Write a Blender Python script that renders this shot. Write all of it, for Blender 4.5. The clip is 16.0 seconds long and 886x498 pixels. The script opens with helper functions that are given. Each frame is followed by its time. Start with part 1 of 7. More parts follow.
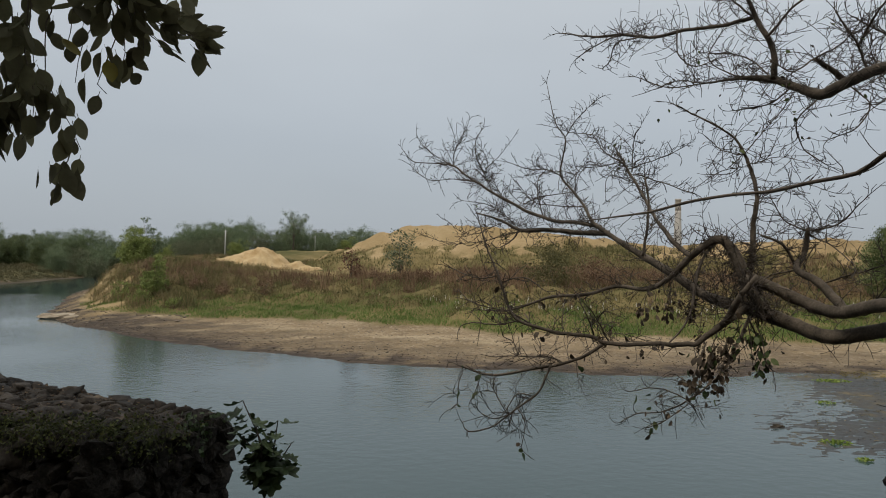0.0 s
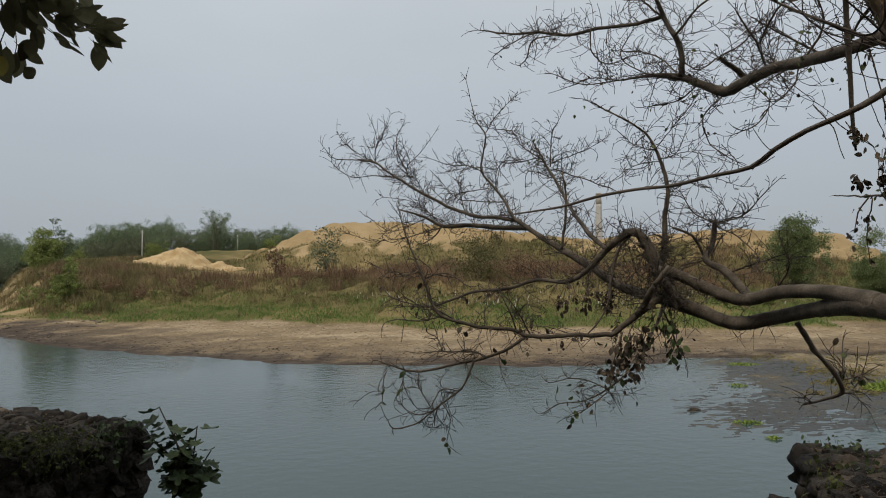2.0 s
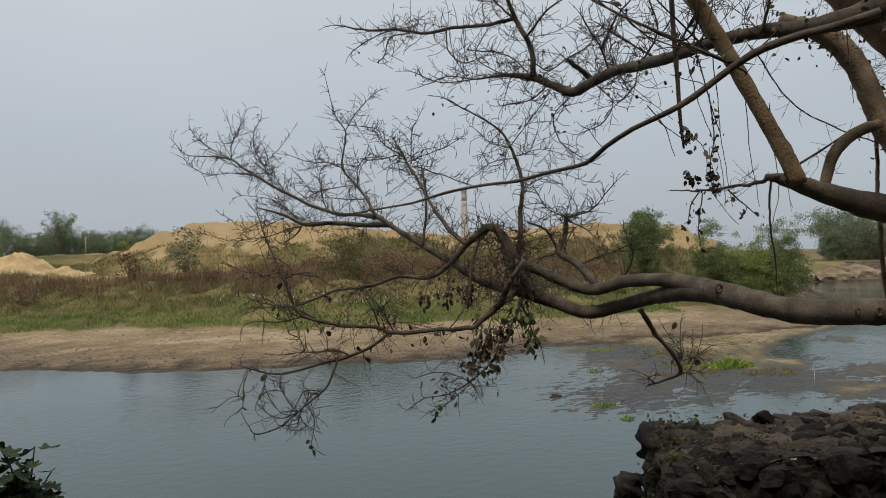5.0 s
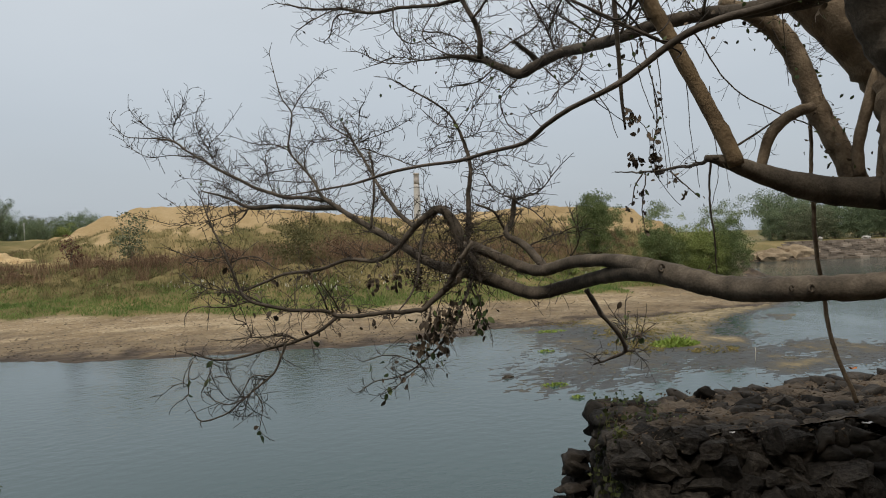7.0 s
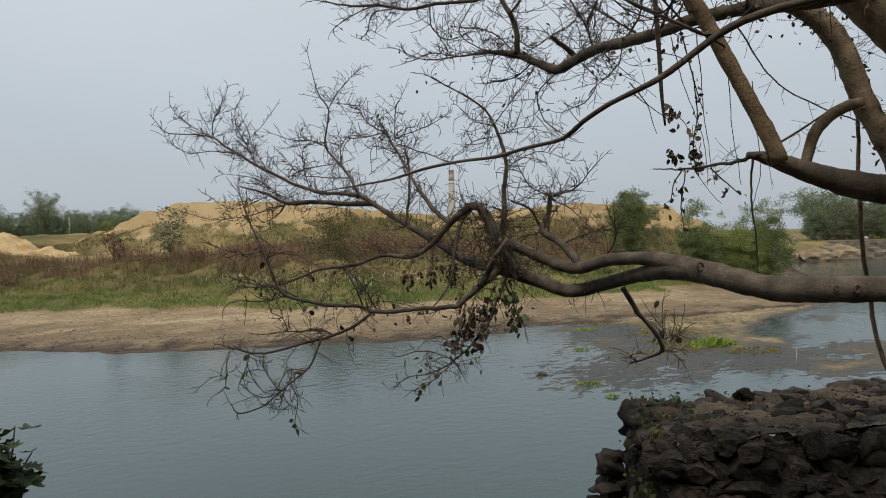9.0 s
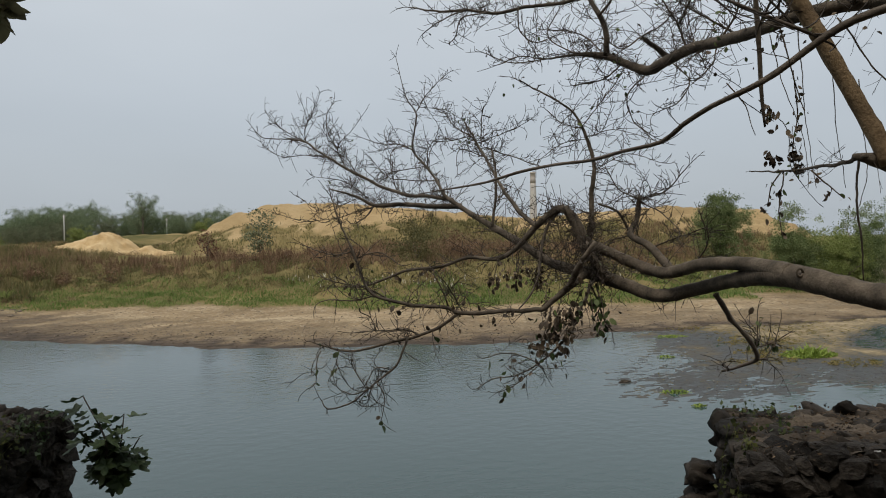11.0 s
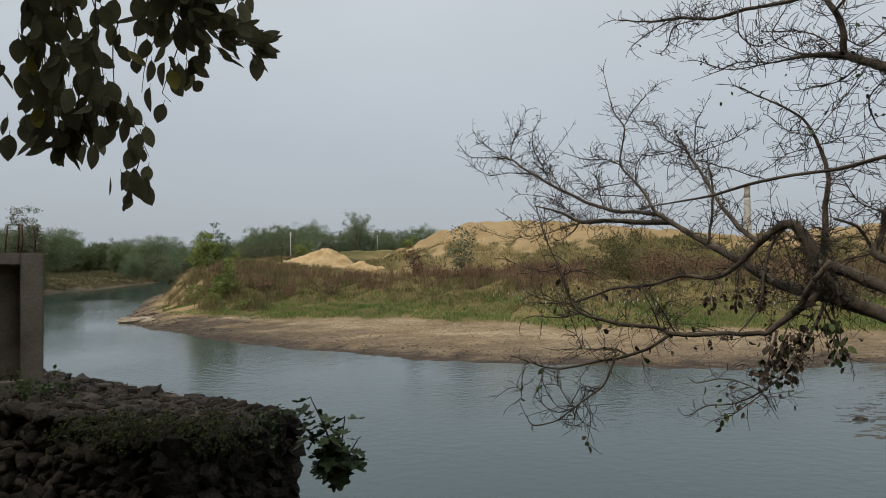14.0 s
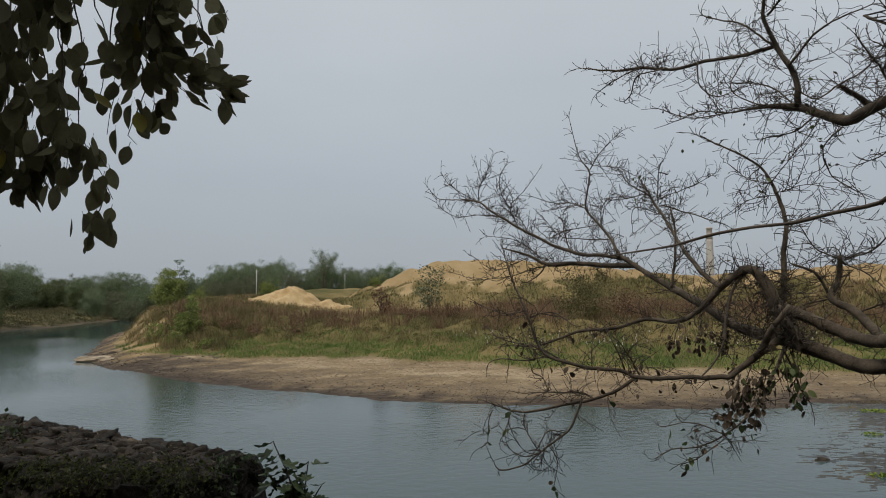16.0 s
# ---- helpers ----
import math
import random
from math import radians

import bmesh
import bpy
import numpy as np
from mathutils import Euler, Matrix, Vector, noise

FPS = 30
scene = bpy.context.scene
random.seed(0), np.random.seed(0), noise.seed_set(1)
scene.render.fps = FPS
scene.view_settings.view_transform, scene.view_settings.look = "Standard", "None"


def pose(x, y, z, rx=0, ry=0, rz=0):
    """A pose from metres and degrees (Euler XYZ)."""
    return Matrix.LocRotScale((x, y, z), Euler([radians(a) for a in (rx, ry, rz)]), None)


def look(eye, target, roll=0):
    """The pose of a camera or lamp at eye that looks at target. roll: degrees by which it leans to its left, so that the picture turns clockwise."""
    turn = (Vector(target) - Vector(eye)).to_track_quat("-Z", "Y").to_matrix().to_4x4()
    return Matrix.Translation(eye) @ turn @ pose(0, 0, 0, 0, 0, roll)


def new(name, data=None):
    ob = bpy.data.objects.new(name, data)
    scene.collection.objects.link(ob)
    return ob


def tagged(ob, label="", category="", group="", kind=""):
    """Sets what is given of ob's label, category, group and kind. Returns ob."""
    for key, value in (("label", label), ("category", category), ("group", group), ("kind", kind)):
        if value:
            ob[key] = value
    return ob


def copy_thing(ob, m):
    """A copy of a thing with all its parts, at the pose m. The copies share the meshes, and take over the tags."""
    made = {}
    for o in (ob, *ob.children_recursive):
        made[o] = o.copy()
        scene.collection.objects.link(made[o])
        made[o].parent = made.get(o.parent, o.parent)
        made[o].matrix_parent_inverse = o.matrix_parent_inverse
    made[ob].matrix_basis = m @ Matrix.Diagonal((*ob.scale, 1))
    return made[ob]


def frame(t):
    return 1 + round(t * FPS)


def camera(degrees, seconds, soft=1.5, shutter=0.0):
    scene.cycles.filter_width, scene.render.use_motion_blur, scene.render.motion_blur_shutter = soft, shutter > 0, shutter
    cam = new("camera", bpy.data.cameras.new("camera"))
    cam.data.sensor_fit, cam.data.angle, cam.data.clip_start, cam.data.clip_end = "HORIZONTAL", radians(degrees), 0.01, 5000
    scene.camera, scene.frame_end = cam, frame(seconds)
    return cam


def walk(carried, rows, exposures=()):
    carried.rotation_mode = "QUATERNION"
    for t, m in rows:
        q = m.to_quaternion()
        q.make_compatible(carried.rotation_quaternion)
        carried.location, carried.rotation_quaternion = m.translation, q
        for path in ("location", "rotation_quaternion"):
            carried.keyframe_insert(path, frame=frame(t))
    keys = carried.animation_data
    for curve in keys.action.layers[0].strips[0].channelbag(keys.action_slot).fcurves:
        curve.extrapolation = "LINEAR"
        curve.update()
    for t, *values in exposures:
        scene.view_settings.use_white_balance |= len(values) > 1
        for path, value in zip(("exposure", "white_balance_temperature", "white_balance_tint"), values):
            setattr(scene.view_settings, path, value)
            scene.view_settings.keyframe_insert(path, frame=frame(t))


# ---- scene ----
# ---------------------------------------------------------------- camera
cam = camera(63.7, 16.0, 1.0)
# seconds, eye x y z, yaw, pitch, lean to the right (degrees)
PATH = [
    (0, 0.0006, 0.0003, 5.0008, 0.004, 1.283, -1.203),
    (0.5, 0.0109, 0.0037, 4.9987, -1.247, 0.845, -1.178),
    (1, 0.0192, 0.0018, 4.9990, -2.654, 0.664, -1.059),
    (1.5, 0.0263, 0.0070, 5.0013, -4.259, 0.729, -0.555),
    (2, 0.0361, 0.0080, 5.0043, -5.866, 1.042, 0.014),
    (2.5, 0.0456, 0.0084, 5.0061, -7.824, 1.231, 0.221),
    (3, 0.0499, 0.0058, 5.0053, -9.744, 1.367, 0.536),
    (3.5, 0.0577, 0.0046, 5.0078, -11.640, 1.842, 0.812),
    (4, 0.0664, 0.0063, 5.0078, -13.196, 1.671, 1.138),
    (4.5, 0.0769, 0.0127, 5.0059, -14.511, 1.251, 1.304),
    (5, 0.0869, 0.0131, 5.0025, -16.393, 0.701, 1.409),
    (5.2, 0.0862, 0.0147, 5.0007, -16.960, 0.653, 1.597),
    (7.5, 0.1246, 0.0166, 4.9945, -20.327, -0.927, 1.810),
    (8, 0.1246, 0.0227, 4.9949, -19.969, -0.891, 1.715),
    (8.5, 0.1209, 0.0192, 4.9957, -19.637, -0.754, 1.386),
    (8.7, 0.1204, 0.0245, 4.9945, -18.762, -0.838, 1.338),
    (10.8, 0.0753, -0.0075, 4.9916, -11.922, -0.597, 0.924),
    (11, 0.0706, -0.0041, 4.9928, -10.926, -0.586, 0.929),
    (11.5, 0.0612, -0.0053, 4.9909, -8.403, -0.231, 0.942),
    (12, 0.0499, -0.0115, 4.9945, -5.490, 0.233, 0.925),
    (12.5, 0.0420, -0.0141, 4.9945, -3.167, 0.225, 0.958),
    (13, 0.0332, -0.0152, 4.9900, -0.223, 0.280, 1.038),
    (13.5, 0.0272, -0.0232, 4.9902, 2.806, 1.544, 1.028),
    (14, 0.0174, -0.0071, 4.9874, 4.945, 0.984, 0.419),
    (14.5, 0.0140, -0.0070, 4.9949, 4.200, 1.069, 0.188),
    (15, 0.0170, -0.0067, 5.0020, 3.988, 2.311, -0.016),
    (15.5, 0.0230, -0.0058, 5.0096, 3.557, 3.823, 0.118),
    (16, 0.0224, -0.0119, 5.0127, 2.359, 4.080, 0.090),
]


def aim(x, y, z, yaw, pitch, lean):
    a, b = radians(yaw), radians(pitch)
    way = Vector((-math.sin(a) * math.cos(b), math.cos(a) * math.cos(b), math.sin(b)))
    eye = Vector((x, y, z))
    return look(eye, eye + way, -lean)


walk(cam, [(t, aim(x, y, z, yaw, pitch, lean)) for t, x, y, z, yaw, pitch, lean in PATH],
     [(0, -0.05), (4, -0.01), (7.5, 0.17), (9, 0.16), (12, 0.07), (14.5, 0.0), (16, -0.14)])

# ---------------------------------------------------------------- light
world = bpy.data.worlds.new("hazy_sky")
scene.world = world
world.use_nodes = True
wn, wl = world.node_tree.nodes, world.node_tree.links
wn.clear()
sky = wn.new("ShaderNodeTexSky")
sky.sky_type, sky.sun_disc = "NISHITA", False
sky.sun_elevation, sky.sun_rotation = radians(62), radians(215)
sky.dust_density, sky.air_density = 6.0, 1.0
sky_bg = wn.new("ShaderNodeBackground")
sky_bg.inputs["Strength"].default_value = 0.02
# thin even cloud in front of the blue sky
tc = wn.new("ShaderNodeTexCoord")
sep = wn.new("ShaderNodeSeparateXYZ")
ramp = wn.new("ShaderNodeValToRGB")
ramp.color_ramp.elements[0].position, ramp.color_ramp.elements[0].color = 0.0, (0.385, 0.426, 0.466, 1)
ramp.color_ramp.elements[1].position, ramp.color_ramp.elements[1].color = 0.55, (0.60, 0.631, 0.648, 1)
e = ramp.color_ramp.elements.new(0.16)
e.color = (0.405, 0.446, 0.486, 1)
e = ramp.color_ramp.elements.new(0.34)
e.color = (0.50, 0.536, 0.564, 1)
cl = wn.new("ShaderNodeTexNoise")
cl.inputs["Scale"].default_value, cl.inputs["Detail"].default_value = 1.6, 4
clr = wn.new("ShaderNodeMapRange")
clr.inputs["From Min"].default_value, clr.inputs["From Max"].default_value = 0.3, 0.7
clr.inputs["To Min"].default_value, clr.inputs["To Max"].default_value = 0.95, 1.06
cmap = wn.new("ShaderNodeMapping")
cmap.inputs["Scale"].default_value = (1, 1, 2.6)
mixc = wn.new("ShaderNodeVectorMath")
mixc.operation = "SCALE"
cloud_bg = wn.new("ShaderNodeBackground")
cloud_bg.inputs["Strength"].default_value = 1.0
add = wn.new("ShaderNodeAddShader")
out = wn.new("ShaderNodeOutputWorld")
wl.new(tc.outputs["Generated"], sep.inputs[0])
wl.new(sep.outputs["Z"], ramp.inputs[0])
wl.new(tc.outputs["Generated"], cmap.inputs[0])
wl.new(cmap.outputs[0], cl.inputs["Vector"])
wl.new(cl.outputs["Fac"], clr.inputs["Value"])
wl.new(ramp.outputs[0], mixc.inputs[0])
wl.new(clr.outputs[0], mixc.inputs["Scale"])
wl.new(mixc.outputs[0], cloud_bg.inputs["Color"])
wl.new(sky.outputs[0], sky_bg.inputs["Color"])
wl.new(sky_bg.outputs[0], add.inputs[0])
wl.new(cloud_bg.outputs[0], add.inputs[1])
wl.new(add.outputs[0], out.inputs[0])

sun_data = bpy.data.lights.new("sun", "SUN")
sun_data.energy, sun_data.angle, sun_data.color = 1.6, radians(14), (1.0, 0.92, 0.80)
sun = new("sun", sun_data)
sun.matrix_world = look((-25, -20, 70), (0, 10, 0))


# ---------------------------------------------------------------- materials
def material(name, stops, scale=3.0, rough=0.9, bump=0.3, fine=30.0, detail=6, per="", spread=0.25, coord="Object",
             spec=0.3, dist=0.02, through_light=0.0, stretch=(1, 1, 1)):
    """Noise-mottled surface: colour stops along a coarse noise, a finer noise over it, relief from both."""
    m = bpy.data.materials.new(name)
    m.use_nodes = True
    n, l = m.node_tree.nodes, m.node_tree.links
    p = n["Principled BSDF"]
    p.inputs["Roughness"].default_value = rough
    p.inputs["Specular IOR Level"].default_value = spec
    tcs = n.new("ShaderNodeTexCoord")
    mp = n.new("ShaderNodeMapping")
    mp.inputs["Scale"].default_value = stretch
    l.new(tcs.outputs[coord], mp.inputs[0])
    big, small = n.new("ShaderNodeTexNoise"), n.new("ShaderNodeTexNoise")
    big.inputs["Scale"].default_value, big.inputs["Detail"].default_value = scale, detail
    small.inputs["Scale"].default_value, small.inputs["Detail"].default_value = fine, 5
    for t in (big, small):
        l.new(mp.outputs[0], t.inputs["Vector"])
    mix = n.new("ShaderNodeMath")
    mix.operation = "MULTIPLY_ADD"
    l.new(small.outputs["Fac"], mix.inputs[0])
    mix.inputs[1].default_value = 0.45
    add_ = n.new("ShaderNodeMath")
    add_.operation = "MULTIPLY_ADD"
    l.new(big.outputs["Fac"], add_.inputs[0])
    add_.inputs[1].default_value = 1.0
    add_.inputs[2].default_value = -0.22
    l.new(add_.outputs[0], mix.inputs[2])
    fac = mix.outputs[0]
    if per:
        rnd = n.new("ShaderNodeObjectInfo" if per == "object" else "ShaderNodeNewGeometry")
        rout = rnd.outputs["Random" if per == "object" else "Random Per Island"]
        am = n.new("ShaderNodeMath")
        am.operation = "MULTIPLY_ADD"
        l.new(rout, am.inputs[0])
        am.inputs[1].default_value = spread * 2
        off = n.new("ShaderNodeMath")
        off.operation = "SUBTRACT"
        off.inputs[1].default_value = spread
        l.new(fac, off.inputs[0])
        l.new(off.outputs[0], am.inputs[2])
        fac = am.outputs[0]
    cr = n.new("ShaderNodeValToRGB")
    el = cr.color_ramp.elements
    while len(el) < len(stops):
        el.new(0.5)
    for k, c in enumerate(stops):
        el[k].position = 0.25 + 0.5 * k / max(1, len(stops) - 1)
        el[k].color = (*c, 1)
    l.new(fac, cr.inputs[0])
    l.new(cr.outputs[0], p.inputs["Base Color"])
    if bump:
        b = n.new("ShaderNodeBump")
        b.inputs["Strength"].default_value, b.inputs["Distance"].default_value = bump, dist
        l.new(mix.outputs[0], b.inputs["Height"])
        l.new(b.outputs[0], p.inputs["Normal"])
    if through_light:
        tr = n.new("ShaderNodeBsdfTranslucent")
        l.new(cr.outputs[0], tr.inputs["Color"])
        ms = n.new("ShaderNodeMixShader")
        ms.inputs[0].default_value = through_light
        l.new(p.outputs[0], ms.inputs[1])
        l.new(tr.outputs[0], ms.inputs[2])
        l.new(ms.outputs[0], n["Material Output"].inputs[0])
    return m


BARK = material("bark", [(0.042, 0.034, 0.026), (0.090, 0.073, 0.055), (0.16, 0.130, 0.098)], 9, 0.92, 0.55, 75, dist=0.012)
# BARK with the light on the right-hand stems painted in; prop stick's brown
BARK_PALE_LIT = material("pale_lit_bark", [(0.10, 0.073, 0.048), (0.20, 0.15, 0.10), (0.31, 0.24, 0.162)], 11, 0.92, 0.7, 80, dist=0.014)
BARK_DARK = material("dark_bark", [(0.066, 0.054, 0.043), (0.13, 0.107, 0.086), (0.21, 0.175, 0.142)], 8, 0.9, 0.8, 70, dist=0.01)
BARK_OLIVE = material("olive_bark", [(0.095, 0.064, 0.035), (0.17, 0.118, 0.066), (0.25, 0.18, 0.102)], 9, 0.9, 0.8, 70, dist=0.015)
TWIG = material("twig_bark", [(0.032, 0.026, 0.021), (0.062, 0.050, 0.041), (0.105, 0.087, 0.071)], 9, 0.9, 0.0, 50)
LEAF_NEAR = material("glossy_dark_leaf", [(0.104, 0.095, 0.056), (0.144, 0.134, 0.075), (0.19, 0.178, 0.097)], 9, 0.85, 0.2, 60, per="object",
                     through_light=0.3, dist=0.002)
LEAF_REST = material("dark_leaf", [(0.104, 0.095, 0.056), (0.144, 0.134, 0.075), (0.19, 0.178, 0.097)], 9, 0.85, 0.2, 60, per="island",
                     through_light=0.3, dist=0.002)
LEAF_YELLOW = material("yellowing_leaf", [(0.16, 0.13, 0.02), (0.26, 0.22, 0.035), (0.30, 0.24, 0.05)], 9, 0.5, 0.2, 60, through_light=0.25, dist=0.002)
LEAF_TREE = material("small_green_leaf", [(0.04, 0.06, 0.022), (0.075, 0.105, 0.036), (0.13, 0.16, 0.06)], 9, 0.6, 0, 40, per="island", through_light=0.25)
LEAF_DRY = material("withered_leaf", [(0.04, 0.031, 0.022), (0.085, 0.064, 0.044), (0.14, 0.105, 0.07)], 9, 0.8, 0, 40, per="island")
LEAF_SHRUB = material("shrub_leaf", [(0.022, 0.036, 0.013), (0.038, 0.06, 0.022), (0.065, 0.09, 0.032)], 9, 0.5, 0.2, 40, per="object", through_light=0.2, dist=0.003)
# green lifted to stand in for haze over the distance; FOLIAGE_DEEP is without it
FOLIAGE_HAZED = material("hazed_far_foliage", [(0.105, 0.14, 0.076), (0.162, 0.206, 0.115), (0.22, 0.265, 0.152)], 0.5, 0.8, 0, 3, per="island", spread=0.3, through_light=0.3)
FOLIAGE_DEEP = material("deep_foliage", [(0.064, 0.082, 0.036), (0.106, 0.134, 0.058), (0.16, 0.19, 0.084)], 0.5, 0.8, 0, 3, per="island", spread=0.3, through_light=0.25)
FOLIAGE_LIGHT = material("yellow_green_foliage", [(0.135, 0.17, 0.05), (0.215, 0.26, 0.075), (0.29, 0.325, 0.105)], 0.6, 0.8, 0, 3, per="island", spread=0.3, through_light=0.2)
FOLIAGE_FRESH = material("fresh_foliage", [(0.092, 0.125, 0.045), (0.148, 0.188, 0.07), (0.205, 0.24, 0.10)], 0.6, 0.8, 0, 3, per="island", spread=0.3, through_light=0.25)
FOLIAGE_DULL = material("dull_foliage", [(0.085, 0.10, 0.055), (0.135, 0.15, 0.085), (0.19, 0.20, 0.12)], 0.6, 0.85, 0, 3, per="island", spread=0.3, through_light=0.15)
FOLIAGE_RED = material("reddish_foliage", [(0.07, 0.03, 0.022), (0.13, 0.055, 0.04), (0.17, 0.085, 0.06)], 0.6, 0.85, 0, 3, per="island", spread=0.3, through_light=0.15)
BASALT_REST = material("weathered_basalt_rest", [(0.012, 0.010, 0.008), (0.028, 0.0235, 0.019), (0.066, 0.055, 0.045)], 6, 0.95, 1.0, 28, per="island", spread=0.16, dist=0.03)
BASALT = material("weathered_basalt", [(0.012, 0.010, 0.008), (0.028, 0.0235, 0.019), (0.066, 0.055, 0.045)], 6, 0.95, 1.0, 28, per="object", spread=0.16, dist=0.03)
EARTH = material("dark_earth", [(0.02, 0.016, 0.012), (0.045, 0.036, 0.026), (0.07, 0.056, 0.04)], 4, 1.0, 0.8, 30, dist=0.02)
CONCRETE = material("grey_concrete", [(0.12, 0.102, 0.082), (0.19, 0.163, 0.132), (0.26, 0.225, 0.185)], 2.5, 0.95, 0.4, 40, dist=0.006)
IRON = material("rusty_rebar", [(0.03, 0.018, 0.012), (0.07, 0.04, 0.025), (0.10, 0.06, 0.04)], 20, 0.85, 0.3, 80, dist=0.002)
SAND = material("piled_sand", [(0.36, 0.24, 0.11), (0.46, 0.33, 0.17), (0.55, 0.42, 0.24)], 0.8, 1.0, 0.8, 6, dist=0.08)
GRASS_GREEN = material("fresh_grass", [(0.090, 0.150, 0.034), (0.145, 0.21, 0.052), (0.22, 0.255, 0.085)], 0.15, 0.8, 0, 2, per="island", through_light=0.2)
GRASS_DRY = material("dry_tall_grass", [(0.090, 0.098, 0.036), (0.170, 0.145, 0.062), (0.31, 0.24, 0.122)], 0.22, 0.85, 0, 1.2, per="island", spread=0.16, through_light=0.2)
WEED_RED = material("red_brown_weeds", [(0.11, 0.067, 0.040), (0.20, 0.126, 0.076), (0.32, 0.215, 0.132)], 0.12, 0.9, 0, 1.2, per="island", spread=0.2, through_light=0.15)
PLUME = material("pale_grass_plume", [(0.45, 0.42, 0.34), (0.6, 0.57, 0.48), (0.72, 0.69, 0.6)], 2, 0.9, 0, 8, per="island", through_light=0.3)
RUSH = material("olive_rushes", [(0.06, 0.065, 0.03), (0.105, 0.10, 0.05), (0.17, 0.145, 0.08)], 0.12, 0.85, 0, 1.2, per="island", spread=0.2, through_light=0.15)
SCRUB = material("olive_scrub", [(0.060, 0.066, 0.024), (0.108, 0.100, 0.040), (0.175, 0.145, 0.066)], 0.16, 0.85, 0, 1.0, per="island", spread=0.2, through_light=0.15)
SCRUB_BROWN = material("straw_brown_scrub", [(0.13, 0.092, 0.052), (0.22, 0.165, 0.088), (0.36, 0.28, 0.155)], 0.16, 0.9, 0, 1.0, per="island", spread=0.2, through_light=0.15)
MUD_WEED = material("yellow_olive_weed", [(0.11, 0.10, 0.03), (0.20, 0.165, 0.05), (0.33, 0.25, 0.09)], 0.5, 0.85, 0, 3, per="island", spread=0.25, through_light=0.15)
STEEL = material("pale_painted_post", [(0.45, 0.44, 0.42), (0.55, 0.54, 0.52), (0.62, 0.61, 0.59)], 2, 0.8, 0, 9)
# chimney's cream brick and top, paled further to stand in for distance haze
KILN = material("hazed_brick", [(0.40, 0.37, 0.335), (0.48, 0.45, 0.41), (0.56, 0.53, 0.485)], 0.25, 0.95, 0.2, 2, dist=0.05)
KILN_TOP = material("hazed_top_brick", [(0.42, 0.37, 0.34), (0.50, 0.45, 0.41), (0.58, 0.53, 0.48)], 0.25, 0.95, 0.2, 2, dist=0.05)
TERRACE = material("terrace_stone", [(0.10, 0.082, 0.064), (0.18, 0.147, 0.116), (0.29, 0.24, 0.19)], 0.4, 0.95, 0.6, 3, per="object", spread=0.2, dist=0.1, stretch=(1, 1, 3))
PALE = material("pale_rock", [(0.26, 0.25, 0.23), (0.36, 0.345, 0.32), (0.46, 0.445, 0.42)], 1, 0.95, 0.4, 6, dist=0.03)


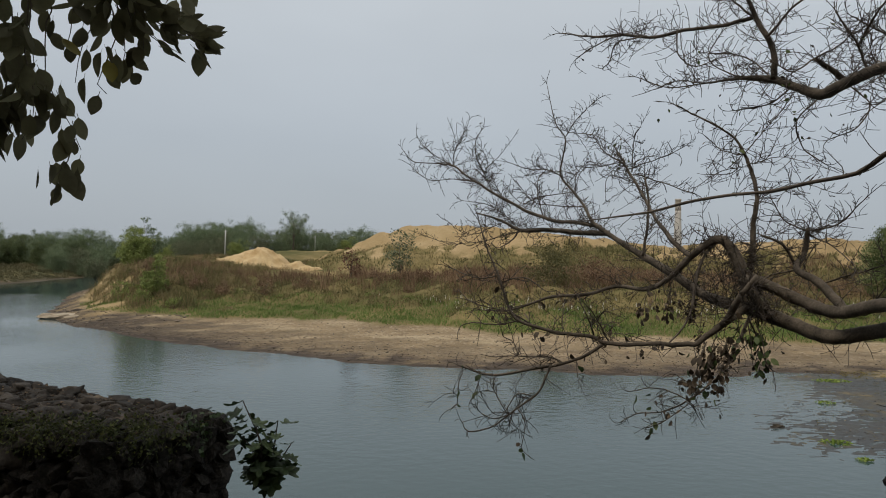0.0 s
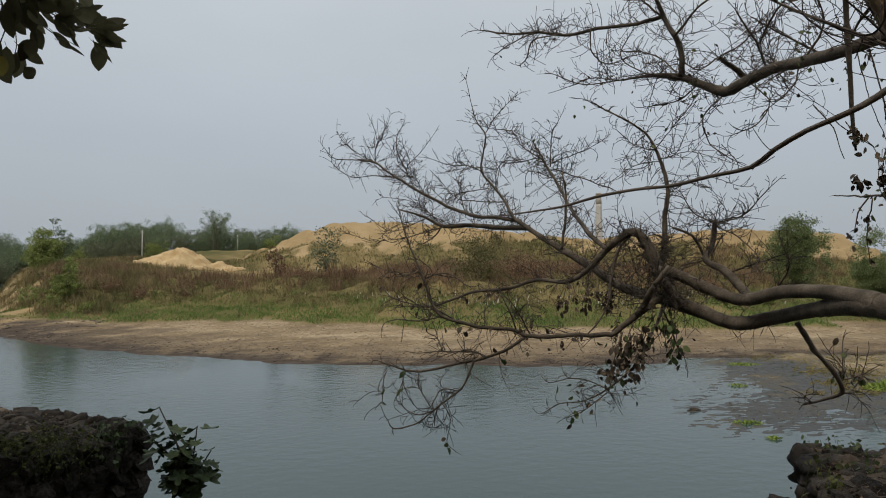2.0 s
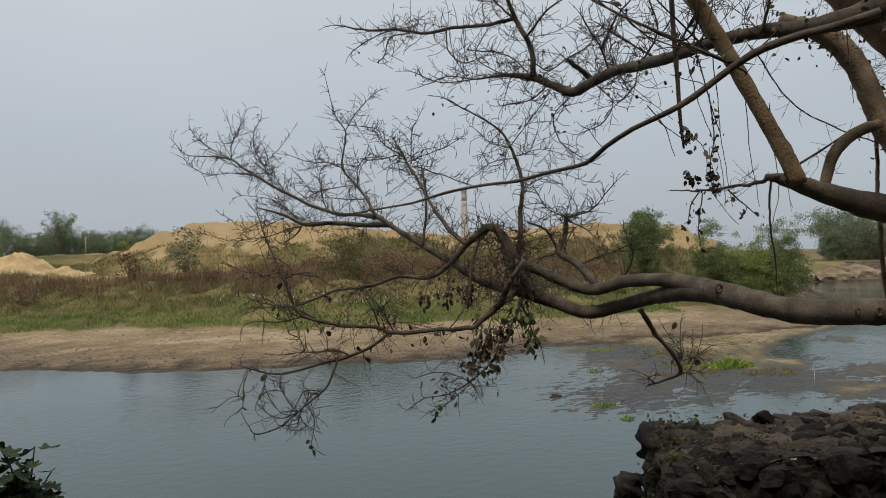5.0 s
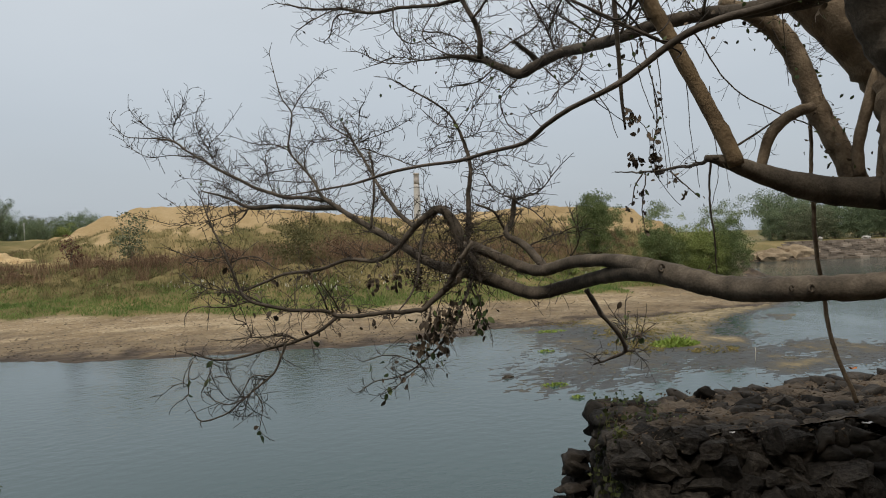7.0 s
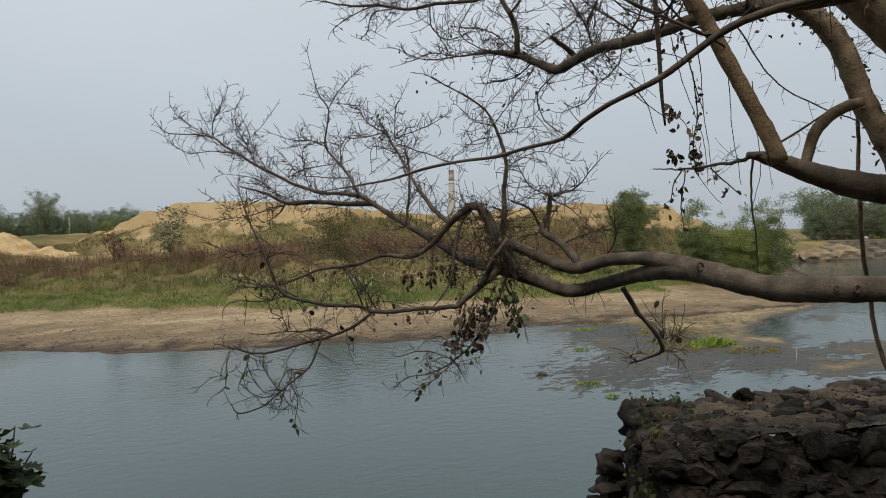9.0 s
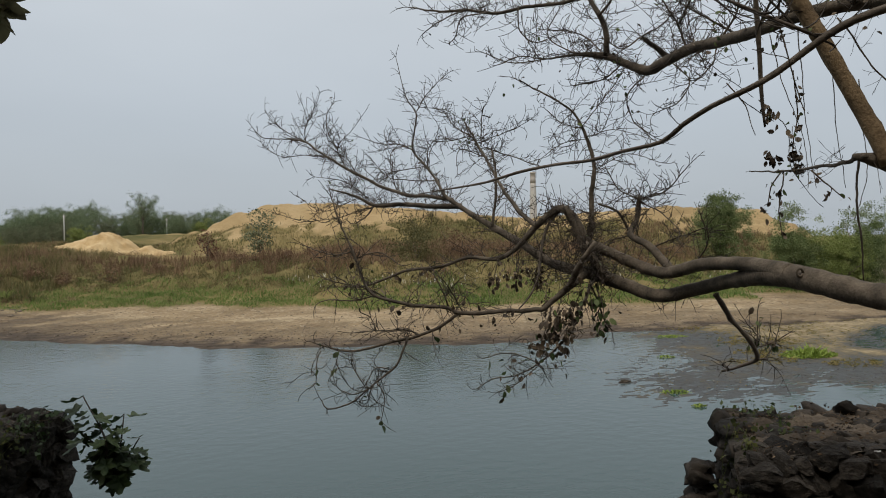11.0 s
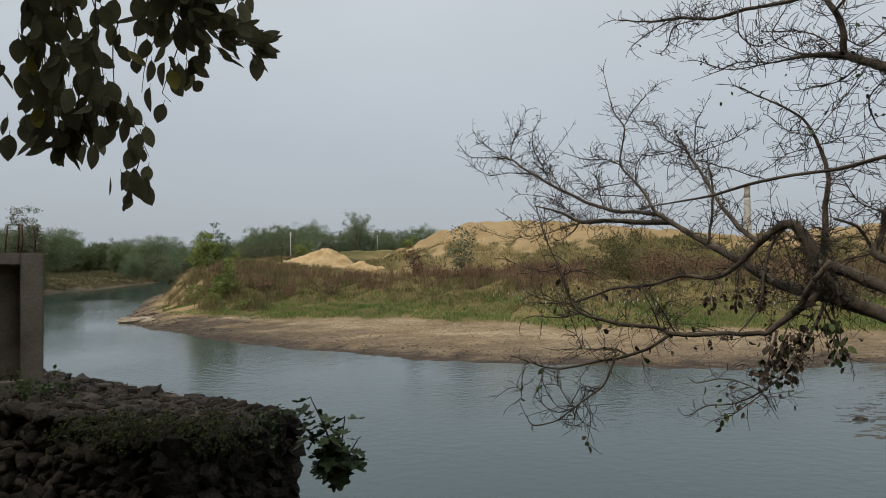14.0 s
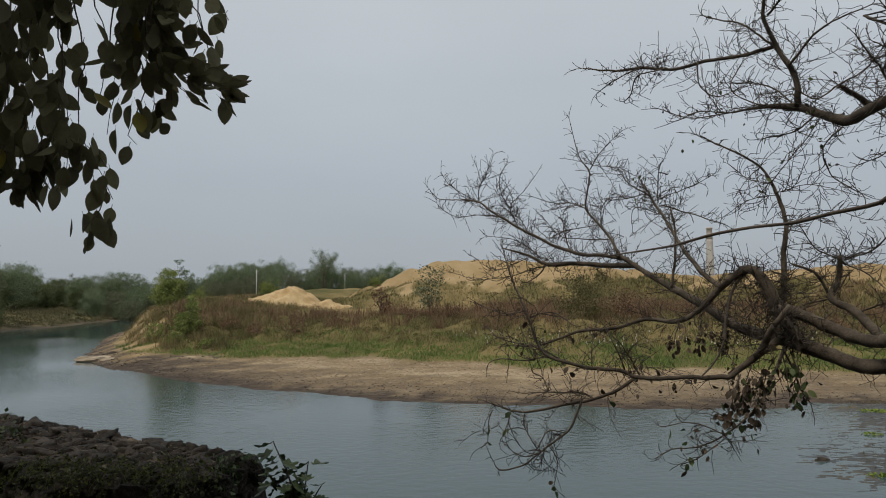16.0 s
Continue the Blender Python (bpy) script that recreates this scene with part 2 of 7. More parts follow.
def ground_material():
    m = bpy.data.materials.new("river_bank_ground")
    m.use_nodes = True
    n, l = m.node_tree.nodes, m.node_tree.links
    p = n["Principled BSDF"]
    p.inputs["Roughness"].default_value, p.inputs["Specular IOR Level"].default_value = 0.95, 0.04
    tcs = n.new("ShaderNodeTexCoord")

    def tex(scale, detail=7, stretch=(1, 1, 1)):
        mp = n.new("ShaderNodeMapping")
        mp.inputs["Scale"].default_value = stretch
        t = n.new("ShaderNodeTexNoise")
        t.inputs["Scale"].default_value, t.inputs["Detail"].default_value = scale, detail
        t.inputs["Roughness"].default_value = 0.65
        l.new(tcs.outputs["Object"], mp.inputs[0])
        l.new(mp.outputs[0], t.inputs["Vector"])
        return t.outputs["Fac"]

    def colours(fac, stops):
        cr = n.new("ShaderNodeValToRGB")
        el = cr.color_ramp.elements
        while len(el) < len(stops):
            el.new(0.5)
        for k, c in enumerate(stops):
            el[k].position, el[k].color = 0.3 + 0.4 * k / (len(stops) - 1), (*c, 1)
        l.new(fac, cr.inputs[0])
        return cr.outputs[0]

    def blend(fac, a, b):
        x = n.new("ShaderNodeMix")
        x.data_type = "RGBA"
        l.new(fac, x.inputs[0])
        l.new(a, x.inputs[6])
        l.new(b, x.inputs[7])
        return x.outputs[2]

    cov = n.new("ShaderNodeAttribute")
    cov.attribute_name = "cover"
    s = n.new("ShaderNodeSeparateColor")
    l.new(cov.outputs["Color"], s.inputs[0])
    patch = tex(0.35, 8, (0.5, 1, 1))
    sand = colours(patch, [(0.165, 0.118, 0.068), (0.29, 0.218, 0.132), (0.45, 0.36, 0.235)])
    grit = n.new("ShaderNodeMapRange")
    grit.inputs["From Min"].default_value, grit.inputs["From Max"].default_value = 0.40, 0.62
    grit.inputs["To Max"].default_value = 0.75
    l.new(tex(2.6, 10, (0.9, 0.7, 1)), grit.inputs["Value"])
    sand = blend(grit.outputs[0], sand, colours(tex(4.5, 9, (1, 0.6, 1)), [(0.13, 0.092, 0.058), (0.26, 0.20, 0.13), (0.50, 0.43, 0.32)]))
    wet = colours(tex(2.2, 9, (0.5, 1, 1)), [(0.032, 0.025, 0.019), (0.066, 0.050, 0.037), (0.14, 0.103, 0.072)])
    grass = colours(tex(0.12, 8), [(0.085, 0.088, 0.034), (0.155, 0.128, 0.056), (0.28, 0.21, 0.10)])
    spoil = colours(tex(0.10, 9, (1, 1, 0.4)), [(0.23, 0.165, 0.085), (0.33, 0.24, 0.125), (0.44, 0.33, 0.19)])
    speck = n.new("ShaderNodeMapRange")
    speck.inputs["From Min"].default_value, speck.inputs["From Max"].default_value = 0.54, 0.68
    speck.inputs["To Max"].default_value = 0.8
    l.new(tex(1.7, 9, (0.6, 1, 1)), speck.inputs["Value"])
    sand = blend(speck.outputs[0], sand, colours(tex(4, 6), [(0.10, 0.07, 0.045), (0.15, 0.105, 0.07)]))
    c = blend(s.outputs[2], sand, wet)
    c = blend(s.outputs[0], c, grass)
    c = blend(s.outputs[1], c, spoil)
    l.new(c, p.inputs["Base Color"])
    shine = n.new("ShaderNodeMapRange")
    shine.inputs["To Min"].default_value, shine.inputs["To Max"].default_value = 0.95, 0.6
    l.new(s.outputs[2], shine.inputs["Value"])
    l.new(shine.outputs[0], p.inputs["Roughness"])
    b = n.new("ShaderNodeBump")
    b.inputs["Strength"].default_value, b.inputs["Distance"].default_value = 0.9, 0.12
    l.new(tex(3.2, 11), b.inputs["Height"])
    l.new(b.outputs[0], p.inputs["Normal"])
    return m


def water_material():
    m = bpy.data.materials.new("river_water")
    m.use_nodes = True
    n, l = m.node_tree.nodes, m.node_tree.links
    p = n["Principled BSDF"]
    p.inputs["Base Color"].default_value = (0.037, 0.064, 0.065, 1)
    p.inputs["Roughness"].default_value, p.inputs["IOR"].default_value, p.inputs["Specular IOR Level"].default_value = 0.05, 1.33, 0.5
    tcs = n.new("ShaderNodeTexCoord")

    def ripples(scale, stretch, turn, detail=3):
        mp = n.new("ShaderNodeMapping")
        mp.inputs["Scale"].default_value, mp.inputs["Rotation"].default_value = stretch, (0, 0, radians(turn))
        t = n.new("ShaderNodeTexNoise")
        t.inputs["Scale"].default_value, t.inputs["Detail"].default_value = scale, detail
        l.new(tcs.outputs["Object"], mp.inputs[0])
        l.new(mp.outputs[0], t.inputs["Vector"])
        return t.outputs["Fac"]

    mask = n.new("ShaderNodeMapRange")
    mask.inputs["From Min"].default_value, mask.inputs["From Max"].default_value = 0.38, 0.62
    mask.inputs["To Min"].default_value, mask.inputs["To Max"].default_value = 0.28, 1.0
    l.new(ripples(0.09, (1, 0.6, 1), 20, 4), mask.inputs["Value"])
    h = n.new("ShaderNodeMath")
    h.operation = "MULTIPLY"
    l.new(ripples(2.6, (0.9, 1.2, 1), -32, 9), h.inputs[0])
    l.new(mask.outputs[0], h.inputs[1])
    # the far reach lies sheltered and mirrors its trees; under the near wall it is calm as well
    pos = n.new("ShaderNodeSeparateXYZ")
    l.new(tcs.outputs["Object"], pos.inputs[0])

    def ramp(axis, lo, hi, first, last):
        r = n.new("ShaderNodeMapRange")
        r.inputs["From Min"].default_value, r.inputs["From Max"].default_value = lo, hi
        r.inputs["To Min"].default_value, r.inputs["To Max"].default_value = first, last
        l.new(pos.outputs[axis], r.inputs["Value"])
        return r.outputs[0]

    def combine(operation, first, last):
        k = n.new("ShaderNodeMath")
        k.operation = operation
        for slot, v in enumerate((first, last)):
            l.new(v, k.inputs[slot])
        return k.outputs[0]

    lee = combine("MULTIPLY", ramp("Y", 93.5, 97.0, 1.0, 0.15), ramp("X", -59.0, -55.0, 0.15, 1.0))
    breeze = combine("MULTIPLY", ramp("Y", 12, 28, 0.4, 1.0), ramp("Y", 27, 43, 1.0, 0.6))
    blown = combine("MULTIPLY", combine("MULTIPLY", h.outputs[0], breeze), lee)
    b = n.new("ShaderNodeBump")
    b.inputs["Strength"].default_value, b.inputs["Distance"].default_value = 1.0, 0.038
    l.new(blown, b.inputs["Height"])
    l.new(b.outputs[0], p.inputs["Normal"])
    return m


GROUND, WATER = ground_material(), water_material()


# ---------------------------------------------------------------- mesh helpers
def mesh_np(name, verts, faces, mat, smooth=False):
    """A mesh from arrays of places and of triangles or quads."""
    verts, faces = np.asarray(verts, np.float32), np.asarray(faces, np.int32)
    me = bpy.data.meshes.new(name)
    k = faces.shape[1]
    me.vertices.add(len(verts))
    me.vertices.foreach_set("co", verts.ravel())
    me.loops.add(faces.size)
    me.loops.foreach_set("vertex_index", faces.ravel())
    me.polygons.add(len(faces))
    me.polygons.foreach_set("loop_start", np.arange(0, faces.size, k, dtype=np.int32))
    me.update(calc_edges=True)
    if smooth:
        me.polygons.foreach_set("use_smooth", np.ones(len(faces), bool))
    me.materials.append(mat)
    return me


def part(name, data, mat, parent, label=""):
    """Links a bmesh or a mesh as one object under a thing or a part."""
    if isinstance(data, bmesh.types.BMesh):
        me = bpy.data.meshes.new(name)
        data.to_mesh(me)
        data.free()
        me.materials.append(mat)
    else:
        me = data
    ob = new(name, me)
    ob.parent = parent
    if label:
        ob["label"] = label
    return ob


def thing(name, at, label, category, group="", kind=""):
    ob = new(name)
    ob.location = at
    return tagged(ob, label, category, group, kind)


def box(bm, size, m):
    r = bmesh.ops.create_cube(bm, size=1.0, matrix=m @ Matrix.Diagonal((*size, 1)))
    return r["verts"]


def smooth_path(nodes, step):
    """Catmull-Rom line through (x, y, z, radius) nodes, sampled about every step metres."""
    p = np.array(nodes, float)
    p = np.vstack([2 * p[0] - p[1], p, 2 * p[-1] - p[-2]])
    res = []
    for i in range(1, len(p) - 2):
        a, b, c, d = p[i - 1], p[i], p[i + 1], p[i + 2]
        count = max(1, int(np.linalg.norm((c - b)[:3]) / step))
        for s in np.arange(count) / count:
            res.append(0.5 * (2 * b + (c - a) * s + (2 * a - 5 * b + 4 * c - d) * s * s + (3 * b - a - 3 * c + d) * s ** 3))
    res.append(p[-2])
    res = np.array(res)
    res[:, 3] = np.maximum(res[:, 3], 0.0012)
    return res


def tube(path, sides, knobby=0.0, rng=None):
    """Vertices and triangles of a tapered, closed tube along rows of x, y, z, radius."""
    path = np.asarray(path, float)
    n = len(path)
    tan = np.gradient(path[:, :3], axis=0)
    tan /= np.linalg.norm(tan, axis=1)[:, None] + 1e-9
    u = np.zeros_like(tan)
    first = np.cross(tan[0], (0, 0, 1.0) if abs(tan[0, 2]) < 0.9 else (1.0, 0, 0))
    u[0] = first / np.linalg.norm(first)
    for k in range(1, n):
        w = u[k - 1] - tan[k] * (u[k - 1] @ tan[k])
        u[k] = w / (np.linalg.norm(w) + 1e-9)
    v = np.cross(tan, u)
    ang = np.arange(sides) * 2 * np.pi / sides
    r = path[:, 3][:, None] * np.ones((1, sides))
    if knobby and rng is not None:
        r = r * (1 + knobby * rng.normal(size=(n, 1)) * 0.7 + knobby * rng.normal(size=(n, sides)) * 0.6)
    ring = path[:, None, :3] + r[..., None] * (np.cos(ang)[None, :, None] * u[:, None] + np.sin(ang)[None, :, None] * v[:, None])
    verts = np.vstack([ring.reshape(-1, 3), path[:1, :3], path[-1:, :3]])
    i, j = np.meshgrid(np.arange(n - 1), np.arange(sides), indexing="ij")
    a, b = (i * sides + j).ravel(), (i * sides + (j + 1) % sides).ravel()
    faces = [np.stack([a, b, b + sides], 1), np.stack([a, b + sides, a + sides], 1)]
    k = np.arange(sides)
    faces.append(np.stack([(k + 1) % sides, k, np.full(sides, n * sides)], 1))
    last = (n - 1) * sides
    faces.append(np.stack([last + k, last + (k + 1) % sides, np.full(sides, n * sides + 1)], 1))
    return verts, np.vstack(faces)


class Heap:
    """Gathers many small pieces into one mesh."""

    def __init__(self):
        self.v, self.f, self.n = [], [], 0

    def add(self, v, f):
        self.v.append(np.asarray(v, np.float32))
        self.f.append(np.asarray(f) + self.n)
        self.n += len(v)

    def mesh(self, name, mat, smooth=False):
        return mesh_np(name, np.vstack(self.v), np.vstack(self.f), mat, smooth)


def blades(pos, height, width, lean, rng, bend=0.35):
    """Three-triangle grass blades at rows of places."""
    n = len(pos)
    a = rng.uniform(0, 2 * np.pi, n)
    side = np.stack([np.cos(a), np.sin(a), 0 * a], 1) * width[:, None] / 2
    b = rng.uniform(0, 2 * np.pi, n)
    drift = np.stack([np.cos(b), np.sin(b), 0 * b], 1) * (lean * height)[:, None]
    up = np.array([0, 0, 1.0])[None] * height[:, None]
    v = np.stack([pos - side, pos + side, pos + up * 0.55 + drift * bend - side * 0.8, pos + up * 0.55 + drift * bend + side * 0.8, pos + up + drift], 1)
    k = np.arange(n)[:, None] * 5
    f = np.stack([k + [0, 1, 3], k + [0, 3, 2], k + [2, 3, 4]], 1)
    return v.reshape(-1, 3), f.reshape(-1, 3)


def leaf_cards(pos, size, rng, aspect=0.55, flat=0.0, down=0.0, six=False):
    """Small pointed leaves, folded along the middle, turned at random."""
    n = len(pos)
    d = rng.normal(size=(n, 3))
    d[:, 2] *= 1 - flat
    d[:, 2] -= down
    d /= np.linalg.norm(d, axis=1)[:, None]
    e = np.cross(d, rng.normal(size=(n, 3)))
    e /= np.linalg.norm(e, axis=1)[:, None] + 1e-9
    g = np.cross(d, e)
    s = size[:, None]
    if six:
        rows = [pos] + [pos + d * s * u + e * s * aspect * w / 2 + g * s * h for u, w, h in ((0.28, 0.8, 0.07), (0.66, 0.85, 0.02), (1.0, 0.0, -0.10), (0.66, -0.85, 0.10), (0.28, -0.8, 0.10))]
        k = np.arange(n)[:, None] * 6
        return np.stack(rows, 1).reshape(-1, 3), np.stack([k + [0, 1, 5], k + [1, 2, 5], k + [2, 4, 5], k + [2, 3, 4]], 1).reshape(-1, 3)
    v = np.stack([pos, pos + d * s * 0.5 + e * s * aspect / 2 + g * s * 0.08, pos + d * s, pos + d * s * 0.5 - e * s * aspect / 2 + g * s * 0.08], 1)
    k = np.arange(n)[:, None] * 4
    return v.reshape(-1, 3), np.stack([k + [0, 1, 2], k + [0, 2, 3]], 1).reshape(-1, 3)


def tri_arrays(me):
    """A mesh's places and triangles as arrays."""
    me.calc_loop_triangles()
    v, f = np.empty(len(me.vertices) * 3, np.float32), np.empty(len(me.loop_triangles) * 3, np.int32)
    me.vertices.foreach_get("co", v)
    me.loop_triangles.foreach_get("vertices", f)
    return v.reshape(-1, 3), f.reshape(-1, 3)


def moved(v, m):
    a = np.array(m)
    return v @ a[:3, :3].T + a[:3, 3]


# ---------------------------------------------------------------- terrain
def side_distance(x, y, poly):
    """Distance to a polygon's edge, positive inside."""
    p = np.array(poly, float)
    q = np.roll(p, -1, axis=0)
    best = np.full(x.shape, 1e9)
    inside = np.zeros(x.shape, bool)
    for (ax, ay), (bx, by) in zip(p, q):
        dx, dy = bx - ax, by - ay
        t = np.clip(((x - ax) * dx + (y - ay) * dy) / (dx * dx + dy * dy + 1e-12), 0, 1)
        best = np.minimum(best, np.hypot(x - ax - t * dx, y - ay - t * dy))
        cross = (ay > y) != (by > y)
        with np.errstate(divide="ignore", invalid="ignore"):
            inside ^= cross & (x < (bx - ax) * (y - ay) / (by - ay + 1e-12) + ax)
    return np.where(inside, best, -best)


def wobble(x, y, scale, seed, octaves=4):
    """Smooth noise from turned sine waves, about -1 to 1."""
    rng = np.random.default_rng(seed)
    out, amp, tot = np.zeros_like(x), 1.0, 0.0
    for k in range(octaves):
        for _ in range(4):
            a, ph = rng.uniform(0, np.pi), rng.uniform(0, 6.28)
            f = rng.uniform(0.7, 1.4) * 2 ** k / scale
            out += amp * np.sin((x * np.cos(a) + y * np.sin(a)) * f * 2 * np.pi + ph)
        tot += amp * 1.6
        amp *= 0.5
    return out / tot


FAR_BANK = [(-66, 140), (-52, 103), (-44, 83), (-37, 68), (-33, 59.5), (-27.5, 53), (-19.3, 45.2), (-12.2, 40.2), (-5, 36.3), (0.6, 34.8),
            (6, 34), (10.5, 33.4), (16, 35.6), (22, 35.2), (30, 34.6), (38, 36.6), (41, 42.5), (50, 52), (59, 61), (66, 76), (76, 96), (300, 300),
            (3000, 3500), (-2500, 3500), (-220, 420), (-92, 240)]
LEFT_BANK = [(-3000, 60), (-140, 96), (-76, 111), (-80, 134), (-91, 186), (-104, 240), (-240, 440), (-2500, 3600), (-3000, 3600)]
RIGHT_BANK = [(72, 97), (84, 87), (109, 80.6), (150, 69), (400, 30), (3000, 0), (3000, 3600), (280, 300)]
NEAR_BANK = [(-3000, -3000), (3000, -3000), (3000, -60), (40, 2.2), (8, 3.6), (2, 3.2), (-2.2, 3.6), (-8, 7.5), (-40, 20), (-140, 40), (-3000, 20)]
MUD = [(18.2, 40), (30, 39.5), (41, 38.6), (30.4, 32.2), (26, 29.8), (24.4, 27.4), (24.8, 24.5), (28, 22.4), (36, 20), (34, 16.5), (25, 17.4), (20, 19.2), (16.5, 21.2),
       (13.4, 20.0), (11.0, 20.8), (12, 23.5), (14, 26.5), (16.2, 30), (17.4, 35)]
RIDGE = [(-8.5, 110, 9.4), (-4, 110, 10.7), (4, 110, 10.9), (10, 109.5, 10.5), (23, 107.5, 9.3), (33, 105, 8.3), (44, 101, 9.0), (52, 97, 9.6),
         (59, 87, 8.6), (58.5, 82, 7.0)]


def terrain(x, y):
    """Height, and how much of each cover: grass, dug soil, wet."""
    d = side_distance(x, y, FAR_BANK) + 0.5 * wobble(x, y, 7, 3)
    w = np.interp(x, [-40, -29, -22, -15, -8, 0, 10, 20, 30, 45, 60], [2.0, 3.0, 5.5, 9, 14, 14, 11.5, 9, 11, 3.6, 2.5])
    k = np.interp(x, [-45, -31, -25, -18], [3.6, 3.2, 1.6, 1.0])
    s = (d - w) * k + 1.0 * wobble(x, y, 9, 11)
    bank = np.where(s < 0, 0.62 * np.clip(d / w, -3, 1) ** 1.0, 0)
    bank = np.where(s >= 0, np.interp(s, [0, 5, 14, 20, 42, 100, 400], [0.62, 1.05, 3.3, 3.75, 4.7, 5.2, 5.6]), bank)
    bank = bank + np.interp(x, [-60, -30, -22, -14], [0.6, 0.55, 0.3, 0.0]) * np.clip((s - 3) / 12, 0, 1)
    bank = bank + np.clip(s / 14, 0, 1) * 0.22 * wobble(x, y, 6, 5) + 0.012 * wobble(x, y, 2.2, 6)
    bank = np.where(d < 0, np.maximum(-1.2, d * 0.10), bank)
    grass = np.clip((s + 0.5) / 1.5, 0, 1)
    # long spoil ridge
    top, crest = np.full(x.shape, -9.0), np.zeros(x.shape)
    for (ax, ay, az), (bx, by, bz) in zip(RIDGE[:-1], RIDGE[1:]):
        dx, dy = bx - ax, by - ay
        t = np.clip(((x - ax) * dx + (y - ay) * dy) / (dx * dx + dy * dy), 0, 1)
        r = np.hypot(x - ax - t * dx, y - ay - t * dy) + 0.9 * wobble(x, y, 9, 21)
        this = az + t * (bz - az) - np.maximum(0, r - 1.5) * np.where(x > 59, 0.9, np.where(y < 100, 0.34, 0.5))
        crest = np.where(this > top, az + t * (bz - az), crest)
        top = np.maximum(top, this)
    top = top + 0.22 * wobble(x, y, 4, 23)
    soil = np.clip((top - bank) / 0.5, 0, 1)
    # below its crest the ridge has grown over, all but its upstream end
    depth_ = crest - top
    bare = np.interp(x, [4, 12, 17, 24, 40, 60], [4.0, 3.4, 1.9, 1.4, 2.2, 4.0])
    soil = soil * np.clip((bare - depth_ + 1.3 * wobble(x, y, 7, 33) + 0.7 * wobble(x, y, 2.5, 34)) / 0.7, 0, 1)
    bank = np.maximum(bank, top)
    # bare cut face at the upstream end
    soil = np.maximum(soil, np.clip((-25 - x + 3 * wobble(x, y, 5, 41)) / 4, 0, 1) * np.clip(1.2 - np.abs(d - 4.2 + 1.5 * wobble(x, y, 5, 43)) / 3.6, 0, 1) * np.clip(0.65 + 0.9 * wobble(x, y, 3, 45), 0, 1))
    soil = np.maximum(soil, np.clip(1 - np.abs(y - 88) / 8, 0, 1) * np.clip((2 - x) / 4, 0, 1) * np.clip((x + 34) / 4, 0, 1) * np.clip(0.5 + 0.9 * wobble(x, y, 5, 47), 0, 1))
    bank = bank + 2.6 * np.exp(-((x + 14) / 22) ** 2 - ((y - 150) / 26) ** 2)
    dl = side_distance(x, y, LEFT_BANK) + 1.5 * wobble(x, y, 18, 7)
    left = np.where(dl > 0, np.interp(dl, [0, 5, 18, 60, 400], [0, 0.7, 2.0, 4.0, 5.4]), np.maximum(-1.2, dl * 0.1))
    dr = side_distance(x, y, RIGHT_BANK) + 0.6 * wobble(x, y, 9, 9)
    right = np.where(dr > 0, np.interp(dr, [0, 2, 8, 60, 400], [0, 0.5, 2.7, 3.5, 5.4]), np.maximum(-1.2, dr * 0.1))
    dn = side_distance(x, y, NEAR_BANK) + 0.12 * wobble(x, y, 3, 13)
    near = np.where(dn > 0, np.interp(dn, [0, 1.4, 3, 300], [2.2, 3.3, 3.4, 4.0]), np.maximum(-1.2, 2.2 + dn * 2.4))
    h = np.maximum.reduce([bank, left, right, near])
    grass = np.maximum(grass, np.where((left > bank) | (right > bank), np.clip(np.maximum(dl, dr) / 5, 0, 1), 0))
    grass = np.where(near > 1, 0.35, grass)
    wet = np.clip(1.65 - d / 2.0 + 0.45 * wobble(x, y, 3, 17) + 0.3 * wobble(x, y, 1.1, 18), 0, 1)
    wet = np.maximum(wet, np.clip((2 - x + 4 * wobble(x, y, 6, 20)) / 14, 0.8, 1) * np.clip(1.45 - d / 5.6 + 0.5 * wobble(x, y, 3, 22), 0, np.interp(x, [-24, -9], [0.95, 0.52])))
    wet = np.maximum(wet, np.clip((-20 - x + 3 * wobble(x, y, 5, 24)) / 6, 0, 1) * np.clip(1.25 - d / 3.4 + 0.6 * wobble(x, y, 2.5, 26), 0, 0.9))
    # unseen near bank: dark like humus, to bounce less light onto the walls
    wet = np.where(near > 1, 0.85, wet)
    grass = np.where(near > 1, 0.12, grass)
    return h, np.clip(grass, 0, 1), np.clip(soil, 0, 1), wet


def height(x, y):
    return float(terrain(np.array([float(x)]), np.array([float(y)]))[0][0])


def stretched(lo, hi, step, far_lo, far_hi, grow=1.16):
    mid = list(np.arange(lo, hi + step / 2, step))
    s, a = step, lo
    left_ = []
    while a > far_lo:
        s *= grow
        a -= s
        left_.append(a)
    s, a = step, hi
    right_ = []
    while a < far_hi:
        s *= grow
        a += s
        right_.append(a)
    return np.array(left_[::-1] + mid + right_)


gx, gy = stretched(-62, 72, 0.5, -2900, 2900), stretched(-2, 122, 0.5, -2900, 3400)
GX, GY = np.meshgrid(gx, gy)
GH, GG, GS, GW = terrain(GX.ravel(), GY.ravel())
nx, ny = len(gx), len(gy)
ii, jj = np.meshgrid(np.arange(ny - 1), np.arange(nx - 1), indexing="ij")
q = (ii * nx + jj).ravel()
ground_mesh = mesh_np("ground", np.stack([GX.ravel(), GY.ravel(), GH], 1), np.stack([q, q + 1, q + nx + 1, q + nx], 1), GROUND, True)
att = ground_mesh.color_attributes.new("cover", "FLOAT_COLOR", "POINT")
att.data.foreach_set("color", np.stack([GG, GS, GW, np.ones_like(GG)], 1).astype(np.float32).ravel())
ground = tagged(new("ground", ground_mesh), "sandy river bank with grassy slope and spoil ridge", "ground", kind="structure")

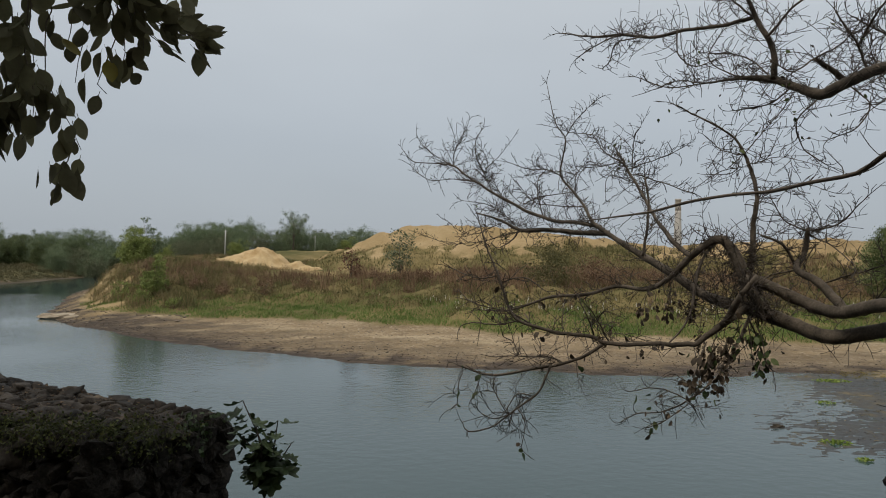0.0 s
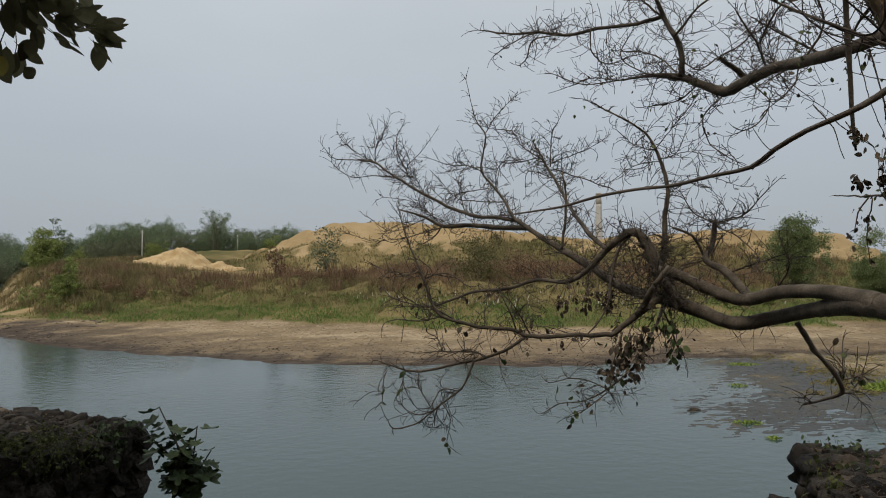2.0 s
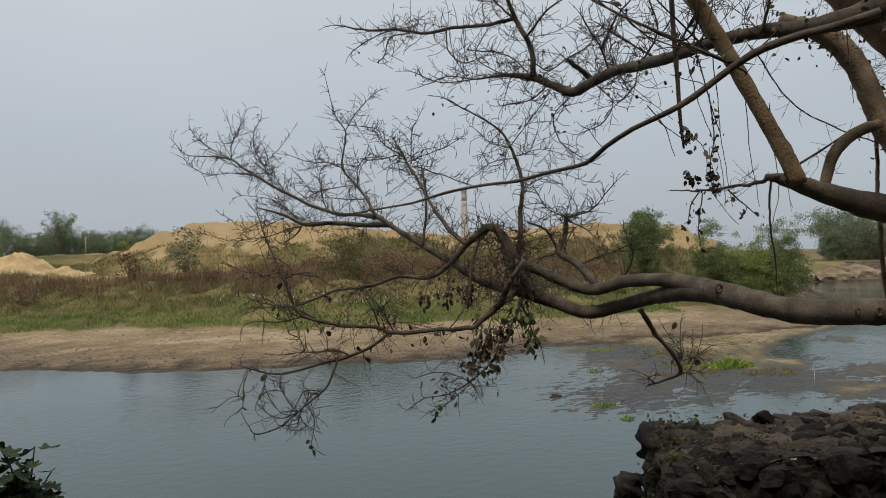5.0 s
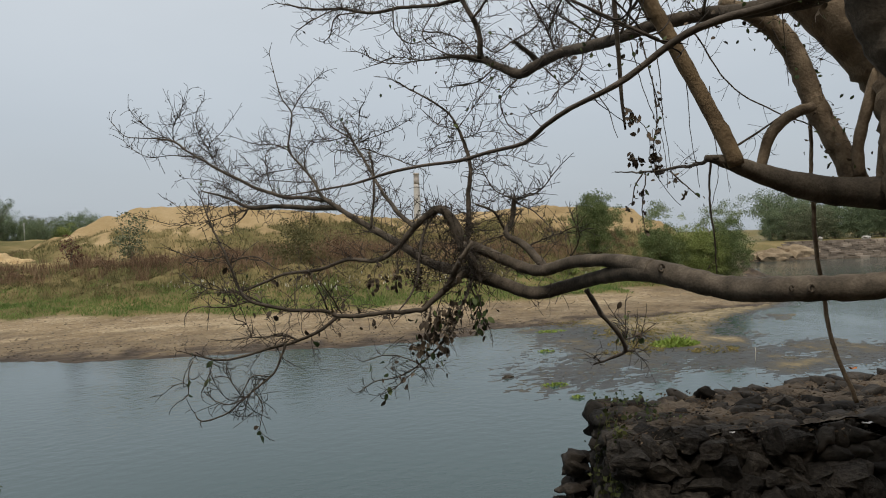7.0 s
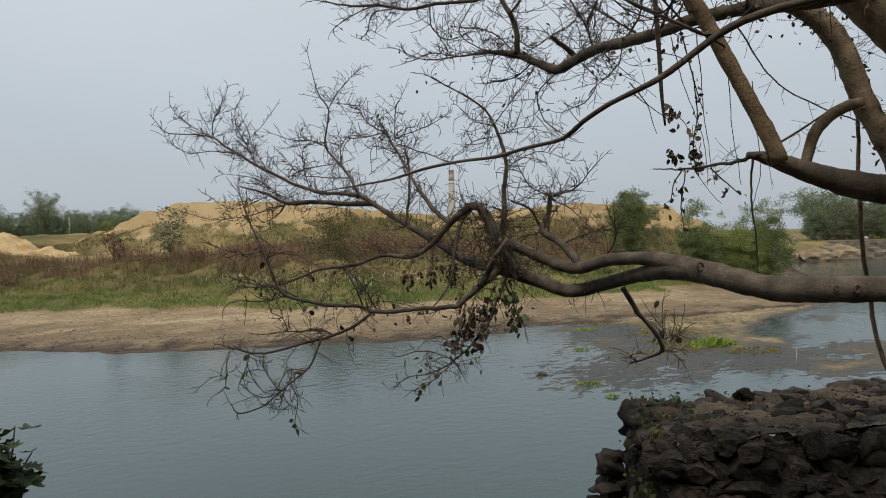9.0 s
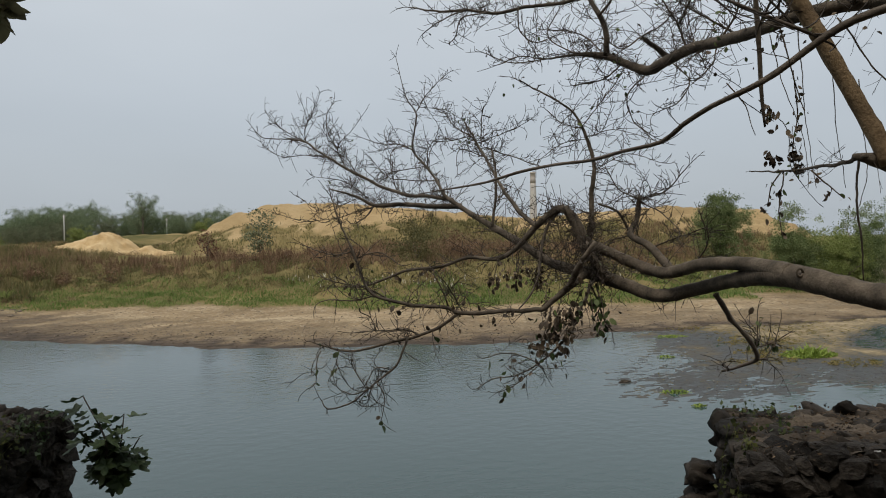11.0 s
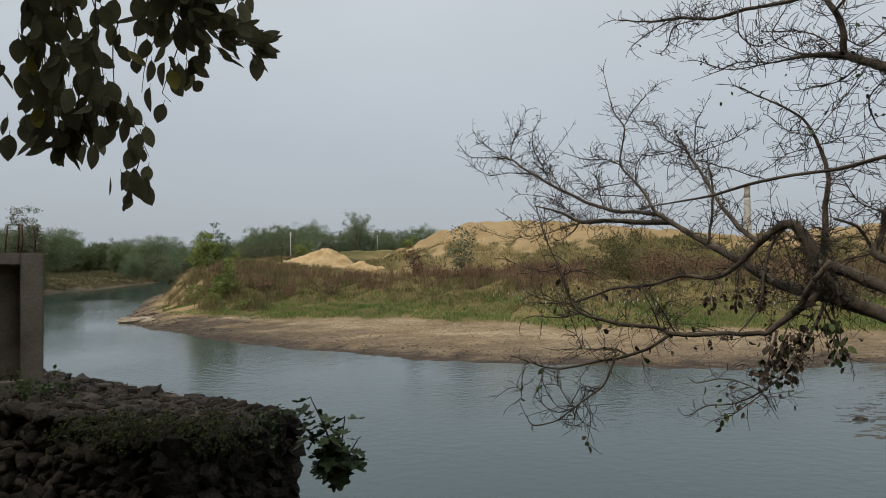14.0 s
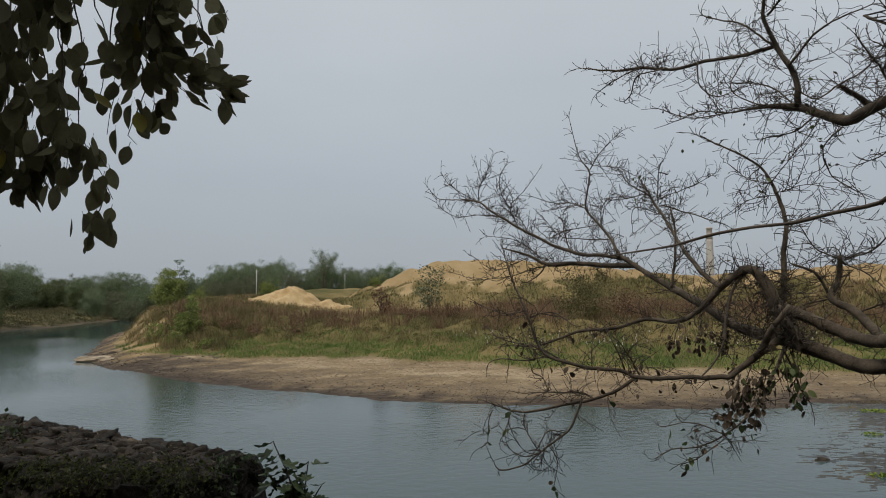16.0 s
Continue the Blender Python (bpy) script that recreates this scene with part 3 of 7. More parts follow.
water = tagged(new("water", mesh_np("water", [(-2000, -100, 0), (2000, -100, 0), (2000, 900, 0), (-2000, 900, 0)], [(0, 1, 2, 3)], WATER)),
               "calm grey-green river water with fine ripples", "river", kind="structure")


def mud_material():
    """Silt that is dark and shiny where soaked, olive where damp and tan with cracks where it has dried."""
    m = bpy.data.materials.new("river_mud")
    m.use_nodes = True
    n, l = m.node_tree.nodes, m.node_tree.links
    p = n["Principled BSDF"]
    p.inputs["Specular IOR Level"].default_value = 0.28
    tcs, att_ = n.new("ShaderNodeTexCoord"), n.new("ShaderNodeAttribute")
    att_.attribute_name = "dry"
    fine, cloud = n.new("ShaderNodeTexNoise"), n.new("ShaderNodeTexNoise")
    mp = n.new("ShaderNodeMapping")
    mp.inputs["Scale"].default_value = (1, 0.45, 1)
    l.new(tcs.outputs["Object"], mp.inputs[0])
    for t, s, d in ((fine, 4.0, 10), (cloud, 0.8, 8)):
        t.inputs["Scale"].default_value, t.inputs["Detail"].default_value, t.inputs["Roughness"].default_value = s, d, 0.68
        l.new(mp.outputs[0], t.inputs["Vector"])
    a, b = n.new("ShaderNodeMath"), n.new("ShaderNodeMath")
    for k, src in ((a, fine), (b, cloud)):
        k.operation = "MULTIPLY_ADD"
        l.new(src.outputs["Fac"], k.inputs[0])
    a.inputs[1].default_value, b.inputs[1].default_value = 1.1, 1.0
    l.new(att_.outputs["Fac"], a.inputs[2])
    l.new(a.outputs[0], b.inputs[2])
    cr = n.new("ShaderNodeValToRGB")
    el = cr.color_ramp.elements
    stops = ((1.00, (0.032, 0.032, 0.029)), (1.16, (0.058, 0.055, 0.047)), (1.30, (0.10, 0.085, 0.055)), (1.45, (0.19, 0.148, 0.085)), (1.75, (0.34, 0.27, 0.165)))
    while len(el) < len(stops):
        el.new(0.5)
    for k, (pos, c) in enumerate(stops):
        el[k].position, el[k].color = pos / 1.8, (*c, 1)
    sc = n.new("ShaderNodeMath")
    sc.operation = "DIVIDE"
    sc.inputs[1].default_value = 1.8
    l.new(b.outputs[0], sc.inputs[0])
    l.new(sc.outputs[0], cr.inputs[0])
    l.new(cr.outputs[0], p.inputs["Base Color"])
    ro = n.new("ShaderNodeMapRange")
    ro.inputs["From Min"].default_value, ro.inputs["From Max"].default_value = 0.55, 0.8
    ro.inputs["To Min"].default_value, ro.inputs["To Max"].default_value = 0.42, 0.95
    l.new(sc.outputs[0], ro.inputs["Value"])
    l.new(ro.outputs[0], p.inputs["Roughness"])
    bu = n.new("ShaderNodeBump")
    bu.inputs["Strength"].default_value, bu.inputs["Distance"].default_value = 0.9, 0.04
    l.new(fine.outputs["Fac"], bu.inputs["Height"])
    l.new(bu.outputs[0], p.inputs["Normal"])
    return m


MUD_WET = mud_material()


def mud_flat():
    """Half-drowned mud with ragged pools, a finer sheet than the rest of the ground."""
    x, y = np.meshgrid(np.arange(9, 44, 0.10), np.arange(15.5, 41, 0.10))
    dm = side_distance(x, y, MUD) + 0.5 * wobble(x * 0.6, y, 3.0, 14, 4)
    dry = np.clip((x - 18.5) / 6, 0, 1) * np.clip((y - 22.5) / 4, 0.12, 1) * np.clip(dm / 1.2, 0, 1)
    dry = np.maximum(dry, 0.9 * np.exp(-((x - 22.2) / 1.6) ** 2 - ((y - 20.2) / 0.6) ** 2))
    dry = np.clip(dry + 0.35 * wobble(x * 0.6, y, 4.0, 15, 4), -0.1, 1.1)
    speck = np.random.default_rng(77).normal(size=x.shape)
    speck = (speck + np.roll(speck, 1, 1) + np.roll(speck, 2, 1)) / 1.73
    z = -0.002 + 0.016 * np.clip(dm / 1.6, -1.4, 1) + 0.05 * np.clip(dry - 0.12, 0, 1) + 0.010 * wobble(x * 0.4, y, 2.4, 15, 5) + 0.007 * wobble(x * 0.5, y * 0.9, 0.42, 16, 3) + 0.0085 * speck
    z = np.where(dm < -2.0, -0.3, z)
    a, b = x.shape
    i, j = np.meshgrid(np.arange(a - 1), np.arange(b - 1), indexing="ij")
    k = (i * b + j).ravel()
    me = mesh_np("mud_flat", np.stack([x.ravel(), y.ravel(), z.ravel()], 1), np.stack([k, k + 1, k + b + 1, k + b], 1), MUD_WET, True)
    at_ = me.attributes.new("dry", "FLOAT", "POINT")
    at_.data.foreach_set("value", (0.42 * dry).astype(np.float32).ravel())
    return tagged(new("mud_flat", me), "half-drowned dark mud flat drying to tan", "mud flat", kind="structure")


mud_flat()

# ---------------------------------------------------------------- riverside walls of rubble stone
def stone_mesh(seed):
    """A squarish weathered block with broken edges."""
    rng = np.random.default_rng(seed)
    bm = bmesh.new()
    bmesh.ops.create_cube(bm, size=1.0)
    bmesh.ops.subdivide_edges(bm, edges=bm.edges[:], cuts=3, use_grid_fill=True)
    cuts = [(Vector(rng.normal(size=3)).normalized(), rng.uniform(0.30, 0.50)) for _ in range(10)]
    for v in bm.verts:
        c = v.co.copy()
        v.co = c * 0.92 + c.normalized() * 0.05
        for nrm, dist in cuts:
            over = v.co.dot(nrm) - dist
            if over > 0:
                v.co -= nrm * over
        v.co += v.co.normalized() * 0.09 * noise.noise(c * 2.6 + Vector((seed, 0, 0))) + Vector(rng.normal(size=3)) * 0.020
    me = bpy.data.meshes.new("stone")
    bm.to_mesh(me)
    bm.free()
    me.materials.append(BASALT)
    return me


STONES = [stone_mesh(100 + k) for k in range(14)]


GRIT = material("broken_stone", [(0.014, 0.011, 0.009), (0.030, 0.025, 0.019), (0.062, 0.051, 0.04)], 6, 0.95, 0, 30, per="island", spread=0.3)
# brown soil, lighter than the stone partly to stand for light from above
SOIL_TOP = material("dry_wall_soil", [(0.030, 0.023, 0.016), (0.082, 0.063, 0.046), (0.16, 0.127, 0.092)], 7, 1.0, 1.0, 45, dist=0.03)
LITTER = material("leaf_litter", [(0.04, 0.026, 0.016), (0.085, 0.055, 0.032), (0.14, 0.095, 0.055)], 6, 0.9, 0, 30, per="island")


def rubble_wall(label, start, end, depth, top, foot, rise, seed, extra=(), fall=0.0, soil=-0.02):
    """A thick rubble wall whose river edge runs from start to end, with loose blocks on its top and near face."""
    rng = np.random.default_rng(seed)
    a, b = Vector((*start, 0)), Vector((*end, 0))
    along = (b - a).normalized()
    near = Vector((along.y, -along.x, 0))
    if near.y > 0:
        near = -near
    length = (b - a).length
    wall = thing("rubble_wall", (a.x, a.y, foot), label, "wall", kind="structure")
    turn = math.degrees(math.atan2(along.y, along.x))
    origin = Matrix.Translation((-a.x, -a.y, -foot))
    core = bmesh.new()
    cm = Matrix.Translation(a + along * length / 2 + near * depth / 2 + Vector((0, 0, (top + foot) / 2 - 0.12))) @ pose(0, 0, 0, 0, 0, turn)
    box(core, (length - 0.12, depth - 0.12, top - foot - 0.24), origin @ cm)
    bmesh.ops.subdivide_edges(core, edges=core.edges[:], cuts=9, use_grid_fill=True)
    for v in core.verts:
        v.co += Vector(rng.normal(size=3)) * 0.03
    part("core", core, EARTH, wall, "packed dark earth and small rubble")

    placed = []

    def put(p, s, tilt, spin):
        placed.append((STONES[rng.integers(len(STONES))], origin @ Matrix.Translation(p) @ pose(0, 0, 0, *(rng.normal(size=2) * tilt), turn + spin) @ Matrix.Diagonal((*s, 1)), math.hypot(p.x, p.y) + max(0.0, 3.0 - p.z)))

    # top layer
    u = -0.02
    while u < length:
        du = rng.uniform(0.07, 0.17)
        v = 0.0
        while v < depth:
            dv = rng.uniform(0.06, 0.15)
            lift = rise * max(0.0, u / length - 0.10) + 0.022 * rng.normal()
            h = rng.uniform(0.07, 0.17)
            put(a + along * (u + du / 2) + near * (v + dv / 2) + Vector((0, 0, top + lift - h * 0.40)), (du * 1.6, dv * 1.6, h * 1.05), 10, rng.uniform(-40, 40))
            v += dv
        u += du
    # near face, end face and river face, course by course
    for face in ("near", "end", "river"):
        z = top - 0.10
        while z > foot + (0.0 if face != "river" else 1.6):
            dz = rng.uniform(0.055, 0.125)
            u, lim = 0.0, (depth if face == "end" else length)
            while u < lim:
                du = rng.uniform(0.06, 0.17)
                lean = (top - z) * ((0.36 + fall * u / length if fall else 0.13) if face == "near" else 0.02) + 0.035 * rng.normal()
                if face == "near":
                    p = a + along * (u + du / 2) + near * (depth - 0.06 + lean)
                elif face == "end":
                    p = a + near * (u + du / 2) - along * (lean - 0.08)
                else:
                    p = a + along * (u + du / 2) - near * (lean - 0.1)
                up_ = rise * max(0.0, (u / length if face != "end" else 0.0) - 0.10)
                put(p + Vector((0, 0, z - dz / 2 + up_)), (du * 1.45, 0.20, dz * 1.6) if face != "end" else (0.20, du * 1.45, dz * 1.6), 13, rng.uniform(-18, 18))
                u += du
            z -= dz
    # soil washed between the top stones, with straw and broken twigs in it
    gu, gv = np.meshgrid(np.arange(0.05, length, 0.035), np.arange(0.05, depth - 0.02, 0.035))
    lie = top + soil + rise * np.maximum(0.0, gu / length - 0.10) + 0.028 * wobble(gu, gv, 0.35, seed, 4) + 0.006 * rng.normal(size=gu.shape)
    pos = np.array(a)[None] + gu.reshape(-1, 1) * np.array(along)[None] + gv.reshape(-1, 1) * np.array(near)[None]
    pos[:, 2] = lie.ravel()
    r_, c_ = gu.shape
    i, j = np.meshgrid(np.arange(r_ - 1), np.arange(c_ - 1), indexing="ij")
    k = (i * c_ + j).ravel()
    part("soil", mesh_np("soil", pos - np.array((a.x, a.y, foot)), np.stack([k, k + 1, k + c_ + 1, k + c_], 1), SOIL_TOP, True), SOIL_TOP, wall, "dry brown soil between the stones")
    n = int(length * 110)
    at_ = pos[rng.integers(0, len(pos), n)] - np.array((a.x, a.y, foot)) + (0, 0, 0.012)
    straw_ = Heap()
    for q in at_:
        w = rng.normal(size=3) * (1, 1, 0.22)
        w *= rng.uniform(0.03, 0.11) / np.linalg.norm(w)
        bend_ = rng.normal(size=3) * 0.012
        straw_.add(*tube(np.array([(*(q - w), 0.0014), (*(q + bend_), 0.0017), (*(q + w), 0.0010)]), 3))
    tagged(part("straw", straw_.mesh("straw", LITTER), LITTER, wall, "broken twigs and straw"), kind="stuff")
    # fallen leaves and grit lodged on the top
    n = int(length * 260)
    uv = rng.uniform((0.03, 0.08), (length, depth + 0.1), (n, 2))
    zz = top + rise * np.maximum(0.0, uv[:, 0] / length - 0.10) + rng.uniform(-0.02, 0.07, n) - 0.15 * np.maximum(0, uv[:, 1] - depth + 0.1)
    pos = np.array(a)[None] + uv[:, :1] * np.array(along)[None] + uv[:, 1:] * np.array(near)[None]
    pos[:, 2] = zz
    v, f = leaf_cards(pos - np.array((a.x, a.y, foot)), rng.uniform(0.012, 0.032, n), rng, 0.6, 0.85)
    tagged(part("leaf_litter", mesh_np("leaf_litter", v, f, LITTER), LITTER, wall, "brown fallen leaves and grit"), kind="stuff")
    n = int(length * 3200)
    uv = rng.uniform((0.08, 0.14), (length, depth - 0.02), (n, 2))
    pos = np.array(a)[None] + uv[:, :1] * np.array(along)[None] + uv[:, 1:] * np.array(near)[None]
    pos[:, 2] = top + rise * np.maximum(0.0, uv[:, 0] / length - 0.10) + rng.uniform(-0.07, 0.008, n)
    octa = np.array([(1, 0, 0), (0, 1, 0), (-1, 0, 0), (0, -1, 0), (0, 0, 0.7), (0, 0, -0.7)], float)
    v = octa[None] * rng.uniform(0.6, 1.4, (n, 6, 1)) * rng.uniform(0.005, 0.020, (n, 1, 1)) + (pos - np.array((a.x, a.y, foot)))[:, None]
    tri = np.array([(0, 1, 4), (1, 2, 4), (2, 3, 4), (3, 0, 4), (1, 0, 5), (2, 1, 5), (3, 2, 5), (0, 3, 5)])
    f = (np.arange(n)[:, None, None] * 6 + tri[None]).reshape(-1, 3)
    tagged(part("grit", mesh_np("grit", v.reshape(-1, 3), f, GRIT), GRIT, wall, "small broken stones and soil"), kind="stuff")
    for p in extra:
        for _ in range(8):
            put(Vector(p) + Vector(rng.normal(size=3)) * 0.07, (rng.uniform(0.10, 0.22), rng.uniform(0.10, 0.20), rng.uniform(0.06, 0.12)), 14, rng.uniform(-40, 40))
    # the stretch beside the path stone by stone, the rest as one mass
    placed.sort(key=lambda k: k[2])
    for me, m, _ in placed[:300]:
        ob = new("stone", me)
        ob.parent = wall
        ob.matrix_basis = m
    rest = Heap()
    for me, m, _ in placed[300:]:
        v, f = tri_arrays(me)
        rest.add(moved(v, m), f)
    tagged(part("rubble", rest.mesh("rubble", BASALT_REST), BASALT_REST, wall, "dark basalt rubble"), kind="stuff")
    return wall


rubble_wall("long ruined wall of dark basalt rubble", (-1.75, 5.95), (-6.6, 8.7), 1.15, 3.71, 1.4, 0.0, 17, soil=-0.022)
rubble_wall("broken end of a dark basalt rubble wall", (3.02, 4.74), (6.6, 3.25), 1.15, 3.73, 1.4, 0.34, 8,
            ((2.96, 4.84, 3.08), (2.88, 4.80, 2.96), (2.98, 4.90, 2.98), (2.84, 4.82, 2.84), (2.92, 4.72, 2.84), (2.96, 4.60, 3.02), (2.80, 4.76, 2.70), (2.88, 4.66, 2.70), (2.98, 4.74, 3.14)), 1.1, 0.004)


# ---------------------------------------------------------------- concrete post with rods
def concrete_post():
    t = thing("concrete_post", (-4.67, 6.66, 3.70), "unfinished grey concrete parapet post with a sunk panel", "post")
    turn = pose(0, 0, 0, 0, 0, 34.3)
    for name, size, at in (("post_shaft", (0.20, 0.30, 1.40), (0.03, 0, 0.70)), ("top_rail", (1.3, 0.30, 0.12), (-0.72, 0, 1.34)), ("bottom_rail", (1.3, 0.30, 0.16), (-0.72, 0, 0.08)), ("sunk_panel", (1.3, 0.10, 1.14), (-0.72, 0.10, 0.72))):
        bm = bmesh.new()
        vs = box(bm, size, turn @ Matrix.Translation(at))
        bmesh.ops.bevel(bm, geom=list({e for v in vs for e in v.link_edges}), offset=0.012, segments=2, affect="EDGES")
        part(name, bm, CONCRETE, t)
    for k, (dx, dy, h) in enumerate(((0.05, 0.08, 0.29), (-0.06, 0.09, 0.30), (-0.09, -0.09, 0.30), (-0.20, 0.05, 0.28))):
        p = turn @ Vector((dx, dy, 1.38))
        v, f = tube([(p.x, p.y, p.z, 0.008), (p.x + 0.01, p.y, p.z + h / 2, 0.008), (p.x + 0.012 * (k - 1), p.y, p.z + h, 0.008)], 6)
        part("rod", mesh_np("rod", v, f, IRON, True), IRON, t, "rusty reinforcing rod")
    return t


concrete_post()


# ---------------------------------------------------------------- the leafless tree
TREE = thing("bare_tree", (4.55, 2.55, 3.4), "gnarled tree with bare twigs and few withered leaves", "tree")
BASE = Vector(TREE.location)
twigs, small_leaves, dry_leaves = Heap(), Heap(), Heap()
trng = np.random.default_rng(42)
STEMS, WOOD_PARTS = {}, {}
LEAFY = [True]
FINE = [0.0017]


def limb(name, nodes, mat=None, knobby=0.05):
    p = smooth_path(nodes, 0.03)
    p[:, :3] -= BASE
    if name.startswith(("up r", "stem side", "slant", "thin rod", "left spray", "tip ", "mid ", "second spray", "second a", "second b", "second c", "second d", "lower limb")):  # the outer wood is slender
        p[:, 3] = np.maximum(p[:, 3] * np.interp(p[:, 3], [0.006, 0.012, 0.030], [0.56, 0.64, 1.0]), 0.0016)
    if p[:, 3].max() < 0.032 and name not in ("bent branch", "cross branch", "hanging root", "loop vine"):  # thin wood grows in small kinks
        k = np.cumsum(trng.normal(size=(len(p), 3)), axis=0)
        k -= np.linspace(0, 1, len(p))[:, None] * k[-1] + (1 - np.linspace(0, 1, len(p)))[:, None] * k[0]
        p[:, :3] += 0.0021 * k
    v, f = tube(p, 12 if p[:, 3].max() > 0.05 else 8 if p[:, 3].max() > 0.02 else 6, knobby, trng)
    WOOD_PARTS[name] = part("limb" if p[0, 3] > 0.05 else "branch", mesh_np("limb", v, f, mat or BARK, True), mat or BARK, TREE)
    STEMS[name] = p


def twig(start, way, length, r, level, up, curl=1.0):
    """A twig that zigzags from bud to bud and arches to the light, with shorter ones standing out at the bends."""
    d = np.array(way, float)
    d /= np.linalg.norm(d) + 1e-9
    step = 0.016
    n = max(6, int(length / step))
    tight = max(1.0, 12.0 / n)
    side = np.cross(d, trng.normal(size=3))
    side /= np.linalg.norm(side) + 1e-9
    arch = trng.normal(size=3) * 0.120 * curl * tight
    p, bends, sign, left = [np.array(start, float)], [], 1.0, trng.integers(1, 4)
    for k in range(n):
        d = d + arch + np.array([0, 0, 0.10 * up * tight])
        left -= 1
        if left <= 0:
            d = d + side * sign * trng.uniform(0.05, 0.20) + trng.normal(size=3) * 0.07 * curl
            bends.append((k, -sign))
            sign, left = -sign, trng.integers(2, 5)
        d /= np.linalg.norm(d)
        p.append(p[-1] + d * length / n)
    p = np.array(p)
    rad = np.linspace(r, max(FINE[0], r * 0.50), len(p))
    twigs.add(*tube(np.hstack([p, rad[:, None]]), 4 if r > 0.004 else 3))
    if level > 0:
        for k, sg in bends[:-1]:
            if trng.random() < 0.22:
                continue
            w = p[k + 1] - p[k]
            w = w / np.linalg.norm(w) * 0.8 + side * sg * trng.uniform(0.5, 1.1) + trng.normal(size=3) * 0.28
            reach = length * (0.60 - 0.36 * k / n) * trng.uniform(0.45, 1.05)
            twig(p[k], w, max(0.025, reach), rad[k] * 0.78, level - 1 if reach > 0.09 else 0, up + 0.15, curl)
    elif LEAFY[0] and trng.random() < 0.07:
        v, f = leaf_cards(p[-1:], trng.uniform(0.012, 0.036, 1), trng)
        (dry_leaves if trng.random() < 0.75 else small_leaves).add(v, f)


def spray(name, first, per_metre, length, up, level=1, r=0.0034, curl=1.0):
    """Twigs along the outer stretch of a limb."""
    p = STEMS[name]
    p = p[int(len(p) * first):]
    total = np.linalg.norm(np.diff(p[:, :3], axis=0), axis=1).sum()
    for _ in range(int(total * per_metre) + 1):
        k = trng.integers(0, len(p) - 1)
        w = p[k + 1, :3] - p[k, :3]
        w = w / (np.linalg.norm(w) + 1e-9) * 0.8 + trng.normal(size=3) * (0.8, 0.6, 0.8) + np.array([0, 0, up * 0.5])
        twig(p[k, :3], w, length * trng.uniform(0.4, 1.2) * (1.3 - 0.95 * k / len(p)), min(r, p[k, 3] * 0.85), level, up, curl)
    w = p[-1, :3] - p[-3, :3]
    twig(p[-1, :3], w, length * 0.5, min(r, p[-1, 3]), level, up)


def leaf_bunch(name, first, count, size, dry=0.8, spread=0.04, drop=0.03, down=1.6):
    p = STEMS[name]
    p = p[int(len(p) * first):]
    c = p[trng.integers(0, len(p), count), :3] + trng.normal(size=(count, 3)) * spread - np.abs(trng.normal(size=(count, 1))) * [[0, 0, drop]]
    sz = trng.uniform(0.6, 1.2, count) * size
    m = trng.random(count) < dry
    for sel, heap in ((m, dry_leaves), (~m, small_leaves)):
        if sel.any():
            v, f = leaf_cards(c[sel], sz[sel], trng, 0.62, 0.0, down, True)
            heap.add(v, f)


limb("lower limb", [(3.11, 2.01, 4.81, 0.0785), (2.96, 2.22, 4.74, 0.0596), (2.72, 2.50, 4.72, 0.0582), (2.65, 2.82, 4.71, 0.0612), (2.57, 3.09, 4.76, 0.0636), (2.53, 3.37, 4.79, 0.0619), (2.51, 3.75, 4.74, 0.0447), (2.47, 4.08, 4.67, 0.0438), (2.32, 4.28, 4.62, 0.0429), (2.16, 4.47, 4.69, 0.0452), (2.02, 4.64, 4.75, 0.0427), (1.84, 4.94, 4.82, 0.0345), (1.66, 5.19, 4.98, 0.0305), (1.47, 5.47, 5.14, 0.0264), (1.30, 5.70, 5.29, 0.0219), (1.21, 5.80, 5.38, 0.0188), (1.17, 5.92, 5.51, 0.0156), (1.10, 6.07, 5.65, 0.0141), (1.02, 6.25, 5.81, 0.0127), (1.03, 6.21, 5.96, 0.0108), (1.04, 6.16, 6.12, 0.0094), (0.97, 6.29, 6.29, 0.0074), (0.90, 6.36, 6.64, 0.0045)])
limb("upper arm", [(2.53, 3.27, 4.80, 0.0548), (2.49, 3.59, 4.84, 0.0404), (2.42, 3.92, 4.83, 0.0382), (2.33, 4.20, 4.77, 0.0387), (2.24, 4.43, 4.82, 0.0363), (2.08, 4.54, 4.91, 0.0373), (1.96, 4.62, 4.97, 0.0438), (1.91, 4.64, 5.09, 0.0383), (1.82, 4.69, 5.21, 0.0288), (1.68, 4.77, 5.11, 0.0238), (1.56, 4.92, 4.94, 0.0193), (1.45, 5.06, 4.86, 0.0163), (1.28, 5.25, 4.87, 0.0133), (1.10, 5.43, 4.80, 0.0122), (0.87, 5.62, 4.77, 0.0111), (0.75, 5.72, 4.72, 0.0099), (0.55, 5.87, 4.64, 0.0081), (0.36, 6.00, 4.63, 0.0047)])
limb("upright stem", [(2.01, 4.70, 4.95, 0.0270), (2.04, 4.69, 5.11, 0.0210), (2.04, 4.68, 5.31, 0.0180), (2.05, 4.66, 5.49, 0.0150), (2.04, 4.70, 5.62, 0.0136), (2.01, 4.70, 5.71, 0.0121), (1.98, 4.70, 5.78, 0.0106), (1.92, 4.71, 5.88, 0.0079), (1.77, 4.74, 5.99, 0.0067), (1.67, 4.81, 6.06, 0.0055), (1.56, 4.83, 6.12, 0.0037)])
limb("up right", [(1.98, 4.70, 5.78, 0.0068), (2.03, 4.63, 5.86, 0.0056), (2.11, 4.53, 6.00, 0.0043), (2.17, 4.44, 6.12, 0.0031)])
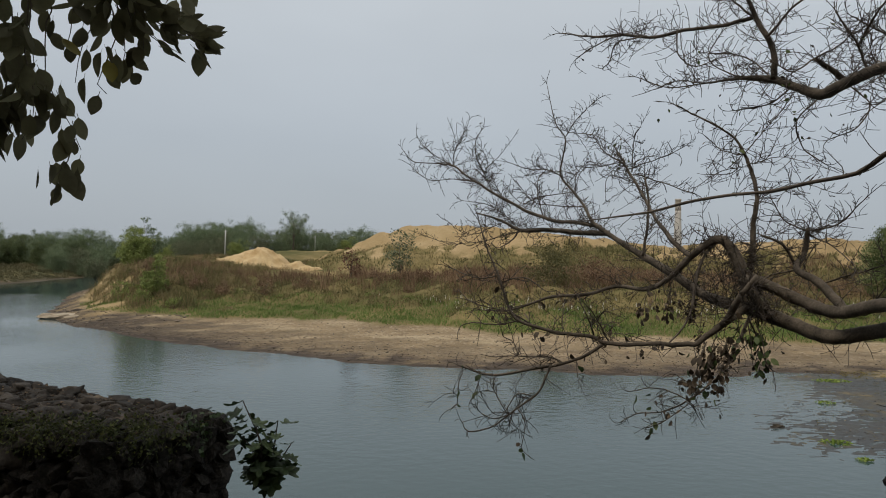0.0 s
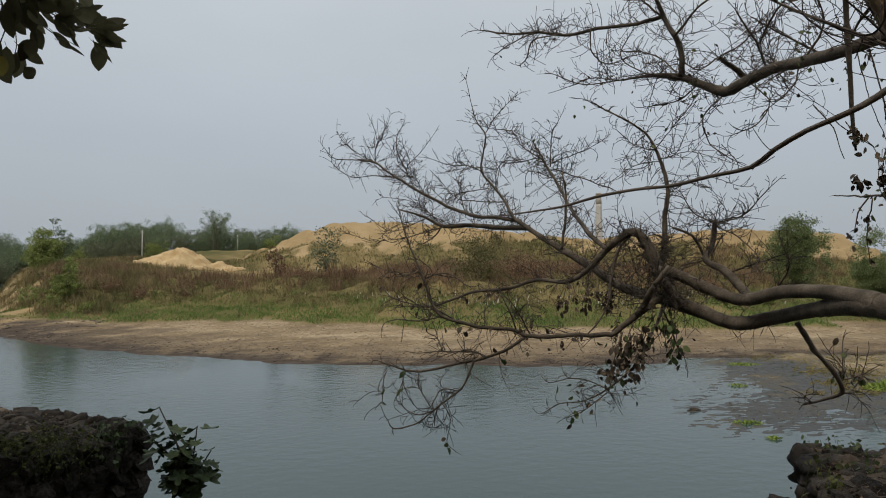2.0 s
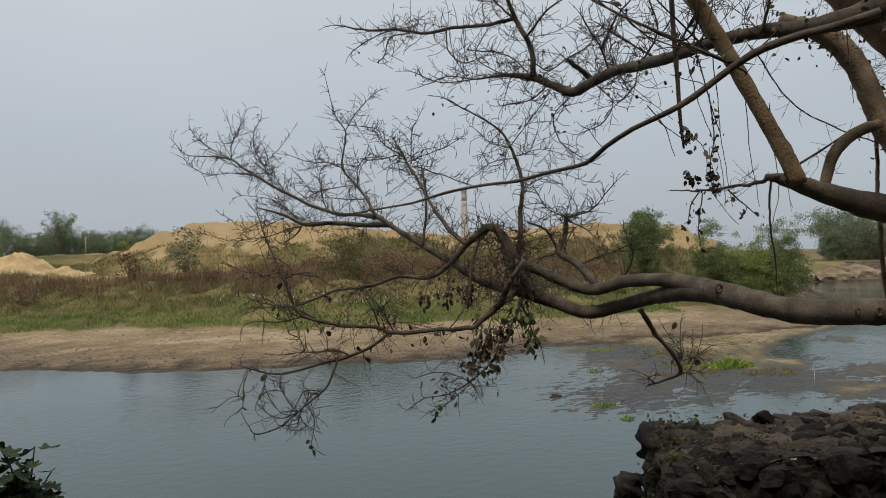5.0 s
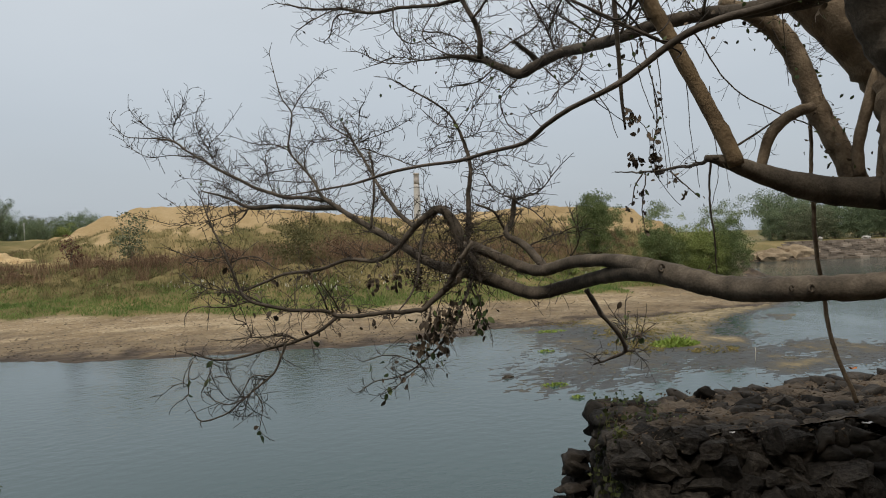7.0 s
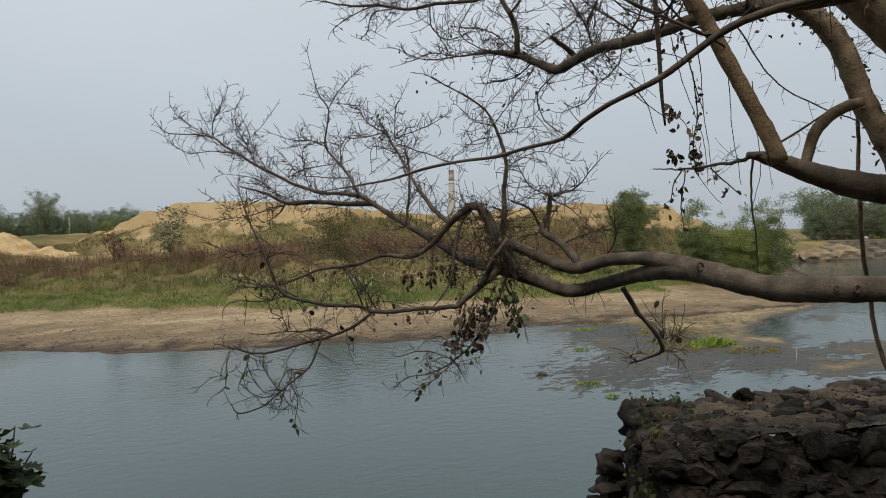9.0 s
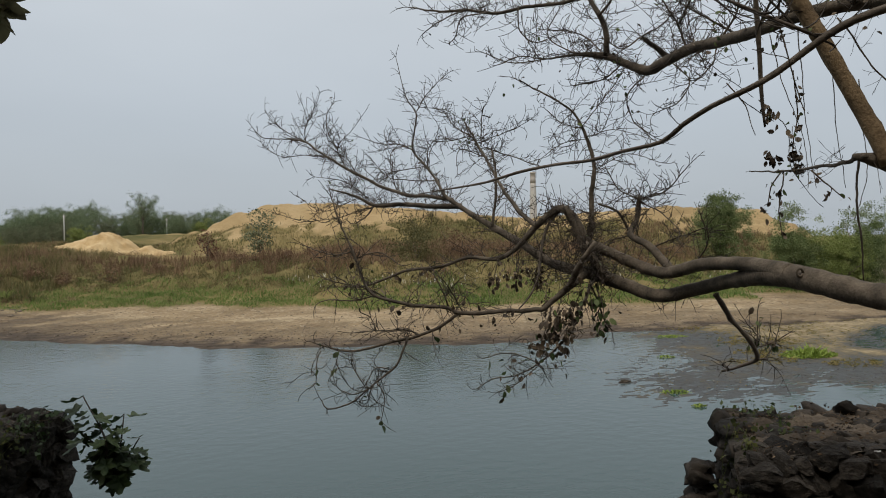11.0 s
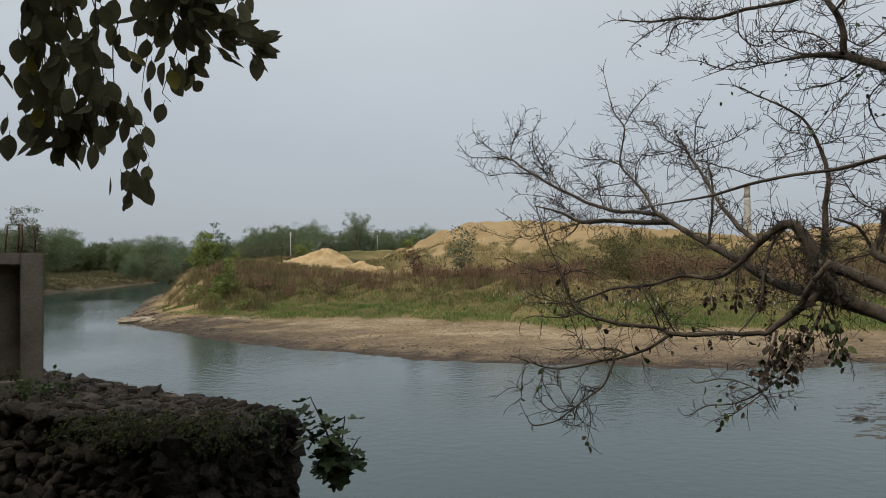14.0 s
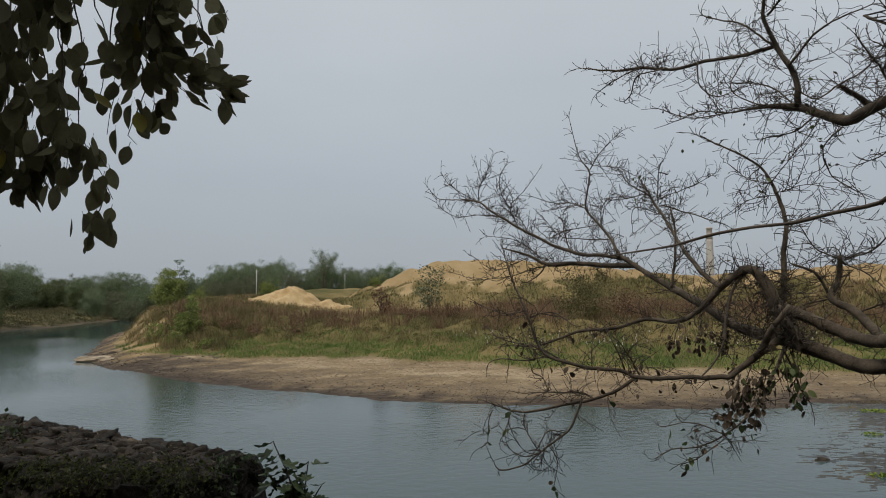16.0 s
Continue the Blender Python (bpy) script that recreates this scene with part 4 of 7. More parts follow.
limb("stem side a", [(2.01, 4.70, 5.71, 0.0058), (2.12, 4.49, 5.72, 0.0045), (2.21, 4.29, 5.66, 0.0032)])
limb("stem side b", [(2.06, 4.71, 5.47, 0.0058), (2.20, 4.48, 5.56, 0.0045), (2.33, 4.25, 5.48, 0.0032)])
limb("stem side c", [(2.02, 4.70, 5.69, 0.0058), (1.90, 4.91, 5.68, 0.0047), (1.81, 5.11, 5.60, 0.0036)])
limb("stem side d", [(1.99, 4.70, 5.77, 0.0063), (1.90, 4.89, 5.84, 0.0050), (1.83, 5.05, 5.97, 0.0036)])
limb("slanting stem", [(1.66, 4.77, 5.09, 0.0215), (1.60, 5.08, 5.26, 0.0199), (1.55, 5.37, 5.47, 0.0165), (1.53, 5.64, 5.68, 0.0157), (1.51, 5.92, 5.85, 0.0148), (1.48, 6.18, 6.05, 0.0103)])
limb("slant a", [(1.52, 5.99, 5.88, 0.0112), (1.35, 6.06, 6.00, 0.0082), (1.28, 6.11, 6.12, 0.0052)])
limb("slant b", [(1.55, 5.99, 5.84, 0.0077), (1.83, 5.80, 5.94, 0.0058), (1.94, 5.65, 6.01, 0.0040)])
limb("slant c", [(1.58, 5.99, 5.82, 0.0089), (1.57, 5.90, 6.06, 0.0065), (1.60, 5.81, 6.18, 0.0041)])
limb("slant d", [(1.60, 5.98, 5.80, 0.0102), (1.83, 5.83, 5.70, 0.0085), (2.00, 5.68, 5.61, 0.0068)])
limb("slant e", [(1.49, 6.00, 5.90, 0.0083), (1.34, 6.13, 5.88, 0.0070), (1.22, 6.26, 5.87, 0.0057), (1.17, 6.39, 5.69, 0.0043)])
limb("slant f", [(1.62, 5.99, 5.72, 0.0077), (1.42, 6.18, 5.80, 0.0060), (1.44, 6.35, 5.63, 0.0043)])
limb("thin rod", [(1.39, 4.96, 5.09, 0.0153), (1.42, 4.98, 5.30, 0.0136), (1.43, 4.99, 5.50, 0.0117), (1.41, 5.01, 5.65, 0.0099)])
limb("left spray", [(1.28, 5.79, 5.34, 0.0218), (1.07, 5.94, 5.38, 0.0202), (0.95, 6.07, 5.39, 0.0198), (0.79, 6.19, 5.45, 0.0189), (0.61, 6.31, 5.55, 0.0179), (0.44, 6.42, 5.66, 0.0165), (0.31, 6.53, 5.75, 0.0150), (0.20, 6.63, 5.83, 0.0135), (0.09, 6.72, 5.93, 0.0128), (-0.10, 6.83, 5.97, 0.0093), (-0.31, 6.92, 6.00, 0.0075), (-0.42, 7.00, 6.13, 0.0048)])
limb("tip a", [(0.09, 6.95, 5.96, 0.0080), (0.09, 6.90, 6.09, 0.0067), (0.17, 6.83, 6.26, 0.0055), (0.22, 6.78, 6.38, 0.0043)])
limb("tip b", [(0.39, 6.76, 5.86, 0.0084), (0.30, 6.67, 5.99, 0.0069), (0.28, 6.58, 6.14, 0.0055), (0.34, 6.49, 6.26, 0.0041)])
limb("tip c", [(0.45, 6.67, 5.70, 0.0076), (0.38, 6.59, 5.87, 0.0064), (0.49, 6.50, 6.00, 0.0052), (0.57, 6.41, 6.10, 0.0040)])
limb("tip d", [(0.27, 6.87, 5.82, 0.0079), (0.08, 6.97, 5.84, 0.0071), (-0.11, 7.06, 5.83, 0.0062), (-0.25, 7.15, 5.90, 0.0054), (-0.34, 7.23, 6.00, 0.0045)])
limb("tip e", [(0.55, 6.67, 5.64, 0.0064), (0.44, 6.81, 5.81, 0.0054), (0.22, 6.96, 5.84, 0.0043)])
limb("tip f", [(0.09, 6.95, 5.96, 0.0067), (-0.10, 7.03, 6.08, 0.0060), (-0.22, 7.11, 6.19, 0.0052), (-0.28, 7.19, 6.28, 0.0045)])
limb("mid a", [(1.05, 6.45, 5.83, 0.0094), (0.94, 6.54, 5.90, 0.0079), (0.75, 6.64, 5.92, 0.0062), (0.62, 6.73, 5.98, 0.0046)])
limb("mid b", [(1.16, 6.40, 5.68, 0.0080), (0.88, 6.54, 5.65, 0.0069), (0.74, 6.66, 5.59, 0.0057), (0.65, 6.76, 5.67, 0.0046)])
limb("mid c", [(0.91, 6.46, 5.42, 0.0080), (0.84, 6.41, 5.69, 0.0068), (0.86, 6.35, 5.82, 0.0055), (1.00, 6.30, 5.85, 0.0043)])
limb("mid d", [(1.09, 6.49, 6.18, 0.0075), (1.18, 6.42, 6.34, 0.0065), (1.27, 6.37, 6.43, 0.0054), (1.33, 6.33, 6.49, 0.0044)])
limb("mid e", [(1.11, 6.48, 6.23, 0.0062), (1.31, 6.32, 6.19, 0.0052), (1.43, 6.19, 6.09, 0.0043)])
limb("mid f", [(1.26, 6.39, 5.55, 0.0100), (1.02, 6.50, 5.56, 0.0082), (0.83, 6.58, 5.60, 0.0064), (0.70, 6.65, 5.76, 0.0045)])
limb("mid g", [(1.18, 6.40, 5.66, 0.0087), (1.16, 6.31, 5.80, 0.0072), (1.21, 6.23, 5.89, 0.0057), (1.34, 6.13, 5.90, 0.0042)])
limb("second spray", [(1.42, 6.07, 5.30, 0.0270), (1.15, 6.12, 5.31, 0.0245), (0.88, 6.21, 5.33, 0.0223), (0.67, 6.28, 5.33, 0.0200), (0.52, 6.39, 5.41, 0.0162), (0.31, 6.50, 5.48, 0.0103)])
limb("second a", [(0.69, 6.48, 5.34, 0.0134), (0.62, 6.49, 5.23, 0.0107), (0.52, 6.50, 5.17, 0.0080)])
limb("second b", [(1.00, 6.45, 5.34, 0.0087), (0.68, 6.58, 5.33, 0.0077), (0.39, 6.71, 5.24, 0.0067), (0.06, 6.81, 5.21, 0.0057), (-0.18, 6.90, 5.28, 0.0046)])
limb("second c", [(0.69, 6.48, 5.34, 0.0074), (0.45, 6.68, 5.56, 0.0060), (0.17, 6.89, 5.63, 0.0046)])
limb("second d", [(0.56, 6.59, 5.41, 0.0068), (0.25, 6.81, 5.30, 0.0058), (0.02, 7.00, 5.44, 0.0047)])
limb("drooping arm", [(2.03, 4.64, 4.79, 0.0278), (1.86, 4.64, 4.68, 0.0245), (1.70, 4.69, 4.53, 0.0199), (1.64, 4.70, 4.52, 0.0168), (1.45, 4.81, 4.50, 0.0154), (1.16, 4.93, 4.49, 0.0150), (1.05, 5.01, 4.53, 0.0142), (0.83, 5.05, 4.54, 0.0132), (0.68, 5.12, 4.57, 0.0121), (0.55, 5.18, 4.61, 0.0112), (0.49, 5.25, 4.72, 0.0104), (0.42, 5.31, 4.93, 0.0092), (0.34, 5.36, 5.11, 0.0073), (0.27, 5.40, 5.33, 0.0047)])
limb("droop a", [(0.55, 5.18, 4.61, 0.0064), (0.42, 5.26, 4.57, 0.0055), (0.24, 5.33, 4.58, 0.0046), (0.16, 5.40, 4.55, 0.0036)])
limb("droop b", [(1.07, 5.01, 4.53, 0.0068), (1.01, 4.98, 4.67, 0.0051), (0.95, 4.94, 4.79, 0.0033)])
limb("droop c", [(0.68, 5.12, 4.57, 0.0064), (0.50, 5.26, 4.67, 0.0055), (0.24, 5.39, 4.73, 0.0046), (0.13, 5.51, 4.81, 0.0037)])
limb("droop d", [(1.17, 4.98, 4.49, 0.0058), (1.08, 4.91, 4.63, 0.0045), (0.99, 4.83, 4.74, 0.0033)])
limb("droop e", [(0.42, 5.31, 4.93, 0.0055), (0.25, 5.46, 4.91, 0.0046), (0.06, 5.62, 4.98, 0.0037)])
limb("droop f", [(0.44, 5.31, 4.88, 0.0060), (0.59, 5.20, 4.92, 0.0047), (0.72, 5.08, 4.84, 0.0034)])
limb("low spray", [(1.14, 4.94, 4.49, 0.0140), (1.03, 5.00, 4.40, 0.0126), (0.87, 5.12, 4.31, 0.0116), (0.72, 5.18, 4.27, 0.0104), (0.53, 5.29, 4.21, 0.0106), (0.34, 5.35, 4.19, 0.0087), (0.11, 5.47, 4.25, 0.0051)])
limb("low a", [(0.87, 5.12, 4.31, 0.0059), (0.80, 5.20, 4.35, 0.0052), (0.57, 5.29, 4.34, 0.0044), (0.42, 5.37, 4.32, 0.0036)])
limb("low b", [(0.57, 5.26, 4.35, 0.0049), (0.54, 5.32, 4.43, 0.0043), (0.47, 5.38, 4.47, 0.0036)])
limb("low c", [(0.17, 5.41, 4.19, 0.0045), (0.14, 5.40, 4.13, 0.0039), (0.13, 5.37, 3.96, 0.0034), (0.07, 5.36, 3.92, 0.0028)])
limb("low d", [(0.30, 5.35, 4.20, 0.0042), (0.28, 5.34, 4.11, 0.0035), (0.22, 5.32, 3.98, 0.0028)])
limb("hanging spray", [(0.79, 5.13, 4.30, 0.0090), (0.76, 5.12, 4.22, 0.0084), (0.70, 5.11, 4.11, 0.0077), (0.55, 5.10, 4.00, 0.0071), (0.47, 5.10, 3.94, 0.0064), (0.35, 5.13, 3.84, 0.0058), (0.21, 5.18, 3.80, 0.0052), (0.17, 5.19, 3.86, 0.0033)])
limb("hang a", [(0.66, 5.11, 4.08, 0.0048), (0.55, 5.12, 4.09, 0.0041), (0.47, 5.10, 3.97, 0.0035)])
limb("hang b", [(0.55, 5.10, 4.00, 0.0040), (0.61, 5.07, 3.89, 0.0033), (0.58, 5.04, 3.74, 0.0027)])
limb("hang c", [(0.50, 5.10, 3.95, 0.0043), (0.39, 5.12, 3.91, 0.0039), (0.30, 5.16, 3.94, 0.0035)])
limb("hang d", [(0.47, 5.10, 3.97, 0.0043), (0.39, 5.16, 4.11, 0.0039), (0.39, 5.20, 4.18, 0.0035)])
limb("middle droop", [(2.44, 5.65, 4.65, 0.0157), (2.35, 5.67, 4.42, 0.0113), (2.26, 5.68, 4.23, 0.0094), (2.13, 5.70, 4.09, 0.0082), (1.99, 5.73, 3.96, 0.0075), (1.81, 5.82, 3.85, 0.0057), (1.62, 5.87, 3.82, 0.0047), (1.48, 5.88, 3.74, 0.0032)])
limb("droop g", [(1.65, 4.70, 4.14, 0.0041), (1.48, 4.82, 4.20, 0.0038), (1.30, 4.91, 4.16, 0.0034)])
limb("droop h", [(1.75, 4.68, 4.23, 0.0039), (1.66, 4.77, 4.25, 0.0036), (1.60, 4.85, 4.29, 0.0034)])
limb("droop i", [(1.63, 4.70, 4.12, 0.0039), (1.50, 4.77, 3.99, 0.0036), (1.40, 4.84, 3.93, 0.0034)])
limb("droop j", [(2.00, 4.64, 4.68, 0.0072), (2.04, 4.58, 4.56, 0.0060), (2.05, 4.52, 4.45, 0.0047), (2.07, 4.47, 4.39, 0.0035)])
limb("grown column", [(1.93, 4.57, 4.96, 0.0328), (1.96, 4.51, 4.88, 0.0300), (2.00, 4.48, 4.80, 0.0325), (2.04, 4.46, 4.71, 0.0300)])
limb("stub arm", [(1.93, 4.38, 4.98, 0.0121), (1.89, 4.39, 4.92, 0.0170), (1.85, 4.44, 4.83, 0.0196), (1.84, 4.55, 4.73, 0.0225), (1.82, 4.63, 4.65, 0.0203)])
limb("leaf cord", [(1.72, 4.63, 4.54, 0.0040), (1.68, 4.63, 4.44, 0.0034), (1.64, 4.63, 4.31, 0.0027), (1.62, 4.63, 4.26, 0.0020)])
limb("leaf cord b", [(1.56, 4.86, 4.82, 0.0036), (1.52, 4.86, 4.74, 0.0029), (1.51, 4.86, 4.70, 0.0021)])
limb("leaf cord c", [(1.43, 4.92, 4.86, 0.0037), (1.40, 4.93, 4.78, 0.0029), (1.39, 4.93, 4.70, 0.0021)])
limb("leaf cord d", [(1.94, 4.61, 4.66, 0.0041), (1.87, 4.63, 4.53, 0.0034), (1.81, 4.63, 4.35, 0.0027), (1.79, 4.62, 4.23, 0.0020)])
limb("leaf cord e", [(1.78, 4.61, 4.59, 0.0040), (1.74, 4.61, 4.48, 0.0030), (1.71, 4.61, 4.34, 0.0020)])
limb("leaf cord f", [(1.97, 4.50, 4.72, 0.0040), (1.99, 4.48, 4.63, 0.0033), (2.01, 4.46, 4.53, 0.0027), (2.02, 4.45, 4.45, 0.0020)])
limb("leaf cord g", [(1.93, 4.51, 4.70, 0.0040), (1.94, 4.49, 4.59, 0.0030), (1.95, 4.47, 4.42, 0.0020)])
limb("hooked stick", [(2.51, 3.93, 4.65, 0.0170), (2.57, 3.945, 4.57, 0.0150), (2.63, 3.96, 4.48, 0.0165), (2.69, 3.965, 4.42, 0.0140), (2.77, 3.97, 4.34, 0.0155), (2.82, 3.99, 4.28, 0.0135), (2.85, 4.02, 4.215, 0.0150), (2.835, 4.08, 4.18, 0.0115), (2.81, 4.15, 4.15, 0.0090), (2.77, 4.29, 4.10, 0.0060)], BARK_DARK, 0.12)
limb("hook c", [(2.86, 4.02, 4.22, 0.0070), (2.92, 4.03, 4.215, 0.0055), (2.95, 4.05, 4.225, 0.0040)], BARK_DARK)
limb("hook d", [(2.79, 4.22, 4.12, 0.0050), (2.76, 4.24, 4.15, 0.0040), (2.75, 4.26, 4.17, 0.0030)], BARK_DARK)
limb("hook a", [(2.89, 4.12, 4.27, 0.0044), (3.00, 4.05, 4.32, 0.0040), (3.03, 4.03, 4.35, 0.0036)])
limb("hook b", [(2.90, 4.11, 4.25, 0.0044), (2.92, 4.12, 4.39, 0.0040), (2.93, 4.13, 4.50, 0.0036)])
limb("broken stub", [(2.36, 4.17, 4.78, 0.0262), (2.35, 4.27, 4.85, 0.0285), (2.31, 4.40, 4.95, 0.0252), (2.26, 4.54, 5.02, 0.0218), (2.34, 4.61, 5.14, 0.0182), (2.35, 4.59, 5.29, 0.0141)])
limb("stub a", [(2.30, 4.63, 5.03, 0.0105), (2.21, 4.64, 5.18, 0.0091), (2.08, 4.67, 5.24, 0.0078)])
limb("stub b", [(2.35, 4.59, 5.27, 0.0053), (2.18, 4.56, 5.34, 0.0042), (2.07, 4.49, 5.45, 0.0033)])
limb("stub c", [(2.35, 4.59, 5.27, 0.0053), (2.46, 4.42, 5.31, 0.0042), (2.53, 4.26, 5.46, 0.0033)])
limb("stub d", [(2.35, 4.60, 5.25, 0.0053), (2.41, 4.41, 5.17, 0.0042), (2.43, 4.22, 5.05, 0.0032)])
limb("stub e", [(2.42, 4.57, 4.93, 0.0063), (2.56, 4.38, 5.01, 0.0048), (2.61, 4.24, 5.05, 0.0033)])
limb("stub f", [(2.30, 4.63, 5.02, 0.0079), (2.13, 4.65, 4.97, 0.0056), (2.05, 4.63, 4.91, 0.0033)])
limb("stub g", [(2.67, 4.43, 4.81, 0.0058), (2.70, 4.31, 4.97, 0.0045), (2.61, 4.24, 5.12, 0.0033)])
limb("top limb", [(2.98, 2.23, 6.17, 0.0818), (2.77, 2.38, 6.03, 0.0609), (2.54, 2.50, 5.97, 0.0388), (2.48, 2.76, 6.02, 0.0333), (2.39, 3.03, 6.04, 0.0309), (2.33, 3.23, 6.03, 0.0307), (2.35, 3.61, 6.08, 0.0318), (2.35, 3.90, 6.12, 0.0321), (2.33, 4.20, 6.11, 0.0339), (2.31, 4.37, 6.10, 0.0333), (2.23, 4.52, 6.18, 0.0275), (2.15, 4.65, 6.26, 0.0248), (2.06, 4.80, 6.31, 0.0185), (1.99, 4.91, 6.33, 0.0103), (1.89, 5.19, 6.37, 0.0057), (1.73, 5.56, 6.43, 0.0045), (1.57, 5.84, 6.58, 0.0035)])
limb("top a", [(1.78, 4.88, 6.29, 0.0038), (1.62, 5.03, 6.33, 0.0038), (1.51, 5.17, 6.31, 0.0037)])
limb("top b", [(2.50, 4.48, 6.23, 0.0206), (2.30, 4.43, 6.34, 0.0121)])
limb("top c", [(2.61, 4.40, 6.27, 0.0094), (2.53, 4.36, 6.41, 0.0080), (2.44, 4.34, 6.51, 0.0066), (2.36, 4.31, 6.60, 0.0053)])
limb("top d", [(2.50, 4.48, 6.22, 0.0054), (2.62, 4.38, 6.06, 0.0046), (2.54, 4.37, 5.91, 0.0038), (2.38, 4.40, 5.83, 0.0031)])
limb("top e", [(2.40, 4.55, 6.13, 0.0054), (2.26, 4.58, 5.97, 0.0046), (2.29, 4.53, 5.79, 0.0038), (2.37, 4.43, 5.68, 0.0031)])
limb("top f", [(2.16, 4.64, 6.24, 0.0054), (2.02, 4.80, 6.45, 0.0045), (1.83, 5.01, 6.54, 0.0037)])
limb("top g", [(2.24, 4.61, 6.20, 0.0054), (2.17, 4.77, 6.13, 0.0045), (2.02, 4.95, 6.12, 0.0036)])
limb("top h", [(2.05, 4.67, 6.27, 0.0054), (1.90, 4.79, 6.34, 0.0048), (1.80, 4.86, 6.46, 0.0042), (1.87, 4.86, 6.62, 0.0036)])
limb("top i", [(2.87, 4.23, 6.32, 0.0080), (2.61, 4.23, 6.45, 0.0056), (2.39, 4.20, 6.53, 0.0033)])
limb("top j", [(2.30, 4.43, 6.34, 0.0058), (2.15, 4.42, 6.24, 0.0045), (2.00, 4.35, 6.29, 0.0033)])
limb("top k", [(2.30, 4.43, 6.34, 0.0053), (2.37, 4.26, 6.38, 0.0042), (2.38, 4.12, 6.44, 0.0033)])
limb("top l", [(2.78, 4.30, 6.29, 0.0054), (2.71, 4.27, 6.12, 0.0043), (2.57, 4.26, 6.00, 0.0033)])
limb("top branch", [(2.14, 4.64, 6.26, 0.0226), (2.13, 4.61, 6.40, 0.0206), (2.09, 4.63, 6.54, 0.0187), (2.04, 4.67, 6.66, 0.0168), (1.94, 4.63, 6.87, 0.0126), (1.94, 4.53, 7.10, 0.0084)])
limb("top left spray", [(2.03, 4.67, 6.68, 0.0134), (1.87, 4.84, 6.68, 0.0128), (1.67, 5.01, 6.71, 0.0122), (1.46, 5.18, 6.71, 0.0115), (1.34, 5.40, 6.79, 0.0101), (1.15, 5.54, 6.81, 0.0084), (0.92, 5.66, 6.87, 0.0048)])
limb("spray a", [(1.46, 5.18, 6.71, 0.0052), (1.27, 5.30, 6.69, 0.0048), (1.25, 5.41, 6.59, 0.0043), (1.22, 5.49, 6.56, 0.0039)])
limb("spray b", [(1.32, 5.30, 6.76, 0.0053), (1.17, 5.45, 6.73, 0.0046), (1.02, 5.61, 6.65, 0.0039)])
limb("spray c", [(1.63, 5.02, 6.70, 0.0051), (1.65, 5.04, 6.53, 0.0043), (1.76, 4.99, 6.44, 0.0035), (1.88, 4.90, 6.47, 0.0028)])
limb("bent branch", [(1.33, 1.12, 5.47, 0.0100), (1.26, 1.17, 5.45, 0.0093), (1.21, 1.20, 5.44, 0.0088), (1.15, 1.23, 5.42, 0.0087), (1.10, 1.26, 5.39, 0.0081), (1.03, 1.31, 5.33, 0.0071), (0.98, 1.33, 5.30, 0.0066), (0.95, 1.42, 5.28, 0.0058), (0.92, 1.49, 5.25, 0.0055), (0.90, 1.55, 5.22, 0.0053), (0.85, 1.65, 5.21, 0.0051), (0.81, 1.76, 5.20, 0.0050), (0.75, 1.87, 5.20, 0.0046), (0.68, 1.98, 5.19, 0.0046), (0.61, 2.09, 5.17, 0.0040), (0.53, 2.19, 5.16, 0.0031), (0.44, 2.29, 5.15, 0.0016)], BARK_DARK)
limb("cross branch", [(0.85, 1.49, 5.61, 0.0026), (0.92, 1.39, 5.52, 0.0031), (0.95, 1.32, 5.47, 0.0036), (1.02, 1.29, 5.43, 0.0041), (1.08, 1.27, 5.40, 0.0048)], BARK_DARK)
limb("olive stem", [(1.965, 2.921, 6.613, 0.0370), (2.184, 2.915, 6.278, 0.0378), (2.282, 2.894, 6.092, 0.0380), (2.355, 2.864, 5.945, 0.0367), (2.410, 2.834, 5.816, 0.0353), (2.464, 2.800, 5.682, 0.0351), (2.518, 2.759, 5.536, 0.0363), (2.562, 2.716, 5.402, 0.0387), (2.588, 2.693, 5.299, 0.0399)], BARK_OLIVE)
limb("right arm", [(2.464, 2.757, 5.342, 0.0134), (2.520, 2.750, 5.334, 0.0242), (2.606, 2.742, 5.315, 0.0379), (2.754, 2.718, 5.264, 0.0491), (2.918, 2.672, 5.211, 0.0630), (3.045, 2.625, 5.179, 0.0685), (3.170, 2.574, 5.161, 0.0739), (3.317, 2.454, 5.149, 0.0887), (3.421, 2.364, 5.163, 0.1589)])
limb("hoop stem", [(2.756, 2.716, 5.275, 0.0245), (2.766, 2.709, 5.361, 0.0245), (2.783, 2.696, 5.430, 0.0272), (2.820, 2.679, 5.488, 0.0285), (2.872, 2.660, 5.533, 0.0285), (2.946, 2.648, 5.565, 0.0272), (3.014, 2.645, 5.581, 0.0247)], BARK_PALE_LIT)
limb("leaning stem", [(2.682, 2.874, 6.133, 0.0253), (2.805, 2.848, 6.090, 0.0396), (2.902, 2.816, 6.040, 0.0481), (2.988, 2.788, 5.957, 0.0539), (3.047, 2.763, 5.847, 0.0538), (3.096, 2.747, 5.718, 0.0539), (3.139, 2.731, 5.590, 0.0568), (3.187, 2.700, 5.473, 0.0538), (3.236, 2.664, 5.342, 0.0564), (3.279, 2.627, 5.198, 0.0617)], BARK_PALE_LIT)
limb("second stem", [(3.243, 2.590, 5.236, 0.0304), (3.234, 2.585, 5.368, 0.0276), (3.246, 2.564, 5.495, 0.0275), (3.271, 2.539, 5.614, 0.0301), (3.293, 2.509, 5.744, 0.0353)], BARK_PALE_LIT)
